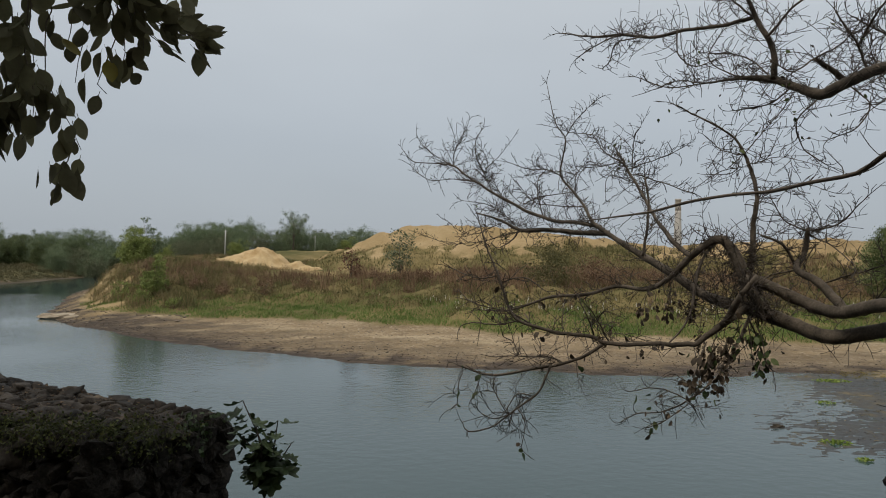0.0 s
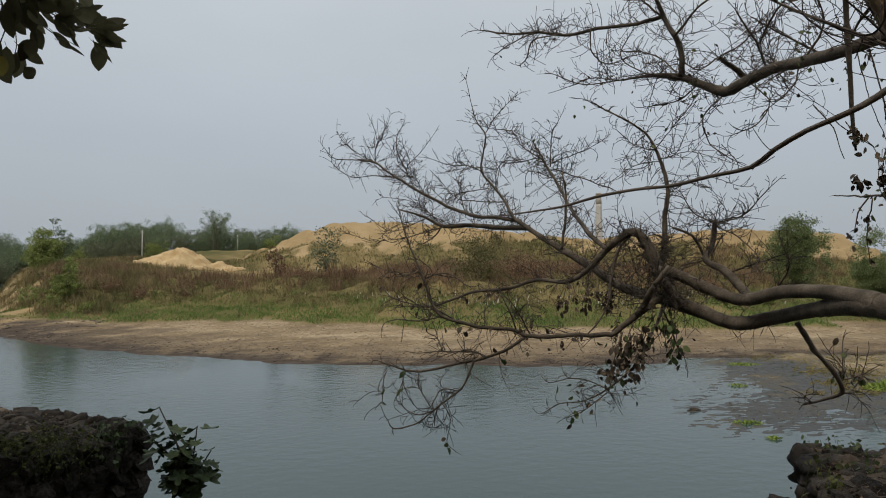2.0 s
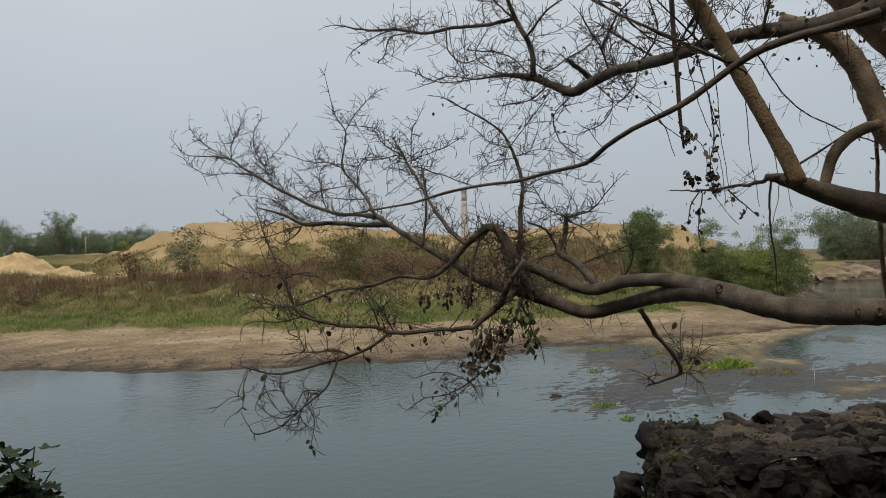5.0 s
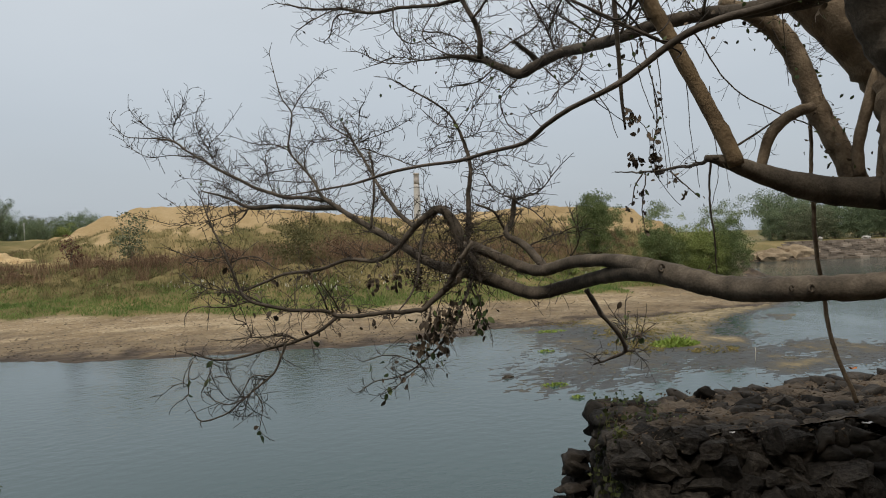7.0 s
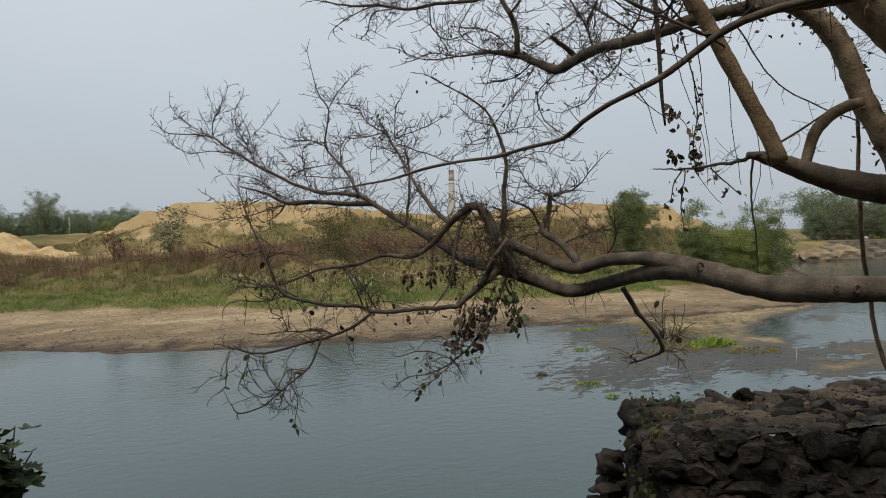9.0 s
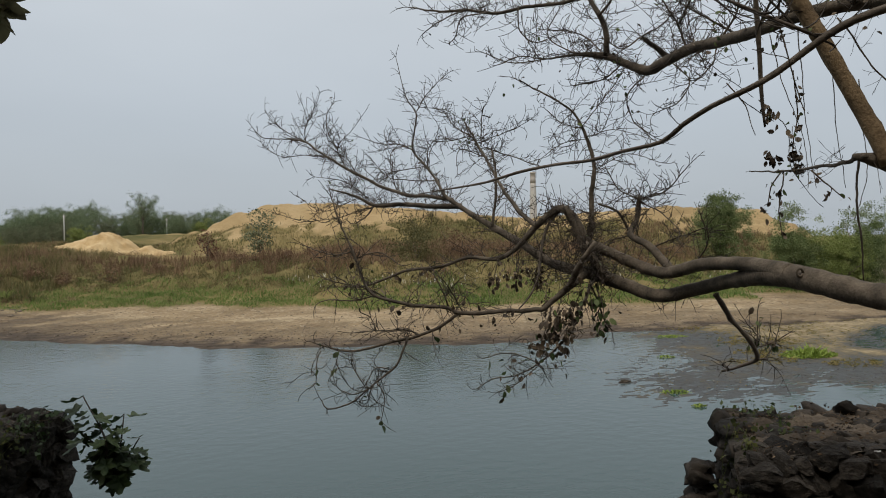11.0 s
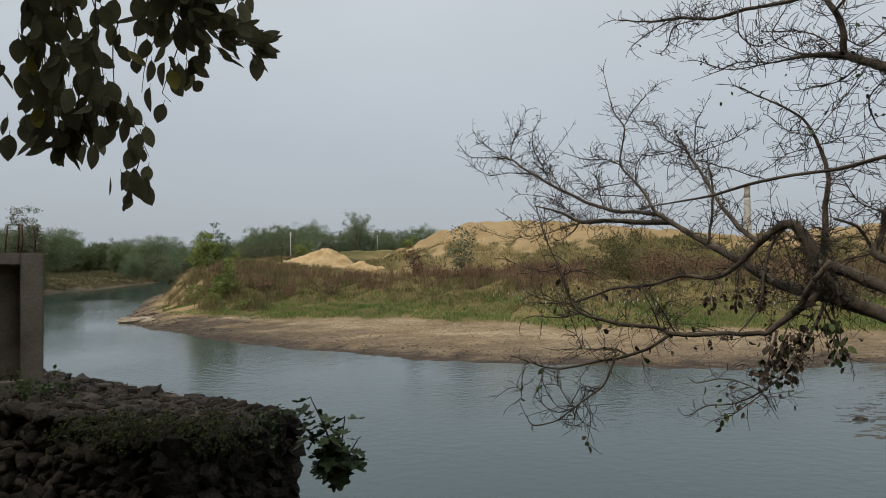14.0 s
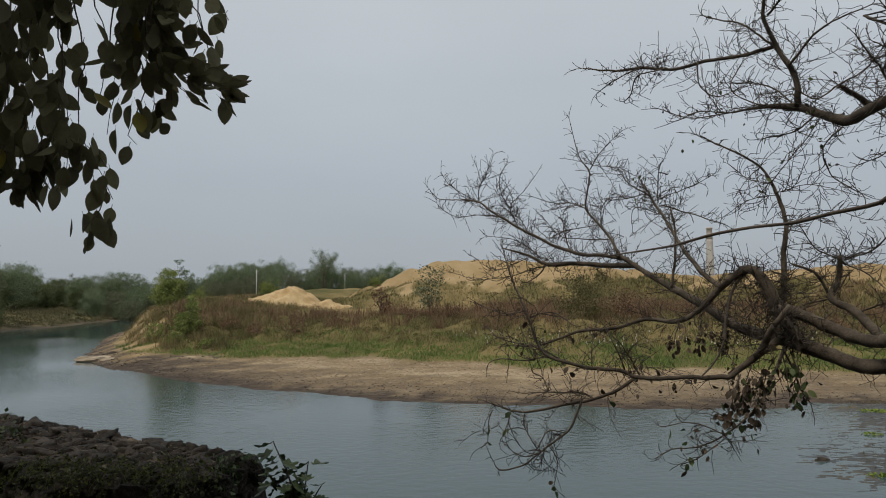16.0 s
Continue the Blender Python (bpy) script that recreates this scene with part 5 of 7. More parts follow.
limb("wide stem", [(2.901, 2.833, 6.407, 0.1079), (3.085, 2.740, 6.203, 0.1298), (3.251, 2.634, 5.999, 0.1508), (3.443, 2.551, 5.784, 0.1728), (3.610, 2.477, 5.532, 0.1946), (3.689, 2.415, 5.165, 0.2209)], BARK_PALE_LIT, 0.03)
limb("dark stem", [(2.668, 2.100, 6.194, 0.1027), (2.752, 2.107, 5.982, 0.1109), (2.817, 2.101, 5.805, 0.1139), (2.886, 2.064, 5.653, 0.1000), (2.966, 1.986, 5.538, 0.0895)], BARK)
limb("third stem", [(3.267, 2.484, 5.186, 0.0297), (3.263, 2.471, 5.354, 0.0241), (3.271, 2.440, 5.475, 0.0266), (3.293, 2.411, 5.616, 0.0370)], BARK_PALE_LIT)
limb("loop vine", [(1.809, 4.720, 5.188, 0.0098), (1.741, 4.726, 5.111, 0.0098), (1.702, 4.730, 5.017, 0.0107), (1.677, 4.727, 4.916, 0.0107), (1.662, 4.718, 4.815, 0.0097), (1.642, 4.720, 4.710, 0.0073), (1.585, 4.730, 4.599, 0.0063), (1.513, 4.744, 4.516, 0.0048)], BARK_DARK)
limb("hanging root", [(1.62, 2.23, 6.12, 0.0092), (1.67, 2.30, 5.90, 0.0092), (1.70, 2.33, 5.75, 0.0092), (1.72, 2.35, 5.65, 0.0083), (1.74, 2.37, 5.52, 0.0073), (1.76, 2.38, 5.40, 0.0040)])
limb("cross twig", [(2.49, 2.71, 5.34, 0.0114), (2.64, 3.11, 5.34, 0.0095), (2.74, 3.53, 5.36, 0.0070), (2.79, 3.99, 5.40, 0.0038)])
limb("long vine", [(2.65, 3.07, 6.06, 0.0041), (2.70, 3.05, 5.98, 0.0040), (2.77, 3.03, 5.84, 0.0039), (2.87, 2.98, 5.71, 0.0037), (3.00, 2.87, 5.60, 0.0036), (3.12, 2.77, 5.52, 0.0035)])
limb("vine stick", [(2.73, 3.03, 5.37, 0.0063), (2.73, 3.04, 5.25, 0.0057), (2.74, 3.04, 5.10, 0.0051), (2.75, 3.03, 4.98, 0.0048), (2.75, 3.03, 4.76, 0.0025)])
limb("prop stick", [(3.19, 2.82, 5.62, 0.0093), (3.19, 2.83, 5.32, 0.0104), (3.19, 2.81, 5.14, 0.0115), (3.23, 2.84, 4.94, 0.0116), (3.30, 2.86, 4.60, 0.0114), (3.35, 2.84, 4.33, 0.0115), (3.42, 2.78, 4.07, 0.0122)], BARK_PALE_LIT)
limb("high a", [(2.07, 4.59, 6.52, 0.0094), (2.18, 4.37, 6.68, 0.0063), (2.36, 4.14, 6.73, 0.0033)])
limb("high b", [(2.55, 4.39, 6.42, 0.0094), (2.49, 4.01, 6.55, 0.0061), (2.49, 3.62, 6.62, 0.0031)])
limb("high c", [(2.31, 3.20, 6.03, 0.0082), (2.33, 3.08, 6.17, 0.0054), (2.40, 2.91, 6.28, 0.0026)])
limb("high d", [(2.37, 3.64, 6.09, 0.0079), (2.43, 3.54, 6.26, 0.0054), (2.34, 3.51, 6.50, 0.0029)])
limb("high e", [(2.04, 4.67, 6.66, 0.0087), (1.87, 4.82, 6.89, 0.0063), (1.68, 5.00, 7.02, 0.0037)])
limb("high f", [(1.96, 4.62, 6.87, 0.0082), (2.03, 4.37, 6.97, 0.0057), (2.12, 4.13, 7.02, 0.0033)])
limb("high g", [(2.38, 3.02, 6.04, 0.0080), (2.29, 3.12, 6.29, 0.0055), (2.13, 3.27, 6.48, 0.0027)])
limb("high h", [(2.44, 2.72, 6.00, 0.0076), (2.42, 2.65, 6.19, 0.0050), (2.34, 2.66, 6.34, 0.0025)])
limb("side twig", [(2.63, 2.73, 5.40, 0.0062), (2.76, 2.70, 5.48, 0.0049), (2.85, 2.67, 5.54, 0.0035)])
limb("leaf string", [(2.71, 3.61, 6.24, 0.0055), (2.77, 3.62, 6.08, 0.0046), (2.83, 3.63, 5.88, 0.0038), (2.89, 3.62, 5.71, 0.0029)])
limb("leaf string b", [(2.82, 3.62, 5.94, 0.0044), (2.87, 3.64, 5.71, 0.0038), (2.86, 3.68, 5.51, 0.0032), (2.88, 3.68, 5.34, 0.0025)])
limb("leaf string c", [(2.82, 3.72, 5.38, 0.0051), (2.78, 3.77, 5.28, 0.0038), (2.76, 3.78, 5.17, 0.0025)])
limb("leaf string d", [(2.94, 3.63, 5.37, 0.0058), (3.02, 3.58, 5.28, 0.0044), (3.08, 3.54, 5.20, 0.0029)])
limb("leaf string e", [(2.83, 3.72, 5.36, 0.0040), (2.81, 3.75, 5.17, 0.0033), (2.83, 3.74, 4.99, 0.0025)])
limb("cord a", [(2.63, 3.33, 6.09, 0.0031), (2.68, 3.36, 5.88, 0.0026), (2.72, 3.39, 5.60, 0.0022), (2.78, 3.39, 5.25, 0.0017)])
limb("cord b", [(2.64, 3.57, 6.12, 0.0029), (2.73, 3.59, 5.83, 0.0025), (2.83, 3.57, 5.56, 0.0021), (2.87, 3.57, 5.26, 0.0018)])
limb("cord c", [(2.52, 2.96, 5.89, 0.0025), (2.56, 2.99, 5.67, 0.0022), (2.59, 3.00, 5.48, 0.0019), (2.63, 3.00, 5.22, 0.0015)])
limb("cord d", [(2.90, 2.70, 6.04, 0.0029), (2.94, 2.72, 5.86, 0.0022), (2.97, 2.74, 5.70, 0.0016)])
limb("cord e", [(1.79, 2.67, 5.63, 0.0028), (1.86, 2.65, 5.53, 0.0022), (1.90, 2.64, 5.41, 0.0015)])
limb("cord f", [(2.58, 3.59, 5.76, 0.0028), (2.71, 3.53, 5.59, 0.0024), (2.74, 3.53, 5.36, 0.0021), (2.87, 3.45, 5.15, 0.0017)])
limb("cord g", [(2.76, 3.06, 5.76, 0.0026), (2.80, 3.08, 5.55, 0.0023), (2.83, 3.08, 5.31, 0.0019), (2.79, 3.13, 5.07, 0.0016)])
limb("leaf knot", [(2.73, 3.51, 5.60, 0.0020), (2.73, 3.52, 5.55, 0.0018), (2.75, 3.51, 5.47, 0.0016), (2.77, 3.51, 5.38, 0.0015)])
limb("leaf knot b", [(2.62, 3.56, 5.72, 0.0020), (2.64, 3.56, 5.69, 0.0017), (2.66, 3.56, 5.64, 0.0015)])
limb("leaf knot c", [(2.64, 3.60, 5.46, 0.0020), (2.66, 3.59, 5.44, 0.0017), (2.69, 3.57, 5.43, 0.0015)])
limb("trunk", [(3.10, 1.89, 3.86, 0.3809), (3.17, 1.98, 4.24, 0.2871), (3.24, 2.07, 4.64, 0.2613), (3.35, 2.21, 5.08, 0.2594), (3.40, 2.34, 5.50, 0.2117), (3.42, 2.46, 5.90, 0.1663)], BARK_PALE_LIT)
SPARSE = ("hanging root", "prop stick", "hooked stick", "vine stick", "dark stem", "wide stem", "trunk", "leaf string", "leaf knot", "leaf cord", "cord", "grown column", "stub arm", "loop vine", "third stem")
for name, p in list(STEMS.items()):
    if name.startswith(SPARSE):
        continue
    FINE[0] = 0.0010 if name.startswith(("bent", "olive", "hoop", "leaning", "right arm", "second stem", "cross", "long vine", "side twig")) else 0.0019
    if name == "bent branch":
        LEAFY[0] = False
        spray(name, 0.20, 8, 0.10, 0.1, 0, 0.0013, 2.2)
        LEAFY[0] = True
    elif name in ("lower limb", "upper arm", "top limb", "drooping arm"):
        spray(name, 0.45, 19 if name == "top limb" else 26, 0.26, 0.4, 2, 0.0026, 1.3)
        spray(name, 0.40, 5, 0.36, 0.3, 2, 0.0032, 1.3)
    elif name == "leaning stem":
        spray(name, 0.0, 34, 0.22, -0.2, 1, 0.0018, 1.8)
    elif name in ("olive stem", "hoop stem", "leaning stem", "right arm", "second stem"):
        spray(name, 0.0, 8, 0.15, -0.2, 1, 0.0016, 1.8)
    elif name.startswith(("low", "hang", "droop", "middle", "hook")):
        spray(name, 0.12, 16, 0.28, 0.15 if "droop" in name else 0.0, 2, 0.0034, 1.2)
    elif name.startswith(("cross twig", "long vine", "side twig")):
        spray(name, 0.15, 12, 0.16, -0.2, 1, 0.0014, 1.8)
    else:
        spray(name, 0.0, 27, 0.24, 0.4, 2, 0.0025, 1.3)
        spray(name, 0.0, 5, 0.34, 0.3, 2, 0.0030, 1.3)
FINE[0] = 0.0015
STEMS["lower limb heart"] = STEMS["lower limb"][int(len(STEMS["lower limb"]) * 0.36):int(len(STEMS["lower limb"]) * 0.62)]
spray("lower limb heart", 0.0, 26, 0.20, -0.3, 1, 0.0028, 1.8)
spray("drooping arm", 0.05, 14, 0.22, -0.4, 1, 0.0028, 1.8)
STEMS["top limb base"] = STEMS["top limb"][:int(len(STEMS["top limb"]) * 0.42)]
FINE[0] = 0.0011
spray("top limb base", 0.0, 24, 0.24, -0.15, 1, 0.0018, 1.8)
leaf_bunch("top limb base", 0.0, 120, 0.034, 0.4, 0.09, 0.02, 0.6)
spray("wide stem", 0.0, 34, 0.30, -0.1, 1, 0.0019, 1.8)
leaf_bunch("wide stem", 0.0, 30, 0.034, 0.4, 0.13, 0.02, 0.6)
leaf_bunch("leaning stem", 0.0, 170, 0.030, 0.45, 0.038, 0.015, 0.8)
FINE[0] = 0.0016
# tangle of dead creeper where the arms meet
for name, lo, hi, count in (("upper arm", 0.30, 0.52, 300), ("upright stem", 0.0, 0.18, 110), ("grown column", 0.0, 1.0, 380), ("slanting stem", 0.8, 1.0, 18), ("stub arm", 0.2, 1.0, 60), ("loop vine", 0.1, 0.75, 60)):
    p = STEMS[name]
    for _ in range(count):
        k = int(np.clip(trng.uniform(lo, hi) * len(p), 1, len(p) - 2))
        o = trng.normal(size=3)
        o *= p[k, 3] / np.linalg.norm(o)
        twig(p[k, :3] + o, trng.normal(size=3) + (0, 0, -0.5), trng.uniform(0.03, 0.13), 0.0034, 0, -0.8, 3.0)
# thin brown stems woven between the elbow and the limb below it
for _ in range(150):
    u, w = trng.uniform(0, 1, 2)
    at = np.array([1.70 + 0.27 * u, 4.72 - 0.06 * u + 0.05 * trng.normal(), 5.13 - (0.12 + 0.42 * (1 - u)) * w])
    twig(at - np.array(BASE), trng.normal(size=3) + (0.3, 0, -0.2), trng.uniform(0.06, 0.20), 0.0024, 0, -0.4, 2.6)
# curled dead leaf clumps that hang below the arms
for x, y, z, count, sp in ((1.347, 4.856, 4.72, 22, 0.020), (1.519, 4.811, 4.75, 16, 0.016), (1.443, 4.832, 4.76, 12, 0.016), (1.60, 4.79, 4.79, 10, 0.016), (1.672, 4.766, 4.78, 34, 0.030), (1.66, 4.74, 4.70, 26, 0.026),
                           (1.714, 4.732, 4.52, 36, 0.034), (1.80, 4.70, 4.46, 30, 0.032), (1.87, 4.68, 4.40, 22, 0.030)):
    count = int(count * 1.7)
    c = np.array([x, y, z]) - np.array(BASE) + trng.normal(size=(count, 3)) * (sp * 0.7, sp * 0.7, sp)
    dry_leaves.add(*leaf_cards(c, trng.uniform(0.015, 0.036, count), trng, 0.6, 0.0, 0.9, True))
    twig(np.array([x, y, z + 0.03]) - np.array(BASE), (trng.normal() * 0.2, 0, 1), 0.12, 0.0024, 0, 0.3, 0.6)
for name, count, dry_share in (("leaf cord", 26, 0.9), ("leaf cord b", 12, 1.0), ("leaf cord c", 14, 1.0), ("leaf cord d", 40, 0.9), ("leaf cord e", 30, 0.9), ("leaf cord f", 16, 0.15), ("leaf cord g", 14, 0.3)):
    leaf_bunch(name, 0.15, int(count * 1.2), 0.056, dry_share, 0.03, 0.03, 2.2)
leaf_bunch("middle droop", 0.0, 30, 0.062, 0.8, 0.05)
leaf_bunch("drooping arm", 0.0, 40, 0.055, 0.85, 0.05)
leaf_bunch("droop j", 0.0, 26, 0.06, 0.45, 0.05)
leaf_bunch("droop h", 0.0, 18, 0.06, 0.8, 0.04)
leaf_bunch("upper arm", 0.58, 24, 0.05, 0.95, 0.03, 0.03)
leaf_bunch("low spray", 0.2, 4, 0.075, 0.0, 0.03, 0.03)
leaf_bunch("low c", 0.4, 2, 0.075, 0.0, 0.01, 0.0)
leaf_bunch("low d", 0.4, 2, 0.07, 0.0, 0.01, 0.0)
leaf_bunch("hang b", 0.8, 3, 0.07, 0.3, 0.01, 0.02)
leaf_bunch("droop g", 0.2, 3, 0.07, 0.0, 0.02, 0.03)
leaf_bunch("droop i", 0.2, 3, 0.06, 0.3, 0.02, 0.03)
for name in ("leaf string", "leaf string b", "leaf string c", "leaf string d", "leaf string e"):
    leaf_bunch(name, 0.1, 14, 0.040, 0.85, 0.018, 0.02)
for name, count in (("leaf knot", 46), ("leaf knot b", 18), ("leaf knot c", 16)):
    leaf_bunch(name, 0.0, count, 0.05, 0.92, 0.018, 0.02, 1.0)
leaf_bunch("hook a", 0.2, 8, 0.05, 0.4, 0.02, 0.0)
leaf_bunch("hook b", 0.2, 8, 0.05, 0.4, 0.02, 0.0)
leaf_bunch("leaning stem", 0.0, 30, 0.034, 0.4, 0.07, 0.02, 0.5)
leaf_bunch("top limb", 0.1, 30, 0.04, 0.3, 0.16, 0.0)
leaf_bunch("slanting stem", 0.85, 12, 0.04, 0.3, 0.05, 0.0)
leaf_bunch("up right", 0.0, 8, 0.04, 0.3, 0.05, 0.0)


def limb_knot(at, size):
    """A healed branch scar: a raised ring round a sunk eye."""
    ring = [(at[0] - BASE.x + size * math.cos(a) * 0.9, at[1] - BASE.y, at[2] - BASE.z + size * math.sin(a), size * 0.34) for a in np.linspace(0, 6.0, 14)]
    v, f = tube(ring, 7, 0.12, trng)
    part("knot", mesh_np("knot", v, f, BARK, True), BARK, WOOD_PARTS["lower limb"], "healed knot in the bark")


limb_knot((2.49, 3.15, 4.81), 0.020)
limb_knot((2.71, 2.40, 4.73), 0.018)
limb_knot((2.66, 2.46, 4.73), 0.012)
tagged(part("twig_spray", twigs.mesh("twig_spray", TWIG), TWIG, TREE, "fine bare twigs"), kind="stuff")
tagged(part("foliage", small_leaves.mesh("foliage", LEAF_TREE), LEAF_TREE, TREE, "small green leaves"), kind="stuff")
tagged(part("withered_foliage", dry_leaves.mesh("withered_foliage", LEAF_DRY), LEAF_DRY, TREE, "curled dark withered leaves"), kind="stuff")


# ---------------------------------------------------------------- leafy boughs overhead
def leaf_mesh(name, length, width, mat, seed):
    """An ovate leaf with a point, a folded midrib and a short stalk, hanging along -z from the origin."""
    rng = np.random.default_rng(seed)
    bm = bmesh.new()
    rows, m = [], 7
    droop = rng.uniform(-0.2, 0.35)
    for k in range(m + 1):
        s = k / m
        w = width / 2 * (math.sin(math.pi * min(1, s * 1.01) ** 0.92) ** 0.72 if 0 < s < 1 else 0.0)
        z, y = -0.015 - length * s, droop * length * s * s
        rows.append([bm.verts.new((-w, y + w * 0.28, z)), bm.verts.new((0, y, z)), bm.verts.new((w, y + w * 0.22, z))])
    for a, b in zip(rows[:-1], rows[1:]):
        for j in (0, 1):
            bm.faces.new((a[j], a[j + 1], b[j + 1], b[j]))
    bmesh.ops.remove_doubles(bm, verts=bm.verts[:], dist=1e-5)
    v = [bm.verts.new((dx, 0, dz)) for dx, dz in ((-0.0012, 0), (0.0012, 0), (0.0012, -0.02), (-0.0012, -0.02))]
    bm.faces.new(v)
    for f in bm.faces:
        f.smooth = True
    me = bpy.data.meshes.new(name)
    bm.to_mesh(me)
    bm.free()
    me.materials.append(mat)
    return me


NEAR_LEAVES = [leaf_mesh("leaf", 0.086 * s, 0.054 * s, LEAF_NEAR, k) for k, s in enumerate((0.8, 0.9, 1.0, 1.08, 1.15))]
NARROW_LEAVES = [leaf_mesh("leaf", 0.088 * s, 0.028 * s, LEAF_NEAR, 20 + k) for k, s in enumerate((0.85, 1.0, 1.12))]
YELLOW_LEAF = leaf_mesh("leaf", 0.086, 0.052, LEAF_YELLOW, 9)
BOUGH = thing("leafy_tree", (-5.2, 0.2, 3.4), "leafy tree with drooping dark green foliage", "tree")
BO = Vector(BOUGH.location)
brng = np.random.default_rng(5)


class Grown(np.ndarray):
    """Rows of a stem's middle line that remember the stem they belong to."""


def bough(nodes, mat=BARK_DARK):
    p = smooth_path(nodes, 0.06)
    p[:, :3] -= BO
    if nodes[0][3] < 0.01:
        k = np.cumsum(brng.normal(size=(len(p), 3)), axis=0)
        p[:, :3] += 0.009 * (k - np.linspace(0, 1, len(p))[:, None] * k[-1])
    v, f = tube(p, 8, 0.04, brng)
    p = p.view(Grown)
    p.stem = part("bough" if nodes[0][3] > 0.02 else "sprig", mesh_np("bough", v, f, mat, True), mat, BOUGH)
    return p


near_rest, single = Heap(), [0]


def leafy(p, count, first=0.0, spread=0.026, way=None):
    """Leaves along a sprig, hanging down or all reaching one way, their broad sides mostly to the river."""
    for _ in range(count):
        k = int(brng.uniform(first, 1) * (len(p) - 1))
        me = YELLOW_LEAF if brng.random() < 0.02 else NEAR_LEAVES[brng.integers(5)]
        if way and brng.random() < 0.55:
            me = NARROW_LEAVES[brng.integers(3)]
        d = Vector(way or (0, 0, -1)) + Vector(brng.normal(size=3)) * (0.45 if way else 0.34)
        turn = Vector((0, 0, -1)).rotation_difference(d).to_matrix().to_4x4()
        m = Matrix.Translation(Vector(p[k, :3]) + Vector(brng.normal(size=3)) * spread) @ turn @ pose(0, 0, 0, 0, 0, brng.normal() * 45 + 180 * brng.integers(2))
        if me is YELLOW_LEAF or (single[0] < 280 and brng.random() < 0.8):
            single[0] += 1
            ob = new("leaf", me)
            ob.parent = p.stem
            ob.matrix_basis = m
        else:
            v, f = tri_arrays(me)
            near_rest.add(moved(v, m), f)


bough([(-5.2, 0.2, 3.2, 0.30), (-5.0, 0.3, 5.0, 0.24), (-4.6, 0.7, 7.0, 0.18), (-3.6, 1.5, 8.0, 0.13), (-2.2, 2.2, 7.9, 0.08), (-1.3, 2.7, 7.2, 0.05), (-1.0, 2.9, 6.7, 0.03)], BARK)
bough([(-4.6, 0.7, 7.0, 0.12), (-3.2, 1.8, 7.3, 0.07), (-2.2, 2.4, 7.0, 0.04), (-1.8, 2.6, 6.7, 0.02)], BARK)
bough([(-2.2, 2.4, 7.0, 0.022), (-1.75, 2.30, 6.62, 0.018), (-1.4, 2.38, 6.52, 0.014), (-1.1, 2.46, 6.46, 0.011), (-0.8, 2.48, 6.42, 0.006)])


def hang(nodes, count, first, way=None):
    """A leafy sprig that hangs from the bough above it."""
    x, y, z, r = nodes[0]
    count = int(count * (0.95 if way else 1.3 if nodes[-1][0] < -1.45 else 1.3 if -1.25 < nodes[-1][0] < -1.05 else 1.0))
    low = [(a - (0.005 if way else 0.0), b, c - (0.045 if way else 0.02), d * 0.6) for a, b, c, d in nodes]
    leafy(bough(([(x * 0.97, y * 0.99, 6.50, r * 0.7)] if z > 5.9 else []) + low), count, first, 0.026 if way is None else 0.016, way)


hang([(-1.34, 2.33, 6.18, 0.0050), (-1.37, 2.40, 5.99, 0.0045), (-1.38, 2.44, 5.88, 0.0041), (-1.39, 2.48, 5.75, 0.0036), (-1.41, 2.50, 5.65, 0.0032), (-1.38, 2.53, 5.58, 0.0027), (-1.34, 2.56, 5.49, 0.0023), (-1.32, 2.58, 5.41, 0.0018)], 16, 0.64)
hang([(-1.40, 2.66, 5.47, 0.0050), (-1.42, 2.67, 5.38, 0.0039), (-1.45, 2.66, 5.33, 0.0029), (-1.47, 2.65, 5.30, 0.0018)], 12, 0.20)
hang([(-1.47, 2.18, 6.07, 0.0050), (-1.50, 2.25, 5.86, 0.0042), (-1.53, 2.28, 5.71, 0.0034), (-1.56, 2.30, 5.56, 0.0026), (-1.60, 2.30, 5.44, 0.0018)], 37, 0.12)
hang([(-1.51, 2.39, 6.17, 0.0050), (-1.53, 2.49, 5.90, 0.0044), (-1.56, 2.52, 5.74, 0.0037), (-1.56, 2.56, 5.60, 0.0031), (-1.60, 2.57, 5.46, 0.0024), (-1.61, 2.58, 5.39, 0.0018)], 45, 0.15)
hang([(-1.36, 2.28, 6.12, 0.0050), (-1.40, 2.36, 5.88, 0.0042), (-1.43, 2.41, 5.69, 0.0034), (-1.42, 2.44, 5.56, 0.0026), (-1.46, 2.45, 5.42, 0.0018)], 32, 0.20)
hang([(-1.57, 2.21, 6.07, 0.0050), (-1.63, 2.30, 5.76, 0.0039), (-1.64, 2.34, 5.59, 0.0029), (-1.66, 2.35, 5.45, 0.0018)], 35, 0.12)
hang([(-1.53, 2.38, 6.07, 0.0050), (-1.59, 2.46, 5.79, 0.0039), (-1.61, 2.49, 5.61, 0.0029), (-1.64, 2.51, 5.42, 0.0018)], 37, 0.15)
hang([(-1.39, 2.32, 6.08, 0.0050), (-1.40, 2.38, 5.92, 0.0039), (-1.41, 2.43, 5.76, 0.0029), (-1.43, 2.47, 5.56, 0.0018)], 13, 0.30)
hang([(-1.68, 2.20, 6.03, 0.0050), (-1.74, 2.27, 5.73, 0.0034), (-1.75, 2.33, 5.47, 0.0018)], 29, 0.10)
hang([(-1.65, 2.05, 5.97, 0.0050), (-1.70, 2.12, 5.69, 0.0034), (-1.72, 2.17, 5.46, 0.0018)], 26, 0.10)
hang([(-1.24, 2.47, 6.18, 0.0050), (-1.29, 2.55, 5.94, 0.0039), (-1.32, 2.58, 5.80, 0.0029), (-1.36, 2.60, 5.66, 0.0018)], 8, 0.55)
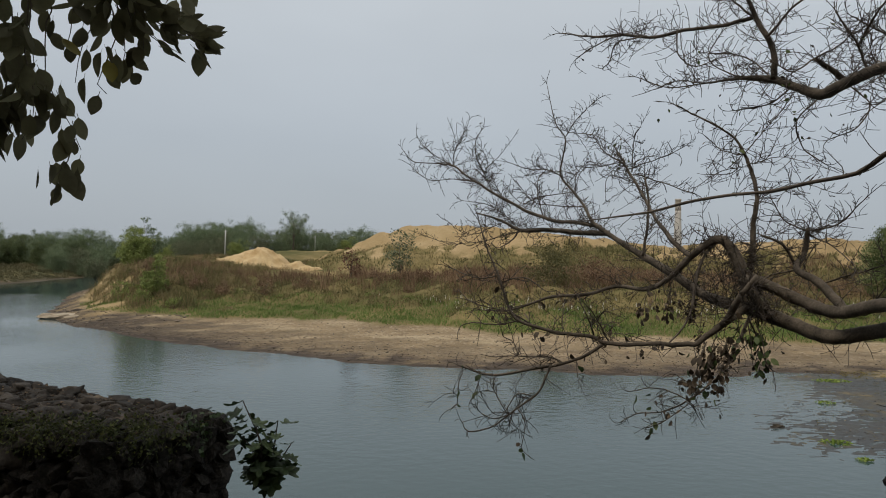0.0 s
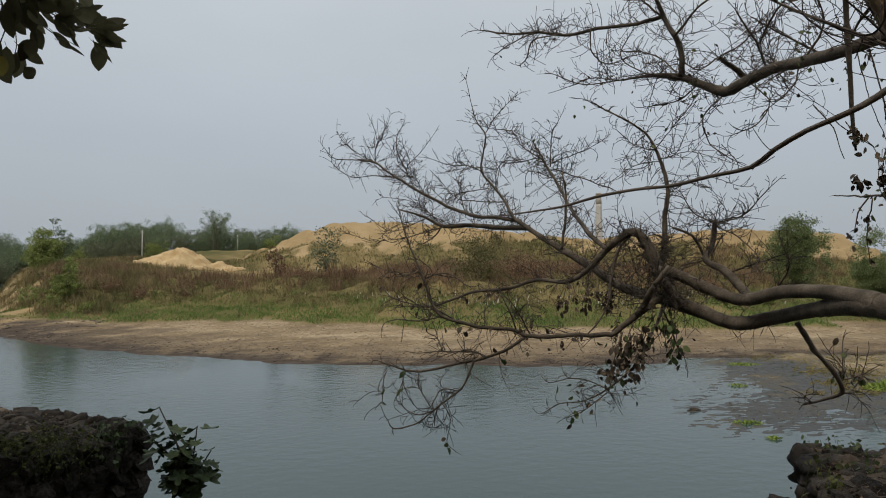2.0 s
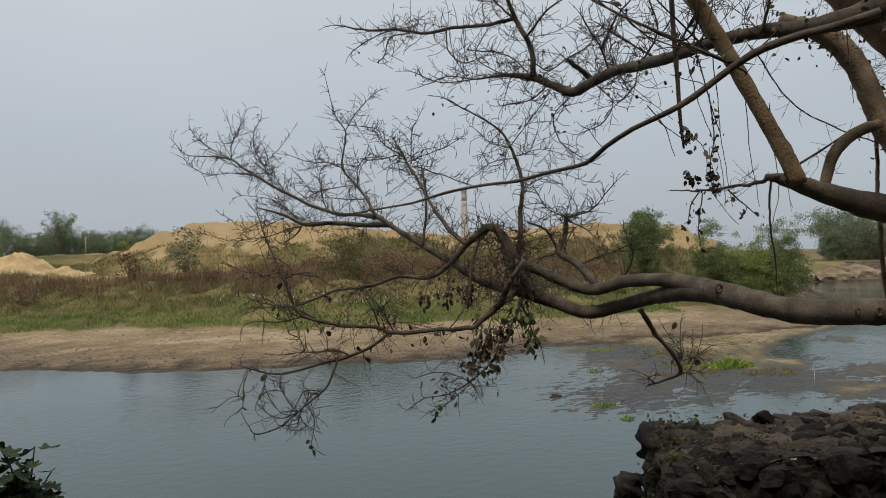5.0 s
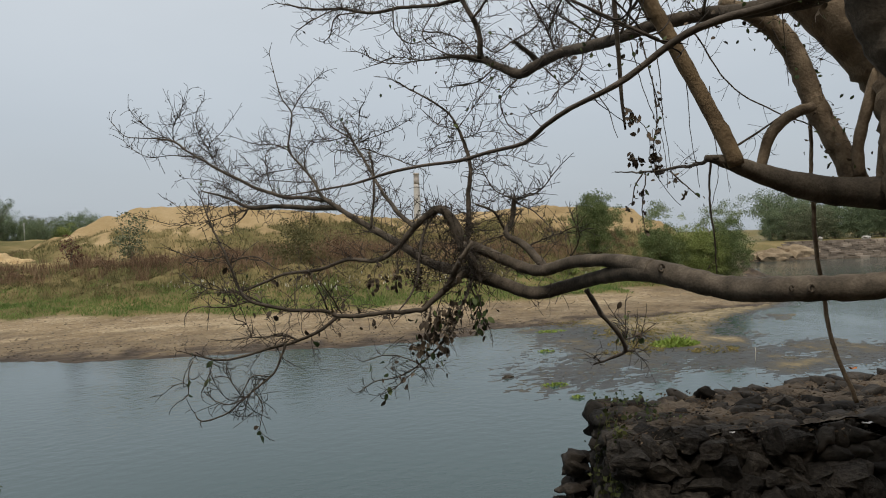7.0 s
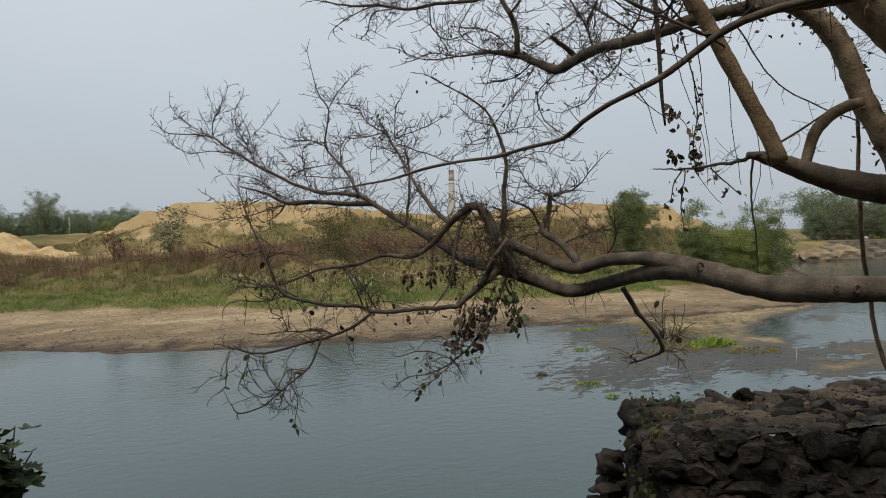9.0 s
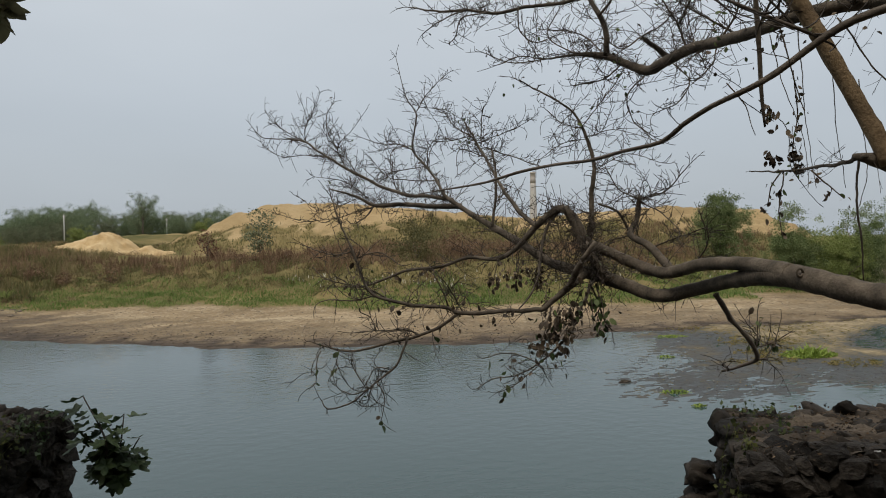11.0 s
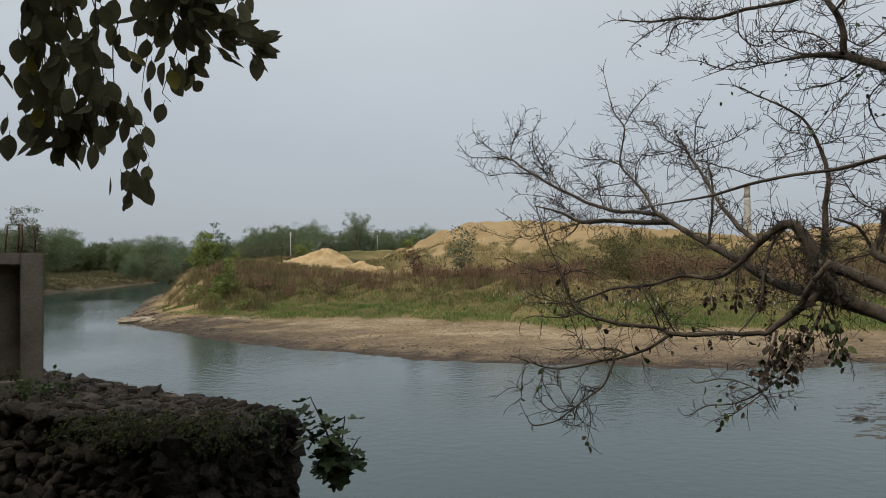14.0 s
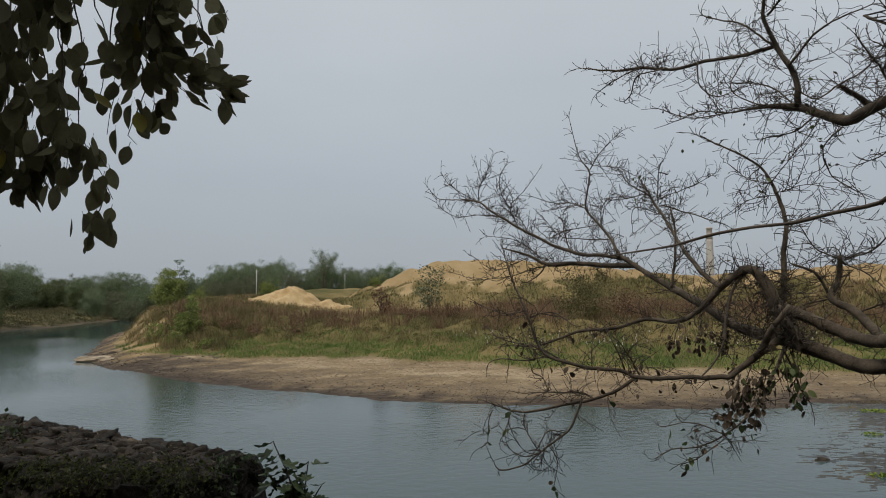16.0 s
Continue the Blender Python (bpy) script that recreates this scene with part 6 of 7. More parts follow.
hang([(-1.26, 2.41, 6.15, 0.0050), (-1.31, 2.48, 5.89, 0.0034), (-1.35, 2.51, 5.76, 0.0018)], 4, 0.75)
hang([(-1.16, 2.39, 6.14, 0.0050), (-1.18, 2.48, 5.91, 0.0042), (-1.20, 2.51, 5.77, 0.0034), (-1.24, 2.53, 5.65, 0.0026), (-1.22, 2.55, 5.61, 0.0018)], 19, 0.35)
hang([(-1.17, 2.51, 6.20, 0.0050), (-1.20, 2.61, 5.93, 0.0039), (-1.22, 2.64, 5.80, 0.0029), (-1.23, 2.67, 5.68, 0.0018)], 12, 0.30)
hang([(-1.11, 2.40, 6.15, 0.0050), (-1.12, 2.49, 5.93, 0.0039), (-1.11, 2.53, 5.83, 0.0029), (-1.08, 2.56, 5.76, 0.0018)], 21, 0.25)
hang([(-1.02, 2.38, 6.15, 0.0050), (-0.97, 2.47, 6.00, 0.0034), (-0.94, 2.50, 5.95, 0.0018)], 10, 0.40)
hang([(-0.98, 2.41, 6.17, 0.0050), (-0.90, 2.47, 6.11, 0.0034), (-0.87, 2.51, 6.06, 0.0018)], 6, 0.50)
hang([(-1.27, 2.32, 6.11, 0.0050), (-1.27, 2.38, 6.00, 0.0034), (-1.26, 2.40, 5.94, 0.0018)], 7, 0.30)
hang([(-1.38, 2.41, 6.16, 0.0050), (-1.42, 2.44, 6.05, 0.0034), (-1.45, 2.44, 5.99, 0.0018)], 11, 0.10)
hang([(-1.17, 2.37, 6.15, 0.0050), (-1.20, 2.40, 6.03, 0.0034), (-1.19, 2.44, 5.96, 0.0018)], 10, 0.20)
hang([(-1.64, 2.44, 5.89, 0.0050), (-1.68, 2.48, 5.69, 0.0039), (-1.68, 2.51, 5.53, 0.0029), (-1.70, 2.51, 5.47, 0.0018)], 21, 0.30)
hang([(-1.55, 2.54, 5.73, 0.0050), (-1.58, 2.56, 5.56, 0.0039), (-1.63, 2.55, 5.45, 0.0029), (-1.65, 2.55, 5.41, 0.0018)], 14, 0.30)
hang([(-1.09, 2.48, 5.97, 0.0040), (-1.08, 2.53, 5.84, 0.0029), (-1.09, 2.55, 5.75, 0.0018)], 13, 0.30)
hang([(-1.05, 2.62, 6.22, 0.0040), (-1.03, 2.71, 6.01, 0.0029), (-1.02, 2.75, 5.92, 0.0018)], 11, 0.40)
hang([(-1.17, 2.45, 6.13, 0.0050), (-1.13, 2.52, 6.01, 0.0042), (-1.06, 2.58, 5.92, 0.0034), (-0.97, 2.63, 5.89, 0.0026), (-0.86, 2.67, 5.86, 0.0018)], 40, 0.35, (0.93, 0.05, -0.36))
hang([(-1.13, 2.42, 6.03, 0.0050), (-1.09, 2.49, 5.92, 0.0042), (-1.00, 2.55, 5.85, 0.0034), (-0.92, 2.59, 5.85, 0.0026), (-0.83, 2.62, 5.82, 0.0018)], 44, 0.42, (0.93, 0.05, -0.36))
hang([(-1.23, 2.54, 6.04, 0.0050), (-1.17, 2.61, 5.91, 0.0039), (-1.10, 2.67, 5.86, 0.0029), (-1.01, 2.71, 5.83, 0.0018)], 32, 0.35, (0.93, 0.05, -0.36))
hang([(-1.13, 2.51, 6.15, 0.0050), (-1.09, 2.58, 6.03, 0.0039), (-1.01, 2.65, 5.93, 0.0029), (-0.94, 2.70, 5.89, 0.0018)], 24, 0.40, (0.93, 0.05, -0.36))
tagged(part("foliage", near_rest.mesh("foliage", LEAF_REST, True), LEAF_REST, BOUGH, "dark hanging leaves"), kind="stuff")
# unseen leaf masses overhead and behind, added to keep light off the walls
over = Heap()
c = np.vstack([brng.uniform((-14, -9, 8.0), (-1.2, 2.3, 11.0), (720, 3)), brng.uniform((-16, -11, 3.6), (2.5, -5, 11.0), (900, 3)),
               brng.uniform((-12, -8, 3.4), (-8, 2.4, 10.0), (220, 3)), brng.uniform((2.5, -11, 3.6), (15, -4.5, 11.0), (620, 3))])
pos = np.repeat(c, 24, axis=0) + brng.normal(size=(len(c) * 24, 3)) * (0.4, 0.4, 0.3)
over.add(*leaf_cards(pos - np.array(BO), brng.uniform(0.28, 0.52, len(pos)), brng, 0.65))
tagged(part("crown", over.mesh("crown", LEAF_TREE), LEAF_TREE, BOUGH, "unseen leaf mass added to shade the walls"), kind="stuff")


# ---------------------------------------------------------------- shrub on the wall's end
def palmate_leaf(length, mat, seed):
    """A five-lobed leaf on a stalk, hanging along -z from the origin."""
    rng = np.random.default_rng(seed)
    bm = bmesh.new()
    heart = bm.verts.new((0, 0, -0.045))
    rim = []
    for k in range(21):
        a = -2.5 + 5.0 * k / 20
        lobe = 0.5 + 0.5 * math.cos(a * 5.0)
        r = length * (0.52 + 0.48 * lobe ** 0.7) * (1.0 - 0.10 * abs(a)) * rng.uniform(0.92, 1.06)
        rim.append(bm.verts.new((math.sin(a) * r * 0.62, 0.12 * r * (lobe - 0.4) + 0.25 * r * abs(math.sin(a)) * 0.5, -0.045 - length * 0.36 - math.cos(a) * r * 0.62)))
    mid = bm.verts.new((0, 0, -0.045 - length * 0.36))
    for k in range(20):
        bm.faces.new((mid, rim[k], rim[k + 1]))
    bm.faces.new((heart, rim[0], mid))
    bm.faces.new((heart, mid, rim[20]))
    v = [bm.verts.new((dx, 0, dz)) for dx, dz in ((-0.0015, 0), (0.0015, 0), (0.0015, -0.05), (-0.0015, -0.05))]
    bm.faces.new(v)
    me = bpy.data.meshes.new("leaf")
    bm.to_mesh(me)
    bm.free()
    me.materials.append(mat)
    return me


def shrub(at, size, seed, label, stems):
    t = thing("shrub", at, label, "shrub")
    rng = np.random.default_rng(seed)
    meshes = [palmate_leaf(0.090 * s * size, LEAF_SHRUB, 50 + k) for k, s in enumerate((0.65, 0.85, 1.0, 1.15))]
    for tip in stems:
        tip = Vector(tip)
        mid = tip * 0.5 + Vector(rng.normal(size=3)) * 0.07
        p = smooth_path([(0, 0, 0, 0.009), (*mid, 0.007), (*tip, 0.004)], 0.03)
        v, f = tube(p, 6)
        stem = part("stem", mesh_np("stem", v, f, TWIG, True), TWIG, t)
        for k in range(20):
            i = int((0.32 + 0.68 * (k + 1) / 20) * (len(p) - 1))
            ob = new("leaf", meshes[rng.integers(4)])
            ob.parent = stem
            ob.matrix_basis = Matrix.Translation(p[i, :3]) @ pose(0, 0, 0, 0, 0, rng.uniform(0, 360)) @ pose(0, 0, 0, rng.uniform(25, 85), 0, 0)
    return t


shrub((-1.40, 5.45, 3.27), 1.5, 3, "lobed-leaf shrub rooted in the wall's end", [(-0.05, -0.17, 0.70), (0.06, -0.20, 0.52), (0.21, -0.16, 0.56), (0.32, -0.22, 0.40), (0.12, -0.30, 0.34), (-0.06, -0.24, 0.48)])


# ---------------------------------------------------------------- creepers and weeds on the walls
LEAF_CREEPER = material("creeper_leaf", [(0.026, 0.033, 0.010), (0.055, 0.066, 0.019), (0.115, 0.122, 0.034)], 9, 0.75, 0, 40, per="island", through_light=0.25)
def hanging_creeper(label, at, span, drop, strands, seed, mat, leaf):
    """Leafy strands that hang down a wall's end."""
    rng = np.random.default_rng(seed)
    h = Heap()
    for _ in range(strands):
        y = rng.uniform(0, span)
        p = np.array([0.415 * y + rng.normal() * 0.03, y, 0.05])
        pts = [p]
        for k in range(int(rng.uniform(0.4, 1.0) * drop / 0.04)):
            pts.append(pts[-1] + np.array([rng.normal() * 0.012 - 0.002, rng.normal() * 0.015, -0.04]))
        pts = np.array(pts)
        h.add(*tube(np.hstack([pts, np.full((len(pts), 1), 0.0025)]), 3))
        c = pts[rng.integers(0, len(pts), len(pts))] + rng.normal(size=(len(pts), 3)) * 0.03
        h.add(*leaf_cards(c, rng.uniform(0.5, 1.2, len(c)) * leaf, rng, 0.8))
    ob = new("creeper", h.mesh("creeper", mat))
    ob.location = at
    return tagged(ob, label, "creeper", kind="stuff")


hanging_creeper("yellow-green creeper hanging down the wall's end", (2.61, 3.70, 3.72), 0.60, 0.9, 26, 71, LEAF_CREEPER, 0.040)


def creeper(label, at, reach, count, seed, mat, leaf=0.05):
    rng = np.random.default_rng(seed)
    h = Heap()
    for _ in range(count):
        p0 = np.array([rng.uniform(0, reach[0]), rng.uniform(0, reach[1]), 0.0])
        p0[2] = reach[2] + rng.normal() * 0.03
        n = 7
        d = np.array([rng.normal() * 0.7, rng.normal() * 0.6 - 0.3, rng.uniform(-0.1, 0.22)])
        pts = [p0]
        for k in range(n):
            d = d + rng.normal(size=3) * 0.25 + np.array([0, -0.06, -0.16])
            pts.append(pts[-1] + d / np.linalg.norm(d) * 0.042)
        pts = np.array(pts)
        h.add(*tube(np.hstack([pts, np.full((len(pts), 1), 0.0013)]), 3))
        c = pts[rng.integers(0, len(pts), 9)] + rng.normal(size=(9, 3)) * 0.02
        h.add(*leaf_cards(c, rng.uniform(0.5, 1.2, 9) * leaf, rng, 0.8))
    ob = new("creeper", h.mesh("creeper", mat))
    ob.location = at
    return tagged(ob, label, "creeper", kind="stuff")


creeper("low creeper with small green leaves on the rubble", (-3.3, 5.06, 3.80), (1.25, 0.20, 0.0), 190, 61, LEAF_CREEPER, 0.025)
creeper("leafy creeper spilling over the wall's corner", (-2.35, 5.15, 3.72), (0.45, 0.3, 0.0), 16, 62, LEAF_CREEPER, 0.034)
creeper("leafy creeper on the wall's corner above the shrub", (-1.98, 5.52, 3.76), (0.25, 0.28, 0.0), 14, 67, LEAF_SHRUB, 0.045)
creeper("thin green creeper on the broken wall end", (3.0, 3.9, 3.75), (0.25, 0.7, 0.0), 22, 64, LEAF_TREE, 0.04)
creeper("green seedlings at the foot of the concrete post", (-4.9, 6.3, 3.84), (0.7, 0.35, 0.0), 36, 66, LEAF_SHRUB, 0.05)


# ---------------------------------------------------------------- far trees and bushes
def crown_tree(name, label, tall, wide, mat, seed, stem=0.25, leaf=0.5, clumps=70, per=26, flat=1.0, category="tree", open_=0.0):
    """A trunk that forks into limbs, each ending in clumps of leaves; the outline is uneven."""
    rng = np.random.default_rng(seed)
    t = thing(name, (0, 0, 0), label, category)
    wood = Heap()
    fork = tall * stem
    r0 = max(0.05, tall * 0.022)
    wood.add(*tube([(0, 0, -0.4, r0 * 1.2), (0.02 * tall, 0, fork * 0.5, r0), (0.01 * tall, 0.01 * tall, fork, r0 * 0.85)], 7))
    ends = []
    lumps = [(rng.uniform(0, 6.28), rng.uniform(0.0, 0.35) * wide, rng.uniform(0.55, 1.0)) for _ in range(7)]
    for _ in range(clumps):
        a, off, hh = lumps[rng.integers(len(lumps))]
        base = np.array([math.cos(a) * off, math.sin(a) * off, fork + (tall - fork) * 0.5 * hh])
        d = rng.normal(size=3)
        d /= np.linalg.norm(d)
        c = base + d * np.array([wide * 0.28, wide * 0.28, (tall - fork) * 0.34 * hh * flat]) * rng.uniform(0.55, 1.05)
        c[2] = min(max(c[2], fork * 0.55), tall * rng.uniform(0.92, 1.0))
        ends.append(c)
    ends = np.array(ends)
    lo, hi = ends.min(0), ends.max(0)
    ends[:, :2] = (ends[:, :2] - (lo + hi)[:2] / 2) / (hi - lo)[:2] * wide * 0.86
    ends[:, 2] = fork * 0.6 + (ends[:, 2] - lo[2]) / (hi - lo)[2] * (tall * 0.96 - fork * 0.6)
    for c in ends[:9]:
        m = c * 0.5 + np.array([0, 0, fork * 0.5])
        wood.add(*tube([(0.01 * tall, 0.01 * tall, fork * 0.9, r0 * 0.5), (*m, r0 * 0.3), (*c, r0 * 0.1)], 5))
    pos = np.repeat(ends, per, axis=0) + rng.normal(size=(clumps * per, 3)) * wide * (0.043 + 0.030 * open_) * (1, 1, 0.75)
    v, f = leaf_cards(pos, rng.uniform(0.6, 1.25, len(pos)) * leaf, rng, 0.7)
    part("trunk", wood.mesh("trunk", BARK_DARK, True), BARK_DARK, t)
    part("crown", mesh_np("crown", v, f, mat), mat, t)
    return t


def plant(src, x, y, scale, turn, sink=0.15):
    s = (scale, scale, scale) if not isinstance(scale, tuple) else scale
    c = copy_thing(src, Matrix.Identity(4))
    c.matrix_basis = Matrix.Translation((x, y, height(x, y) - sink)) @ pose(0, 0, 0, 0, 0, turn) @ Matrix.Diagonal((*s, 1))
    return c


frng = np.random.default_rng(77)
KINDS = [
    crown_tree("tree", "broad dark green tree in a distant wood", 9.5, 11, FOLIAGE_HAZED, 1, 0.12, 0.21, 190, 90),
    crown_tree("tree", "round dark green tree in a distant wood", 9.0, 8, FOLIAGE_HAZED, 2, 0.10, 0.20, 170, 90),
    crown_tree("tree", "flat-topped green tree in a distant wood", 10, 12, FOLIAGE_HAZED, 3, 0.40, 0.21, 170, 80, flat=0.5),
    crown_tree("tree", "dull olive tree in a distant wood", 8.0, 8, FOLIAGE_DULL, 4, 0.08, 0.20, 160, 80),
    crown_tree("tree", "bright green tree at the wood's edge", 7.0, 8, FOLIAGE_LIGHT, 5, 0.06, 0.20, 160, 80),
]
KINDS += [
    crown_tree("tree", "broad deep green tree on the upstream bank", 9.5, 10, FOLIAGE_DEEP, 6, 0.05, 0.20, 190, 100),
    crown_tree("tree", "round deep green tree on the upstream bank", 8.5, 8, FOLIAGE_DEEP, 7, 0.04, 0.20, 180, 100),
]
for k, t in enumerate(KINDS):
    t.location = (-60 - 9 * k, 205, height(-60 - 9 * k, 205) - 0.2)
    t["group"] = "distant wood"


def wood(points, mix, group="distant wood"):
    for x, y, s in points:
        c = plant(KINDS[mix[frng.integers(len(mix))]], x, y, s * frng.uniform(0.85, 1.15), frng.uniform(0, 360), 0.3)
        c["group"] = group


# wood behind the far bank, upstream end
wood([(x, 204 + frng.uniform(-8, 8), 1.0) for x in np.arange(-112, -20, 4.2)], (0, 0, 1, 2, 3))
wood([(x, 190 + frng.uniform(-6, 6), 0.82) for x in np.arange(-100, -24, 5.0)], (1, 3, 0, 4))
wood([(x, 178 + frng.uniform(-5, 5), 0.70) for x in np.arange(-95, -46, 5)], (1, 3, 3, 4))
# wood on the bank across the upstream reach, set back behind open grass
wood([(-84 - 3.2 * k - frng.uniform(0, 5), 108 + 6 * k + frng.uniform(-3, 3), 0.9) for k in range(4)], (5, 6, 5, 6, 0))
wood([(-98 - 3.0 * k - frng.uniform(0, 5), 120 + 9 * k + frng.uniform(-3, 3), 1.0 + 0.02 * k) for k in range(14)], (5, 6, 5, 6, 0))
wood([(-112 - 2.6 * k - frng.uniform(0, 4), 116 + 9 * k + frng.uniform(-3, 3), 1.2) for k in range(13)], (5, 6, 5, 6, 0))
wood([(x, 100 - 0.1 * (x + 90) + frng.uniform(-3, 3), 1.1) for x in np.arange(-150, -84, 6)], (5, 6, 5, 6, 0))
wood([(-92 + 4.5 * k, 214 + frng.uniform(-4, 4), 0.9) for k in range(5)], (1, 3, 0))
wood([(x, y, s) for x, y, s in ((-79, 113.5, 0.42), (-81, 116, 0.5), (-83, 113, 0.5), (-85, 117, 0.5), (-84, 121, 0.4), (-88, 115, 0.6), (-90, 121, 0.5), (-93, 117, 0.6))], (5, 6))
wood([(x, 224 + frng.uniform(-5, 5), 1.22) for x in np.arange(-128, -58, 5.0)], (0, 1, 0, 2, 3))
# wood behind the terraced bank downstream
wood([(x, 104 - 0.27 * (x - 98) + frng.uniform(-2, 2), 0.80) for x in np.arange(101, 200, 3.2)], (0, 1, 1, 0, 3))
wood([(x, 118 - 0.2 * (x - 105) + frng.uniform(-4, 4), 1.0) for x in np.arange(114, 210, 5.5)], (0, 1, 2))


def lone(name, label, x, y, tall, wide, mat, seed, sink=0.15, **kw):
    g = height(x, y)
    t = crown_tree(name, label, tall - g, wide, mat, seed, **kw)
    t.location = (x, y, g - sink)
    return t


def feathery_tree(x, y, top, wide, seed):
    """A tall tree whose boughs rise like plumes out of a short crown."""
    rng = np.random.default_rng(seed)
    g = height(x, y)
    t = thing("tree", (x, y, g - 0.2), "tall tree with upright feathery boughs", "tree")
    tall = top - g
    wood_, leaf_ = Heap(), Heap()
    wood_.add(*tube([(0, 0, -0.3, 0.28), (0.1, 0, tall * 0.4, 0.2), (0, 0.1, tall * 0.8, 0.09)], 7))
    for k in range(22):
        a, s = rng.uniform(0, 6.28), rng.uniform(0.15, 0.72)
        reach = wide * 0.5 * rng.uniform(0.5, 1.0)
        p0 = np.array([0, 0, tall * s])
        p2 = np.array([math.cos(a) * reach, math.sin(a) * reach, min(tall, tall * s + reach * rng.uniform(0.7, 1.5))])
        p1 = (p0 + p2) / 2 + np.array([math.cos(a), math.sin(a), -0.5]) * 0.3
        wood_.add(*tube([(*p0, 0.08), (*p1, 0.05), (*p2, 0.02)], 5))
        u = rng.uniform(0.25, 1, (130, 1))
        c = (1 - u) ** 2 * p0 + 2 * u * (1 - u) * p1 + u * u * p2 + rng.normal(size=(130, 3)) * 0.34
        leaf_.add(*leaf_cards(c, rng.uniform(0.25, 0.6, 130), rng, 0.35))
    part("trunk", wood_.mesh("trunk", BARK_DARK, True), BARK_DARK, t)
    part("crown", leaf_.mesh("crown", FOLIAGE_HAZED), FOLIAGE_HAZED, t)


feathery_tree(-38.7, 184, 17.8, 10.0, 21)
lone("tree", "tall thin-crowned tree above the wood", -85.0, 122, 15.8, 9, FOLIAGE_DULL, 22, stem=0.45, leaf=0.30, clumps=150, per=70)
lone("bush", "feathery grey-green bush on the spoil ridge", -5.1, 84.9, 9.4, 3.8, FOLIAGE_DULL, 23, stem=0.05, leaf=0.22, clumps=90, per=20, category="bush", open_=0.6)
lone("bush", "large dark green bush on the ridge's shoulder", 41.6, 66.2, 10.0, 6.4, FOLIAGE_FRESH, 24, stem=0.05, leaf=0.13, clumps=260, per=130, category="bush")
lone("tree", "rounded bright green tree by the water", 37.9, 49.8, 7.9, 4.6, FOLIAGE_FRESH, 25, stem=0.1, leaf=0.10, clumps=300, per=130, category="tree")
lone("tree", "dense bright green tree by the water", 40.6, 48.8, 6.7, 5.2, FOLIAGE_LIGHT, 28, stem=0.1, leaf=0.10, clumps=300, per=130, category="tree")
lone("tree", "dense green tree by the water", 43.5, 48.5, 7.8, 5.6, FOLIAGE_FRESH, 26, stem=0.1, leaf=0.10, clumps=300, per=130, category="tree")
lone("bush", "yellow-green bush on the bank's end", -33.6, 78.0, 8.6, 5.0, FOLIAGE_LIGHT, 27, stem=0.22, leaf=0.15, clumps=170, per=90, category="bush")
lone("tree", "narrow green tree behind the bank's end", -41.7, 101.6, 11.2, 3.6, FOLIAGE_HAZED, 33, stem=0.2, leaf=0.16, clumps=120, per=60)
lone("bush", "low yellow-green bush on the bank", -26.0, 64.2, 5.6, 2.8, FOLIAGE_LIGHT, 29, stem=0.12, leaf=0.13, clumps=110, per=70, category="bush")
lone("bush", "thin red-leaved shrub among the weeds", -9.6, 74.3, 6.8, 2.2, FOLIAGE_RED, 30, stem=0.2, leaf=0.16, clumps=60, per=14, category="bush", open_=0.8)
lone("bush", "straggly olive bush on the slope", 9.5, 62, 7.5, 5.4, SCRUB, 31, stem=0.05, leaf=0.16, clumps=100, per=40, category="bush", open_=0.9)
lone("bush", "dull red bush on the slope", 13.5, 63, 6.4, 4.6, WEED_RED, 32, stem=0.05, leaf=0.15, clumps=80, per=34, category="bush", open_=0.9)


for k, (x, y, tall, wide) in enumerate(((-22.5, 66.0, 1.5, 2.2), (-19.6, 64.5, 1.3, 2.0), (-16.8, 66.5, 1.7, 2.4), (-13.2, 68.0, 1.4, 2.2), (-6.0, 70.5, 1.5, 2.6), (-1.5, 69.0, 1.3, 2.2), (4.5, 67.5, 1.4, 2.4),
                                        (19.0, 64.0, 1.5, 2.6), (25.5, 63.0, 1.3, 2.4), (31.0, 62.5, 1.5, 2.6))):
    lone("bush", "low bush of dead reddish weeds", x, y, height(x, y) + tall, wide, WEED_RED, 60 + k, stem=0.05, leaf=0.12, clumps=60, per=20, category="bush", open_=0.8)["group"] = "weed bushes on the bank"
for k, (x, y, tall, wide) in enumerate(((-25.6, 61.0, 1.2, 1.8), (-22.4, 59.6, 0.9, 1.6), (-28.6, 64.0, 1.3, 1.8), (33.5, 58.0, 1.3, 2.2), (36.2, 55.5, 1.4, 2.0))):
    lone("bush", "small yellow-green bush on the slope", x, y, height(x, y) + tall, wide, FOLIAGE_LIGHT, 80 + k, stem=0.05, leaf=0.12, clumps=50, per=30, category="bush", open_=0.4)["group"] = "green bushes on the bank"


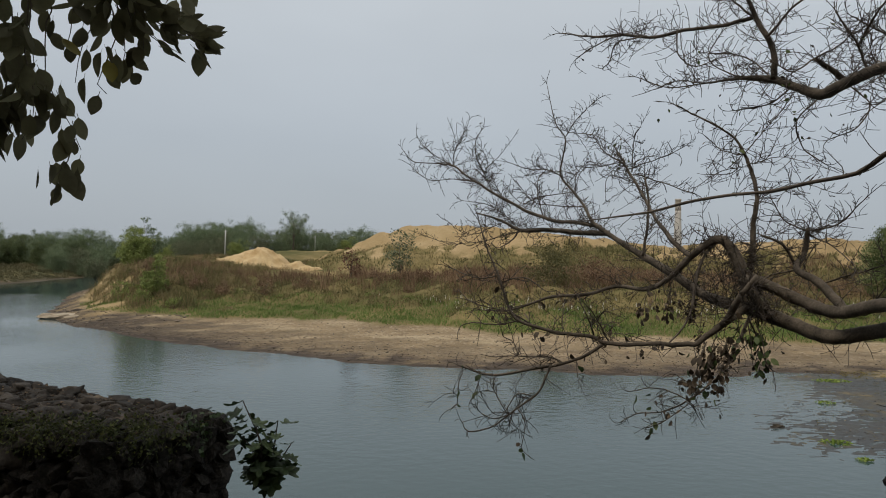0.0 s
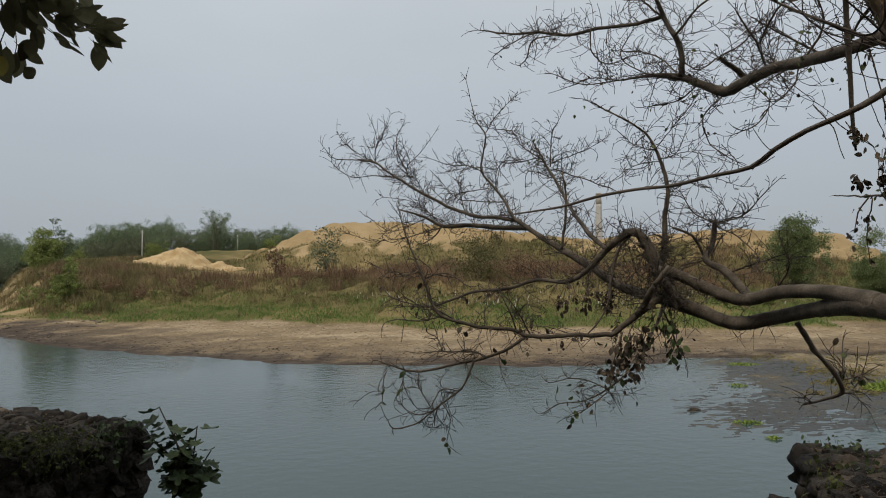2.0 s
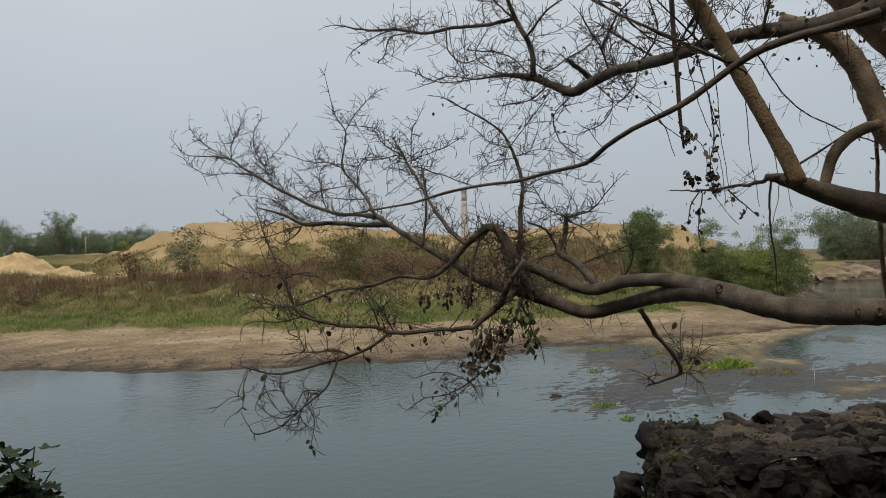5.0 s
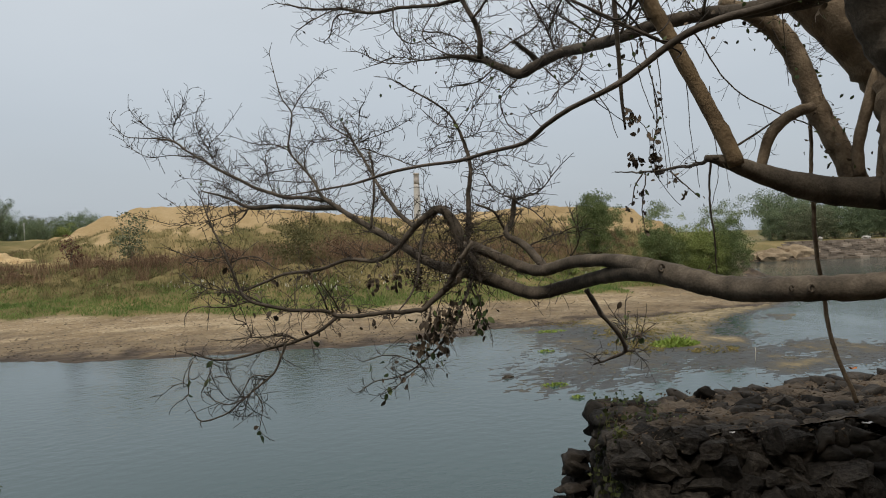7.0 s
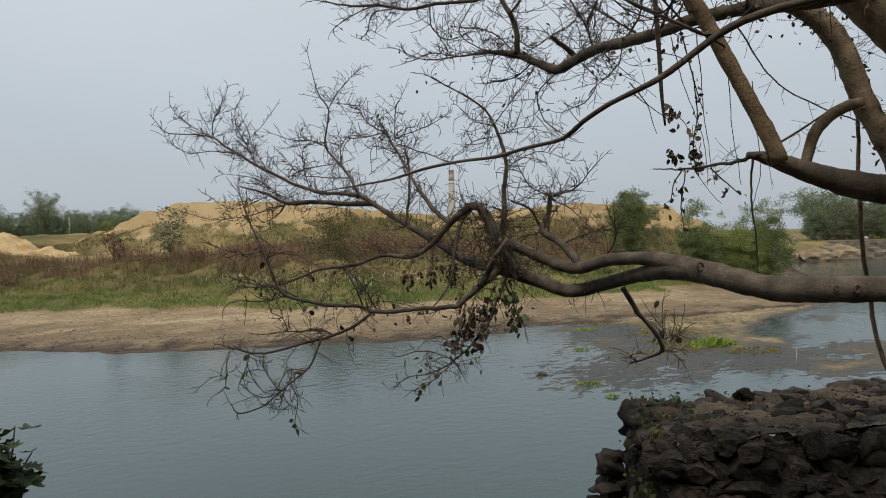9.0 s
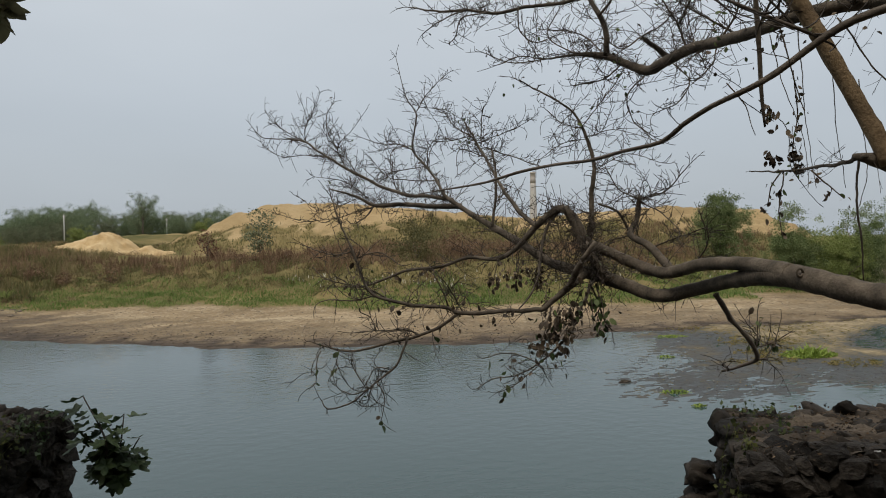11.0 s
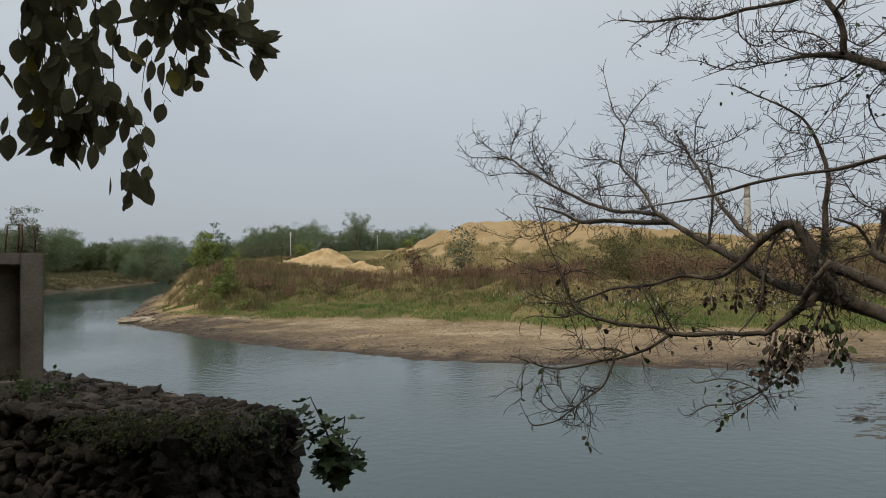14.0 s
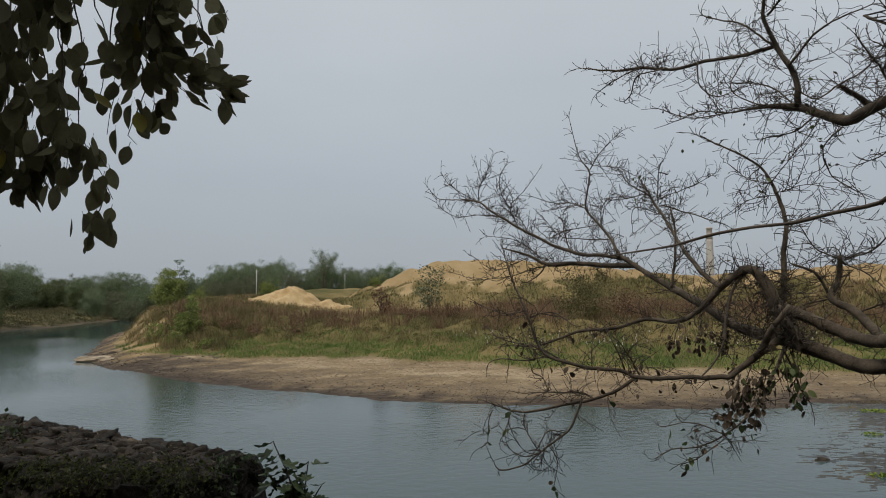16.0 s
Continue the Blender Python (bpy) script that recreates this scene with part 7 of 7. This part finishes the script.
# ---------------------------------------------------------------- sand heap, posts, kiln chimney, terraces
def sand_heap():
    rng = np.random.default_rng(3)
    x, y = np.meshgrid(np.linspace(-32, -14, 91), np.linspace(86, 97, 56))
    h = np.zeros_like(x)
    for cx, cy, z, s in ((-23.4, 92, 2.7, 0.62), (-25.0, 91.6, 2.0, 0.50), (-22.0, 92.3, 2.1, 0.6), (-26.8, 91.9, 0.9, 0.36), (-19.0, 92.5, 1.15, 0.50),
                         (-17.2, 92.2, 0.8, 0.45), (-20.6, 91.0, 0.8, 0.45)):
        r = np.hypot(x - cx, (y - cy) * 1.1) + 0.35 * wobble(x, y, 2.2, int(cx * -10))
        h = np.maximum(h, z - np.sqrt(r * r + 0.12) * s + 0.10 * wobble(x, y, 1.1, 8))
    g = terrain(x.ravel(), y.ravel())[0].reshape(x.shape)
    z = np.where(h > 0.06, h, -0.5) + g
    a, b = x.shape
    i, j = np.meshgrid(np.arange(a - 1), np.arange(b - 1), indexing="ij")
    k = (i * b + j).ravel()
    ob = new("sand_heap", mesh_np("sand_heap", np.stack([x.ravel(), y.ravel(), z.ravel()], 1), np.stack([k, k + 1, k + b + 1, k + b], 1), SAND, True))
    return tagged(ob, "low heap of tipped pale yellow sand", "sand heap")


sand_heap()


def utility_post(x, y, tall, label):
    g = height(x, y)
    t = thing("post", (x, y, g), label, "post", "posts beyond the bank")
    v, f = tube([(0, 0, -0.3, 0.12), (0, 0, tall * 0.5, 0.10), (0, 0, tall, 0.08)], 10)
    part("shaft", mesh_np("shaft", v, f, STEEL, True), STEEL, t)
    bm = bmesh.new()
    box(bm, (0.9, 0.08, 0.08), Matrix.Translation((0, 0, tall - 0.35)))
    part("crossarm", bm, STEEL, t)


utility_post(-49.7, 162.5, 6.4, "tall pale concrete utility post")
utility_post(-33.6, 187.0, 6.0, "pale concrete utility post before the wood")


def kiln_chimney(x, y):
    g = height(x, y)
    t = thing("chimney", (x, y, g), "tall cream brick kiln chimney paled for haze", "chimney")
    zs = np.linspace(-0.5, 27.5, 24)
    v, f = tube([(0, 0, z, 2.25 - 0.032 * z) for z in zs], 24)
    part("shaft", mesh_np("shaft", v, f, KILN, True), KILN, t)
    v, f = tube([(0, 0, 27.5, 1.40), (0, 0, 30, 1.32), (0, 0, 32.2, 1.25), (0, 0, 32.3, 1.5), (0, 0, 33.0, 1.5)], 24)
    part("top", mesh_np("top", v, f, KILN_TOP, True), KILN_TOP, t, "rimmed brick top paled for haze")


kiln_chimney(109.3, 332.4)


def terraces():
    t = thing("terraced_bank", (98, 86, 0), "broad worn stone steps along the far bank", "steps")
    a, b = Vector((84, 87.5, 0)), Vector((150, 69.4, 0))
    al = (b - a).normalized()
    turn = math.degrees(math.atan2(al.y, al.x))
    inward = Vector((-al.y, al.x, 0))
    for k in range(8):
        first = 1.3 * k
        L = (b - a).length - first
        bm = bmesh.new()
        box(bm, (L, 0.9, 0.42), Matrix.Translation(a + al * (first + L / 2) + inward * (0.65 + 0.95 * k) + Vector((0, 0, 0.1 + 0.35 * k)) - Vector(t.location)) @ pose(0, 0, 0, 0, 0, turn))
        part("core", bm, TERRACE, t)
        u = first
        while u < first + L - 1:
            w = frng.uniform(0.9, 1.9)
            if frng.random() < 0.88:
                bm = bmesh.new()
                vs = box(bm, (w * 0.96, 0.95 + 0.06 * frng.normal(), 0.33 + 0.03 * frng.normal()),
                         Matrix.Translation(a + al * (u + w / 2) + inward * (0.48 + 0.95 * k + 0.05 * frng.normal()) + Vector((0, 0, 0.2 + 0.35 * k)) - Vector(t.location)) @ pose(0, 0, 0, 0, 0, turn + frng.normal()))
                for v in vs:
                    v.co += Vector(frng.normal(size=3)) * 0.03
                part("step", bm, TERRACE, t)
            u += w


terraces()


# ---------------------------------------------------------------- grasses and weeds
def scatter(n, x0, x1, y0, y1, rule, rng):
    x, y = rng.uniform(x0, x1, n), rng.uniform(y0, y1, n)
    h, g, s, w = terrain(x, y)
    d = side_distance(x, y, FAR_BANK)
    keep = rule(x, y, h, g, s, d)
    return np.stack([x, y, h - 0.03], 1)[keep]


def stuff(name, heap, mat, label, category):
    return tagged(new(name, heap.mesh(name, mat)), label, category, kind="stuff")


def clumps(at, wide, leaf, per, rng, tall=0.75):
    """Low rounded heaps of small leaves and stalks."""
    n = len(at)
    r = wide * rng.uniform(0.45, 1.3, n)
    d = rng.normal(size=(n, per, 3))
    d /= np.linalg.norm(d, axis=2)[..., None]
    d[..., 2] = np.abs(d[..., 2]) * tall
    c = at[:, None] + d * (r[:, None] * rng.uniform(0.35, 1.0, (n, per)))[..., None]
    return leaf_cards(c.reshape(-1, 3), rng.uniform(0.5, 1.3, n * per) * leaf, rng, 0.5)


vr = np.random.default_rng(11)
green, dry, weeds, plumes, olive, straw = Heap(), Heap(), Heap(), Heap(), Heap(), Heap()
# short green sward at the slope's foot
p = scatter(190000, -34, 62, 38, 66, lambda x, y, h, g, s, d: (g > 0.5) & (h < 1.9 + 0.6 * wobble(x, y, 5, 51)) & (h > 0.6 + 0.12 * wobble(x, y, 4, 52)) & (s < 0.4), vr)
green.add(*blades(p, vr.uniform(0.10, 0.30, len(p)) * (1 + 0.5 * wobble(p[:, 0], p[:, 1], 3, 58)), vr.uniform(0.025, 0.05, len(p)), vr.uniform(0.2, 0.9, len(p)), vr))
# olive scrub and drying grass on the slope
p = scatter(9000, -34, 62, 42, 72, lambda x, y, h, g, s, d: (g > 0.5) & (h > 1.5 + 0.5 * wobble(x, y, 5, 51)) & (h < 4.3) & (s < 0.5) & (wobble(x, y, 3.2, 59) > -0.5), vr)
olive.add(*clumps(p, 0.52, 0.11, 34, vr))
p = scatter(110000, -40, 66, 44, 84, lambda x, y, h, g, s, d: (g > 0.5) & (h > 1.5 + 0.6 * wobble(x, y, 5, 51)) & (s < 0.6) & ((h < 3.3) | (x < -26) | (x > 9)) & (wobble(x, y, 2.2, 63) > -0.2) & (vr.random(len(x)) < np.clip(1.4 - (y - 50) / 40, 0.2, 1)), vr)
dry.add(*blades(p, vr.uniform(0.25, 0.75, len(p)) * (1 + 0.55 * wobble(p[:, 0], p[:, 1], 3.5, 61)), vr.uniform(0.02, 0.05, len(p)), vr.uniform(0.2, 1.0, len(p)), vr))
q = scatter(60000, 14, 62, 72, 106, lambda x, y, h, g, s, d: (s < 0.55) & (h > 4.2) & (vr.random(len(x)) < 0.8), vr)
dry.add(*blades(q, vr.uniform(0.2, 0.7, len(q)), vr.uniform(0.05, 0.10, len(q)), vr.uniform(0.1, 0.8, len(q)), vr))
q = scatter(40000, -36, 16, 76, 112, lambda x, y, h, g, s, d: (s < 0.3) & (h > 4.2) & (vr.random(len(x)) < 0.8), vr)
dry.add(*blades(q, vr.uniform(0.15, 0.5, len(q)), vr.uniform(0.05, 0.10, len(q)), vr.uniform(0.1, 0.8, len(q)), vr))
q = scatter(1500, 2, 62, 76, 108, lambda x, y, h, g, s, d: (h > 4.8) & (s < 0.5) & (wobble(x, y, 6, 72) > 0.0), vr)
olive.add(*clumps(q, 0.65, 0.16, 30, vr))
# red-brown dead weeds along the crest
p = scatter(4200, -34, 58, 50, 80, lambda x, y, h, g, s, d: (h > 2.7 + 0.5 * wobble(x, y, 6, 54)) & (s < 0.5) & (y < 77 + 3 * wobble(x, y, 9, 53)) & (wobble(x, y, 7, 55) + 0.5 * wobble(x, y, 2.5, 56) > -0.38 + 0.5 * (x > 9)), vr)
weeds.add(*clumps(p, 0.50, 0.11, 30, vr, 1.1))
p = scatter(120000, -36, 58, 52, 84, lambda x, y, h, g, s, d: (h > 2.7 + 0.6 * wobble(x, y, 6, 54)) & (s < 0.5) & (y < 78 + 3 * wobble(x, y, 9, 53)) & (wobble(x, y, 7, 55) + 0.5 * wobble(x, y, 2.5, 56) > -0.28 + 0.5 * (x > 9)), vr)
weeds.add(*blades(p, vr.uniform(0.3, 1.15, len(p)) * (1 + 0.6 * wobble(p[:, 0], p[:, 1], 4, 65)), vr.uniform(0.02, 0.05, len(p)), vr.uniform(0.1, 0.6, len(p)), vr))
q = scatter(26000, 10, 62, 66, 90, lambda x, y, h, g, s, d: (h > 3.4) & (s < 0.6) & (wobble(x, y, 8, 57) > 0.1), vr)
weeds.add(*blades(q, vr.uniform(0.3, 1.0, len(q)), vr.uniform(0.03, 0.07, len(q)), vr.uniform(0.1, 0.6, len(q)), vr))
# straw-coloured scrub on the crumbling upstream end
p = scatter(6800, -50, -17, 48, 100, lambda x, y, h, g, s, d: (d > 1.5) & (h > 0.8) & (s < 0.45) & (wobble(x, y, 3.5, 73) > np.interp(x, [-24, -17], [-0.35, 0.7])), vr)
straw.add(*clumps(p, 0.55, 0.12, 34, vr, 0.9))
p = scatter(3400, -50, -20, 52, 98, lambda x, y, h, g, s, d: (d > 3) & (h > 2.0) & (s < 0.45) & (wobble(x, y, 4.5, 74) > 0.0), vr)
olive.add(*clumps(p, 0.65, 0.12, 34, vr, 0.9))
weeds.add(*clumps(p[::3] + (0.8, -0.5, 0.1), 0.5, 0.11, 30, vr, 1.0))
# pale plumes over the green
p = scatter(1500, -12, 46, 42, 62, lambda x, y, h, g, s, d: (g > 0.5) & (h > 1.2) & (h < 2.1) & (vr.random(len(x)) < np.interp(x, [-12, -3, 2, 10, 30, 46], [0.03, 0.15, 0.9, 0.8, 0.7, 0.2])), vr)
p[:, 2] += vr.uniform(0.3, 0.7, len(p))
plumes.add(*blades(p, vr.uniform(0.15, 0.36, len(p)), vr.uniform(0.04, 0.08, len(p)), vr.uniform(0.1, 0.5, len(p)), vr))
stuff("green_grass", green, GRASS_GREEN, "fresh green grass at the foot of the bank", "grass")
stuff("dry_grass", dry, GRASS_DRY, "tall drying yellow-green grass on the bank", "grass")
stuff("scrub", olive, SCRUB, "low olive scrub over the bank's slope", "scrub")
stuff("straw_scrub", straw, SCRUB_BROWN, "straw-brown dead scrub on the crumbling bank end", "scrub")
stuff("weeds", weeds, WEED_RED, "red-brown dead weeds along the bank's crest", "weeds")
stuff("grass_plumes", plumes, PLUME, "pale feathery grass plumes", "grass")

# water weed and floating scraps
wh = Heap()
for cx, cy, r, n in ((20.5, 26.1, 0.8, 800), (18.1, 33.1, 0.6, 220), (11.7, 21.1, 0.35, 110), (11.4, 19.2, 0.16, 60), (14.8, 27.5, 0.3, 60)):
    a, rr = vr.uniform(0, 6.28, n), np.sqrt(vr.uniform(0, 1, n)) * r
    pos = np.stack([cx + np.cos(a) * rr * 1.5, cy + np.sin(a) * rr, np.full(n, 0.02)], 1)
    wh.add(*blades(pos, vr.uniform(0.14, 0.46, n) * (1 if r > 0.7 else 0.22) * (1.25 - rr / r), vr.uniform(0.05, 0.11, n), vr.uniform(0.3, 1.4, n), vr))
mw = Heap()
for cx, cy, r, n in ((19.6, 27.3, 1.1, 80), (21.0, 30.6, 1.3, 70), (20.9, 24.0, 0.8, 40), (18.0, 25.5, 0.9, 40)):
    a, rr = vr.uniform(0, 6.28, n), np.sqrt(vr.uniform(0, 1, n)) * r
    mw.add(*clumps(np.stack([cx + np.cos(a) * rr * 1.6, cy + np.sin(a) * rr, np.full(n, 0.03)], 1), 0.16, 0.07, 22, vr, 0.5))
for cx, cy, rx, ry, n in ((25.0, 33.5, 4.5, 3.2, 420), (22.0, 29.5, 2.4, 1.6, 160), (29.0, 36.5, 4.0, 1.6, 200), (20.5, 35.5, 2.0, 2.0, 90)):
    at = np.stack([cx + vr.normal(size=n) * rx * 0.5, cy + vr.normal(size=n) * ry * 0.5, np.full(n, 0.05)], 1)
    mw.add(*clumps(at, 0.13, 0.045, 16, vr, 0.35))
stuff("mud_weed", mw, MUD_WEED, "low yellow-olive weed creeping over the mud", "weed")
stuff("water_weed", wh, material("bright_weed", [(0.13, 0.19, 0.03), (0.22, 0.30, 0.05), (0.30, 0.36, 0.08)], 2, 0.6, 0, 9, per="island", through_light=0.25),
      "bright yellow-green water weed on the mud", "weed")


# pebbles and litter along the water's edge
def shore_litter(n, x0, x1, y0, y1, low, high, size, mat, label, seed):
    rng = np.random.default_rng(seed)
    x, y = rng.uniform(x0, x1, n), rng.uniform(y0, y1, n)
    h = terrain(x, y)[0]
    keep = (h > low) & (h < high)
    x, y, h = x[keep], y[keep], h[keep]
    k = len(x)
    s = size * rng.uniform(0.4, 1.4, k)
    octa = np.array([(1, 0, 0), (0, 1, 0), (-1, 0, 0), (0, -1, 0), (0, 0, 0.7), (0, 0, -0.7)], float)
    v = octa[None] * rng.uniform(0.7, 1.3, (k, 6, 1)) * s[:, None, None]
    v[..., 0] *= rng.uniform(0.8, 2.2, (k, 1))
    v = v + np.stack([x, y, h + s * 0.2], 1)[:, None]
    tri = np.array([(0, 1, 4), (1, 2, 4), (2, 3, 4), (3, 0, 4), (1, 0, 5), (2, 1, 5), (3, 2, 5), (0, 3, 5)])
    f = (np.arange(k)[:, None, None] * 6 + tri[None]).reshape(-1, 3)
    return tagged(new("shore_pebbles", mesh_np("shore_pebbles", v.reshape(-1, 3), f, mat)), label, "pebbles", kind="stuff")


shore_litter(9000, -32, 24, 32, 60, 0.02, 0.20, 0.028, EARTH, "dark wet pebbles along the water's edge", 5)
shore_litter(5000, -32, 45, 32, 60, 0.15, 0.66, 0.032, TERRACE, "dry clods and litter strewn over the sand", 6)
shore_litter(9000, -32, 24, 32, 60, 0.03, 0.30, 0.030, TERRACE, "pale and brown pebbles along the water's edge", 8)
shore_litter(2600, -50, -19, 44, 100, 0.02, 0.75, 0.085, TERRACE, "broken rocks and clods on the spit", 12)
GROUND_SOIL = material("bank_soil", [(0.13, 0.095, 0.06), (0.22, 0.165, 0.105), (0.33, 0.26, 0.17)], 0.5, 1.0, 0.8, 3, dist=0.15)


def mud_clods(n, mat, size, label, seed):
    """Clods and weed scraps strewn over the mud flat."""
    rng = np.random.default_rng(seed)
    x, y = rng.uniform(11, 40, n), rng.uniform(17, 39, n)
    keep = (side_distance(x, y, MUD) > 0.2) & (wobble(x, y, 3, seed) > -0.15)
    x, y = x[keep], y[keep]
    k = len(x)
    s = size * rng.uniform(0.3, 1.4, k)
    octa = np.array([(1, 0, 0), (0, 1, 0), (-1, 0, 0), (0, -1, 0), (0, 0, 0.3), (0, 0, -0.3)], float)
    v = octa[None] * rng.uniform(0.6, 1.4, (k, 6, 1)) * s[:, None, None]
    v = v + np.stack([x, y, np.full(k, 0.03)], 1)[:, None]
    tri = np.array([(0, 1, 4), (1, 2, 4), (2, 3, 4), (3, 0, 4), (1, 0, 5), (2, 1, 5), (3, 2, 5), (0, 3, 5)])
    f = (np.arange(k)[:, None, None] * 6 + tri[None]).reshape(-1, 3)
    return tagged(new("mud_clods", mesh_np("mud_clods", v.reshape(-1, 3), f, mat)), label, "clods", kind="stuff")


mud_clods(9000, EARTH, 0.026, "dark wet clods over the mud", 7)
mud_clods(5000, GROUND_SOIL, 0.026, "dry tan clods over the mud", 9)
mud_clods(6000, GRASS_DRY, 0.03, "olive scraps of weed on the mud", 10)

q = Heap()
p = scatter(26000, -44, -20, 55, 84, lambda x, y, h, g, s, d: (d > 2.5) & (h > 0.9) & (s < 0.4) & (wobble(x, y, 4, 71) > -0.1), vr)
q.add(*blades(p, vr.uniform(0.35, 1.2, len(p)), vr.uniform(0.035, 0.07, len(p)), vr.uniform(0.1, 0.7, len(p)), vr))
stuff("rank_grass", q, GRASS_DRY, "rank drying grass on the crumbling bank end", "grass")
q = Heap()
p = scatter(5200, -125, -70, 96, 210, lambda x, y, h, g, s, d: (d < 0) & (h > 0.10) & (wobble(x, y, 9, 81) > -0.35), vr)
q.add(*clumps(p, 1.0, 0.26, 34, vr, 0.8))
stuff("rushes", q, RUSH, "low olive rushes and thicket on the bank upstream", "rushes")


def lump(name, at, size, mat, label, category, seed):
    rng = np.random.default_rng(seed)
    bm = bmesh.new()
    bmesh.ops.create_icosphere(bm, subdivisions=3, radius=1.0)
    for v in bm.verts:
        v.co *= 1 + 0.34 * noise.noise(v.co * 1.6 + Vector((seed, 0, 0))) + 0.22 * noise.noise(v.co * 4.0 + Vector((0, seed, 0))) + 0.03 * rng.normal()
        v.co = Vector((v.co.x * size[0], v.co.y * size[1], v.co.z * size[2]))
    me = bpy.data.meshes.new(name)
    bm.to_mesh(me)
    bm.free()
    me.materials.append(mat)
    ob = new(name, me)
    ob.location = at
    return tagged(ob, label, category)


ROCK = material("river_worn_rock", [(0.16, 0.125, 0.085), (0.29, 0.235, 0.165), (0.44, 0.375, 0.28)], 1.2, 0.95, 0.7, 9, dist=0.04)
lump("driftwood", (10.9, 23.1, 0.01), (0.22, 0.10, 0.08), EARTH, "dark scrap of driftwood floating on the river", "driftwood", 4)
for k, (x, y, sx, sy, sz) in enumerate(((-30.6, 57.4, 1.9, 1.1, 0.26), (-28.6, 56.6, 1.5, 0.9, 0.20), (-30.4, 59.8, 0.9, 0.6, 0.36), (-27.8, 58.4, 1.2, 0.8, 0.24), (-29.0, 59.4, 0.7, 0.4, 0.34))):
    lump("flat_rock", (x - 0.6, y + 1.0, 0.08), (sx, sy, sz * 1.3), ROCK if k in (0, 1, 3) else EARTH, "flat pale rock at the tip of the spit", "rock", 20 + k)
lump("pale_boulder", (104.0, 93.4, height(104.0, 93.4) + 0.3), (0.4, 0.35, 0.35), PALE, "pale boulder above the terraced bank", "rock", 31)
lump("pale_boulder", (110.0, 89.5, height(110.0, 89.5) + 0.3), (0.9, 0.5, 0.35), PALE, "long pale boulder above the terraced bank", "rock", 32)
for k, (x, y, sx, sz) in enumerate(((82.5, 90.0, 4.5, 1.9), (88.0, 88.2, 4.0, 1.6), (92.5, 88.0, 3.4, 2.0))):
    lump("earth_mound", (x, y, height(x, y) * 0.4), (sx, 2.4, sz), GROUND_SOIL, "worn brown earth mound at the steps' end", "mound", 41 + k)
v, f = tube([(0, 0, -0.1, 0.012), (0.01, 0, 0.3, 0.011), (0.03, 0, 0.62, 0.007)], 6)
ob = new("reed", mesh_np("reed", v, f, PLUME, True))
ob.location = (20.07, 20.97, 0.0)
tagged(ob, "single dry pale reed standing in the mud", "reed")


def scrap(at, size, mat, label, seed):
    """A crumpled piece of plastic."""
    rng = np.random.default_rng(seed)
    bm = bmesh.new()
    bmesh.ops.create_grid(bm, x_segments=5, y_segments=4, size=1.0)
    for v in bm.verts:
        v.co = Vector((v.co.x * size[0], v.co.y * size[1], abs(v.co.x) * size[2] * 0.6)) + Vector(rng.normal(size=3)) * min(size) * 0.5
    me = bpy.data.meshes.new("plastic_scrap")
    bm.to_mesh(me)
    bm.free()
    me.materials.append(mat)
    ob = new("plastic_scrap", me)
    ob.location = at
    return tagged(ob, label, "litter")


ORANGE = material("orange_plastic", [(0.45, 0.12, 0.02), (0.58, 0.17, 0.03), (0.66, 0.22, 0.05)], 8, 0.5, 0.2, 40, dist=0.004)
WHITE = material("dirty_white_plastic", [(0.40, 0.38, 0.36), (0.52, 0.50, 0.48), (0.62, 0.60, 0.58)], 8, 0.5, 0.2, 40, dist=0.004)
scrap((4.19, 3.45, 4.07), (0.018, 0.012, 0.012), ORANGE, "crumpled orange plastic scrap on the rubble wall", 1)
scrap((3.60, 2.87, 3.92), (0.030, 0.010, 0.006), WHITE, "flat white plastic scrap on the rubble wall", 2)
scrap((3.09, 3.33, 3.82), (0.016, 0.008, 0.005), WHITE, "small white plastic scrap among the stones", 3)
